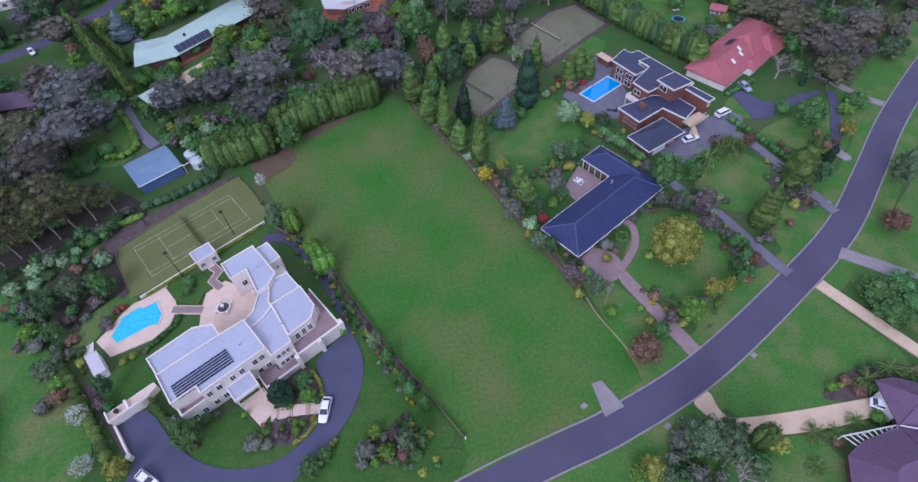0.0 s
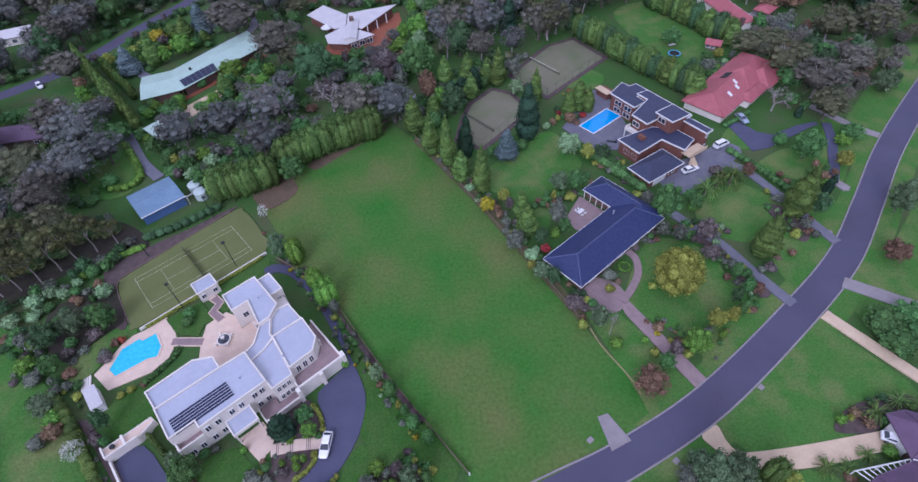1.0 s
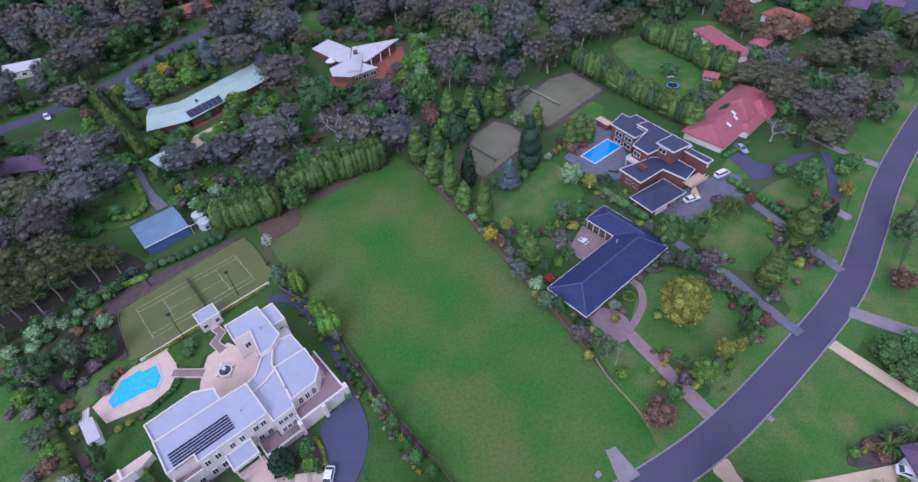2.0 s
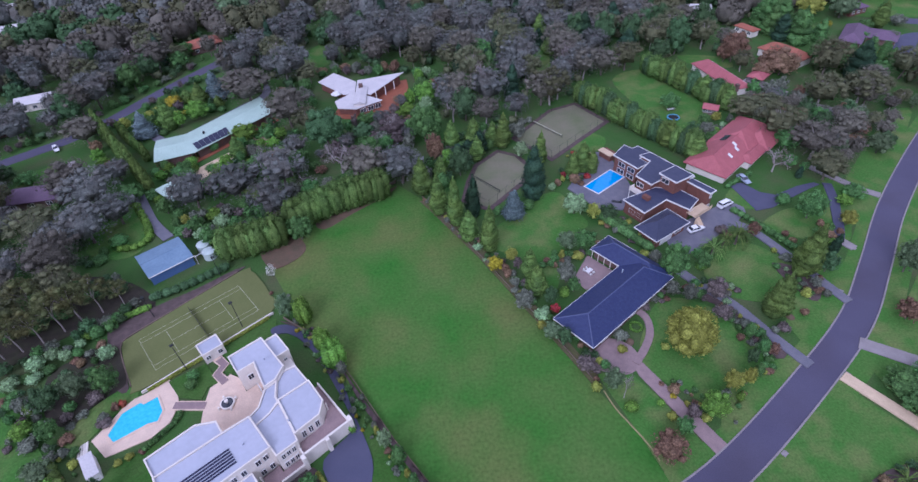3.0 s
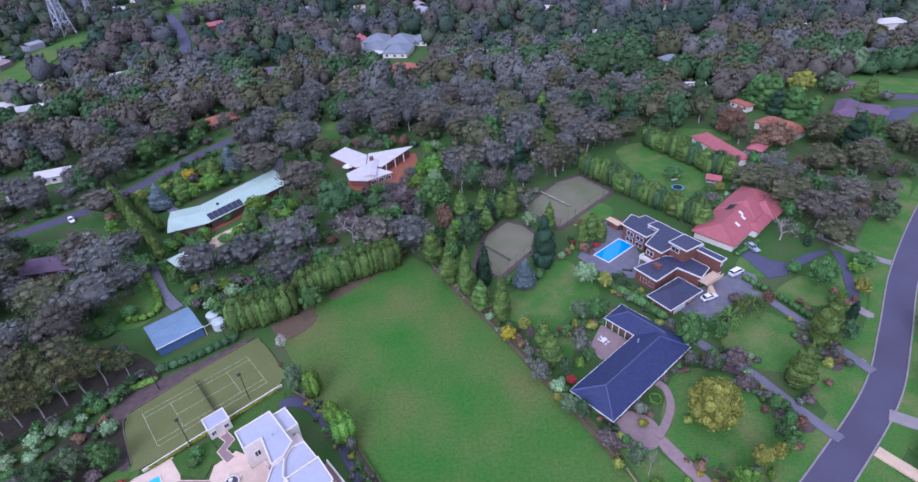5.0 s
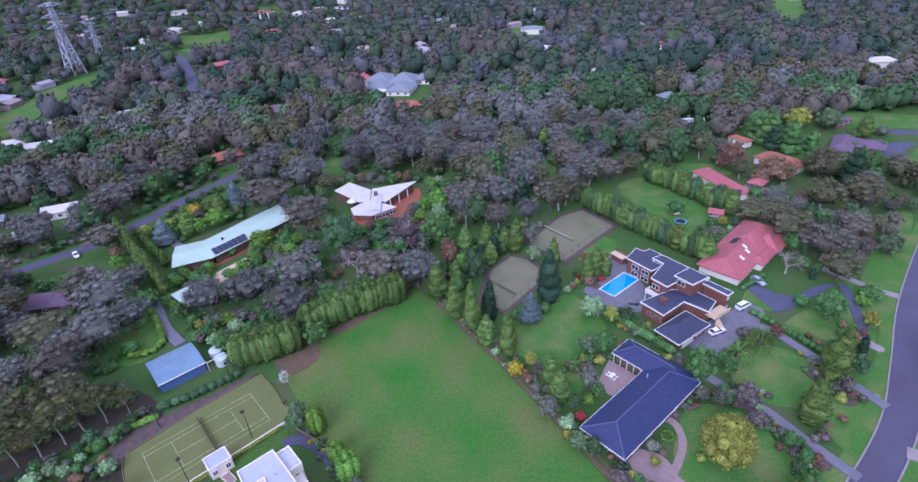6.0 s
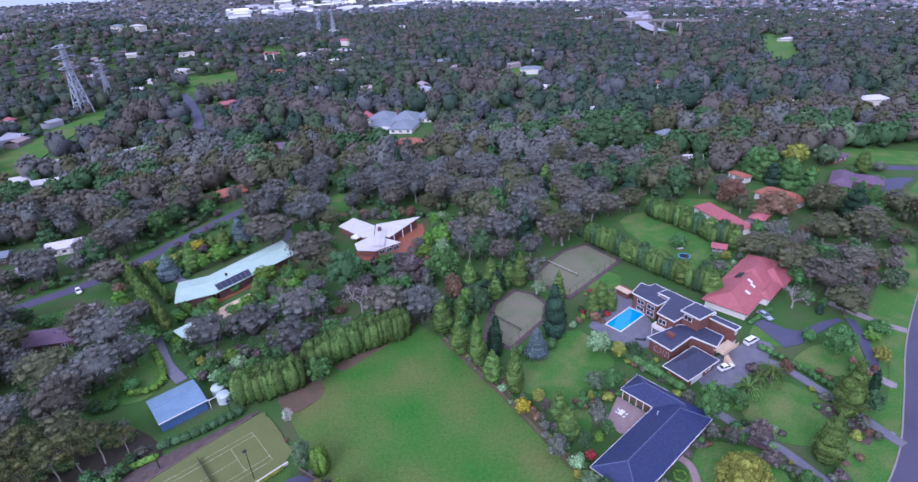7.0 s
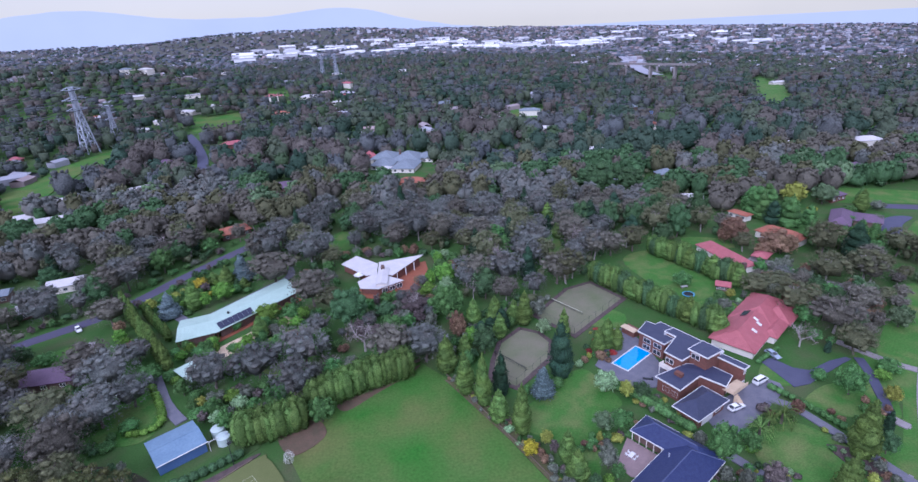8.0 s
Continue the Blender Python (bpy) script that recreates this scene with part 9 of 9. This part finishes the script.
def in_view(x, y, wide=1.02):
    return y > 20 and abs(x + 0.06 * y) < wide * y + 40


wg = np.random.default_rng(11)
near_trees = []
for gx in np.arange(-330, 400, 8.0):
    for gy in np.arange(30, 335, 8.0):
        x, y = gx + wg.uniform(-3.3, 3.3), gy + wg.uniform(-3.3, 3.3)
        if in_view(x, y) and not open_ground(x, y, 4) and wg.random() < 0.93 and all((x - a) ** 2 + (y - b) ** 2 > (c + 1.5) ** 2 for a, b, c in placed):
            near_trees.append((x, y))
near_trees.sort(key=lambda p: math.hypot(p[0] + 20, p[1]))
for x, y in near_trees[:290]:
    h, c = wg.uniform(8.5, 17), wg.random()
    if 40 < x < 130 and y > 205 and c < 0.4:
        plant(("deep", "darkfir")[int(wg.integers(2))], x, y, h, 3.4 + h * 0.15)
    elif c < 0.1:
        plant(("deep", "broad", "deep")[int(wg.integers(3))], x, y, h * 0.8, 3.0 + h * 0.17)
    elif c < 0.15:
        plant("darkfir", x, y, h * 1.1, 3.4)
    elif c < 0.18:
        plant("bare", x, y, h * 0.95, 3.4 + 0.2 * h)
    else:
        plant("gum_brown" if x > 70 and c < 0.6 else "gum_grey" if c < 0.6 else "gum", x, y, h, (2.2 + 0.27 * h) * wg.uniform(0.88, 1.2), group="woodland gums")


def wood(name, spots, count, size, material, label, n_blobs, variants=6, trunk=False, lumps=9, lump=None, rough=False):
    """Many trees as one mesh: a few crown shapes, turned and scaled at each spot (x, y, height, radius)."""
    shapes = []
    for v in range(variants):
        bl = gum_blobs(200 + v, 2.0, 1.0 if v % 3 else 0.86, n_blobs, 0.14, 0.5)
        v_, f_ = foliage(bl, count, size, 0.0, 300 + v, 0.95, 0.25, bl[:1], ROUGH_LUMP if rough else None)
        if lumps > 1:
            cv, cf = cores(bl[1:lumps], 0.95, lump or LUMP)
            f_ = np.concatenate([f_, cf + len(v_)])
            v_ = np.concatenate([v_, cv])
        if trunk:
            w = 0.05
            tv = np.array([(-w, 0, -0.05), (w, 0, -0.05), (0, 0.03, 1.2), (0, -w, -0.05), (0, w, -0.05), (0.03, 0, 1.2)])
            f_ = np.concatenate([f_, np.array([(0, 1, 2), (3, 4, 5)]) + len(v_)])
            v_ = np.concatenate([v_, tv])
        shapes.append((v_, f_))
    vs, fs, at = [], [], 0
    g = np.random.default_rng(len(spots))
    for x, y, h, r in spots:
        q, f_ = shapes[int(g.integers(variants))]
        a = g.uniform(0, 6.28)
        c, s = math.cos(a) * r, math.sin(a) * r
        o = np.empty_like(q)
        o[:, 0] = q[:, 0] * c - q[:, 1] * s + x
        o[:, 1] = q[:, 0] * s + q[:, 1] * c + y
        o[:, 2] = q[:, 2] * (h / 2) + (land(x, y) if math.hypot(x, y) > 320 else 0)
        vs.append(o)
        fs.append(f_ + at)
        at += len(q)
    if vs:
        tagged(new(name, sheet(name, np.concatenate(vs), np.concatenate(fs), material, True)), label, "trees", "", "stuff")


def split(spots, mats, name, label, *args, **kw):
    """The kinds of trees keep together in drifts, with strays."""
    g = np.random.default_rng(5)
    pick = []
    for x, y, *_ in spots:
        d = noise.noise((x / 70, y / 70, 4.0)) + g.normal() * 0.28
        e = noise.noise((x / 48, y / 48, 9.0)) + g.normal() * 0.16
        pine = math.exp(-((x - 95) / 55) ** 2 - ((y - 325) / 55) ** 2) + 0.8 * math.exp(-((x - 20) / 90) ** 2 - ((y - 800) / 60) ** 2)
        pick.append(3 if g.random() < 0.75 * pine else 4 if g.random() < 0.045 else 3 if e > 0.27 else 0 if d > 0.16 else 2 if d < -0.2 else 1)
    for i, m in enumerate(mats):
        wood(name, [s for s, k in zip(spots, pick) if k == i], *args[:2], m, label[i], *args[2:], **kw)


under = [(x + wg.uniform(-5, 5), y + wg.uniform(-5, 5), wg.uniform(2.5, 6.0), wg.uniform(1.6, 3.0)) for x, y in near_trees for _ in range(2)]
under = [u for u in under if not any(near_line(u[0], u[1], ln, 6.5) for ln in (ROAD, ROAD2)) and not any(inside(u[0], u[1], c) for c in CLEAR)]
wood("woodland_undergrowth", under[::3], 14, 0.24, L_DEEP, "green bushes below the gum trees", 5, lumps=3, lump=ROUGH_LUMP, rough=True)
wood("woodland_undergrowth", under[1::3], 14, 0.24, L_OLIVE, "olive bushes below the gum trees", 5, lumps=3, lump=ROUGH_LUMP, rough=True)
L_FAR5 = leaf("far_fresh_green_canopy", (0.056, 0.088, 0.044), (0.044, 0.07, 0.038), 0.07, 0, 1.3, clump_shade=0.5, big=0.11)
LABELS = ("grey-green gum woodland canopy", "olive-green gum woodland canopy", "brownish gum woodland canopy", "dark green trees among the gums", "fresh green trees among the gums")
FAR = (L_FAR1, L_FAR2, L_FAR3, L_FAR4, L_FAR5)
spots = [(x, y, h, (2.4 + 0.27 * h) * wg.uniform(0.85, 1.15)) for (x, y), h in zip(near_trees[290:], wg.uniform(8, 17, max(0, len(near_trees) - 290)))]
split(spots, (L_GREY, L_OLIVE, L_BROWN, L_DEEP, L_SAGE), "gum_woodland", LABELS, 120, 0.085, 20, trunk=True, lumps=14, lump=ROUGH_LUMP)
spots = []
for gx in np.arange(-760, 800, 10.4):
    for gy in np.arange(190, 760, 10.4):
        x, y = gx + wg.uniform(-5.5, 5.5), gy + wg.uniform(-5.5, 5.5)
        d = math.hypot(x, y)
        if d > 318 and (gy >= 335 or abs(x) > 330) and d < 760 and in_view(x, y) and wg.random() < 0.92 and not open_ground(x, y, 5):
            h = 7.5 + 14.5 * wg.random() ** 1.5
            spots.append((x, y, h, (2.2 + 0.29 * h) * wg.uniform(0.85, 1.25)))
low = [(x + wg.uniform(-6, 6), y + wg.uniform(-6, 6), wg.uniform(3, 6), wg.uniform(1.9, 3.2)) for x, y, h, r in spots if math.hypot(x, y) < 600]
low = [s for s in low if not open_ground(s[0], s[1], 4)]
wood("woodland_undergrowth", low[::3], 14, 0.24, L_FAR2, "olive bushes between the far gum trees", 4, lumps=3, lump=ROUGH_LUMP, rough=True)
wood("woodland_undergrowth", low[1::3], 14, 0.24, L_FAR5, "green bushes between the far gum trees", 4, lumps=3, lump=ROUGH_LUMP, rough=True)
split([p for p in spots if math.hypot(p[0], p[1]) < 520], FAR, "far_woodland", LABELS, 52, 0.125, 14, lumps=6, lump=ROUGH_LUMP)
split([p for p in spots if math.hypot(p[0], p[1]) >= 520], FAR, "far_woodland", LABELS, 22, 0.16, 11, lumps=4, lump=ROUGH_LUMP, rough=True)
spots = []
for gx in np.arange(-1700, 1750, 14.0):
    for gy in np.arange(450, 1750, 14.0):
        x, y = gx + wg.uniform(-6, 6), gy + wg.uniform(-6, 6)
        d = math.hypot(x, y)
        if 755 < d < 1750 and in_view(x, y) and wg.random() < 0.9 and not open_ground(x, y, 5):
            h = 8 + 13 * wg.random() ** 1.3
            spots.append((x, y, h, (3.2 + 0.3 * h) * wg.uniform(0.85, 1.3)))
near_half, far_half = [s for s in spots if math.hypot(s[0], s[1]) < 1150], [s for s in spots if math.hypot(s[0], s[1]) >= 1150]
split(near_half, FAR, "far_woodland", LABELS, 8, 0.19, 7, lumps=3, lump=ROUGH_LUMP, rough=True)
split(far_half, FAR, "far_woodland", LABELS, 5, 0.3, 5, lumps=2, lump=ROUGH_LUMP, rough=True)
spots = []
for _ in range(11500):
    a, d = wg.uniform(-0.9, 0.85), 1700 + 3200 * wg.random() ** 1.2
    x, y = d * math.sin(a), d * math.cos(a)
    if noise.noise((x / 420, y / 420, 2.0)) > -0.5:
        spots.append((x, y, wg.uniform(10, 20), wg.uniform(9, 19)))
# beyond 1.7 km the crowns take the haze-coloured canopies
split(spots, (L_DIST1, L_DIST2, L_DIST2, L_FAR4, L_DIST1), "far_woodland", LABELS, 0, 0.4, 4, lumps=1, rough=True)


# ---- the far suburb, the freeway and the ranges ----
# the range is unlit: its haze is a flat pale blue glow colour
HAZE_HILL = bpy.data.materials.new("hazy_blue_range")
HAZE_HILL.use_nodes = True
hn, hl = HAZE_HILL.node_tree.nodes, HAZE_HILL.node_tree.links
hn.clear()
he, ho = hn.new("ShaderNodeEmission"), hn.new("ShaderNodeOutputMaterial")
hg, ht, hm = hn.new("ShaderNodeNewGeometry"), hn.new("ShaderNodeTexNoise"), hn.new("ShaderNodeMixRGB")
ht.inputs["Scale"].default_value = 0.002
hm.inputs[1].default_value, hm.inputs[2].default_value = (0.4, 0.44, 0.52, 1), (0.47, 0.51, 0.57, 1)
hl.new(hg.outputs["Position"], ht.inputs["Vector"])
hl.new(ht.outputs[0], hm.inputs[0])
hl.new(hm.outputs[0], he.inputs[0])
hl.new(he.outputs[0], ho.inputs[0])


def range_height(a):
    """Height of the far range by bearing in degrees."""
    h = 0
    for a0, w, k in ((-44, 9, 150), (-33, 7, 190), (-27, 7, 170), (-18, 6, 150), (-10, 5.5, 185), (-5, 5, 120), (2, 6, 40), (30, 14, 25)):
        h += k * math.exp(-((a - a0) / w) ** 2)
    return 60 - 0.043 * max(0.0, 4900 * math.sin(radians(a)) - 60) + h * 0.82 + 8 * noise.noise((a * 0.5, 1.0, 0))


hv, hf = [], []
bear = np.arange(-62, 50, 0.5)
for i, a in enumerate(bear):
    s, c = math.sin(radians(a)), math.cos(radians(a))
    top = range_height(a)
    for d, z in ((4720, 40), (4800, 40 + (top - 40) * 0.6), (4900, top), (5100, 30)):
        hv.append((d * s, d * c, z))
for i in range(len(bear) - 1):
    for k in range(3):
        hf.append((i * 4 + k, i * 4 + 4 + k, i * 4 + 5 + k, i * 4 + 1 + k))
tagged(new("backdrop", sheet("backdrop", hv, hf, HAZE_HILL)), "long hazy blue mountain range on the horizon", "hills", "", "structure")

# far walls: base colour shifted to pale blue-grey to stand for haze
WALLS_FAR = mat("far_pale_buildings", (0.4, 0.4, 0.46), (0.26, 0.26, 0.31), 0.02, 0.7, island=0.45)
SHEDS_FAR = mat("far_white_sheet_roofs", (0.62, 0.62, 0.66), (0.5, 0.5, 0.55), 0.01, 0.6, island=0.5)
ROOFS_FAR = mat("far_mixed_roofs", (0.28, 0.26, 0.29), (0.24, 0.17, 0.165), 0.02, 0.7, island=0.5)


def box_field(name, rows, material, label):
    """Many small far buildings as one mesh of plain blocks with pitched tops."""
    quads = []
    for x, y, w, d, h, a in rows:
        c, s = math.cos(a), math.sin(a)
        z = land(x, y)

        def q(u, v, zz):
            return (x + u * c - v * s, y + u * s + v * c, z + zz)

        for u0, v0, u1, v1 in ((-w, -d, w, -d), (w, -d, w, d), (w, d, -w, d), (-w, d, -w, -d)):
            quads.append([q(u0, v0, -2), q(u1, v1, -2), q(u1, v1, h), q(u0, v0, h)])
        r = h + 0.35 * min(w, d)
        quads.append([q(-w, -d, h), q(w, -d, h), q(w, 0, r), q(-w, 0, r)])
        quads.append([q(-w, 0, r), q(w, 0, r), q(w, d, h), q(-w, d, h)])
    v = np.array(quads).reshape(-1, 3)
    tagged(new(name, sheet(name, v, np.arange(len(v)).reshape(-1, 4), material)), label, "buildings", "", "stuff")


fg = np.random.default_rng(21)
rows = []
for _ in range(260):
    a = fg.uniform(-0.32, 0.3) if fg.random() < 0.8 else fg.uniform(0.3, 0.56)
    d = fg.uniform(2250, 3050) if a < 0.3 else fg.uniform(2600, 3900)
    if noise.noise((a * 14, d / 260, 3.0)) > -0.12:
        rows.append((d * math.sin(a), d * math.cos(a), fg.uniform(14, 50), fg.uniform(9, 20), fg.uniform(8, 13), fg.uniform(-0.4, 0.4)))
box_field("far_warehouses", rows, SHEDS_FAR, "white warehouses and offices across the far plain")
rows = []
for _ in range(2600):
    a, d = fg.uniform(-0.85, 0.8), 1250 + 3400 * fg.random() ** 0.8
    x, y = d * math.sin(a), d * math.cos(a)
    if fg.random() < (0.3 if d < 1500 and a < 0.3 else 0.75) and not any(near_line(x, y, ln, 12) for ln in LINES):
        rows.append((x, y, fg.uniform(4, 8), fg.uniform(3, 5.5), fg.uniform(5, 8) + 3, fg.uniform(0, 3.1)))
for x, y in ROOF_SPOTS:
    rows.append((x, y, fg.uniform(6, 10), fg.uniform(3.5, 5.5), fg.uniform(3, 5), fg.uniform(0, 3.1)))
for _ in range(300):
    a, d = fg.uniform(0.25, 0.8), 1100 + 1800 * fg.random()
    rows.append((d * math.sin(a), d * math.cos(a), fg.uniform(5, 10), fg.uniform(4, 6), fg.uniform(5, 8) + 4, fg.uniform(0, 3.1)))
for _ in range(800):
    a, d = fg.uniform(-0.12, 0.75), fg.uniform(2900, 4650)
    rows.append((d * math.sin(a), d * math.cos(a), fg.uniform(7, 16), fg.uniform(5, 9), fg.uniform(8, 13), fg.uniform(0, 3.1)))
fg.shuffle(rows)
half = len(rows) // 2
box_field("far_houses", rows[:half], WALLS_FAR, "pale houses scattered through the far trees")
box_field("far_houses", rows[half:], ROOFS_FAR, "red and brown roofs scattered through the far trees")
FREE = ((370, 900), (381, 951), (455, 1238), (603, 1739), (800, 2400), (941, 2885))
fw = thing("freeway", FREE[0][0], FREE[0][1], 0, 0, "wide grey freeway running towards the plain", "road", "", "structure")
bm = bmesh.new()
pts = smooth(FREE, 6)
la, lb = strip(pts, -13, 13)
pv = [[bm.verts.new((q.x - FREE[0][0], q.y - FREE[0][1], land(q.x, q.y) + 5)) for q in ln] for ln in (la, lb)]
for i in range(len(la) - 1):
    bm.faces.new((pv[0][i], pv[0][i + 1], pv[1][i + 1], pv[1][i]))
part("carriageway", bm, mat("pale_freeway_surface", (0.36, 0.36, 0.42), (0.28, 0.28, 0.34), 0.05, 0.8), fw)
br = thing("road_bridge", 345, 862, land(345, 862) + 14, -48, "pale concrete road bridge over the freeway", "bridge")
part("deck", boxes((-70, -6, 8, 70, 6, 10), (-70, -6.4, 10, 70, -6, 11.2)), CONCRETE, br)
for k in (-40, 0, 40):
    part("pier", boxes((k - 1.5, -4, -12, k + 1.5, 4, 6)), CONCRETE, br)
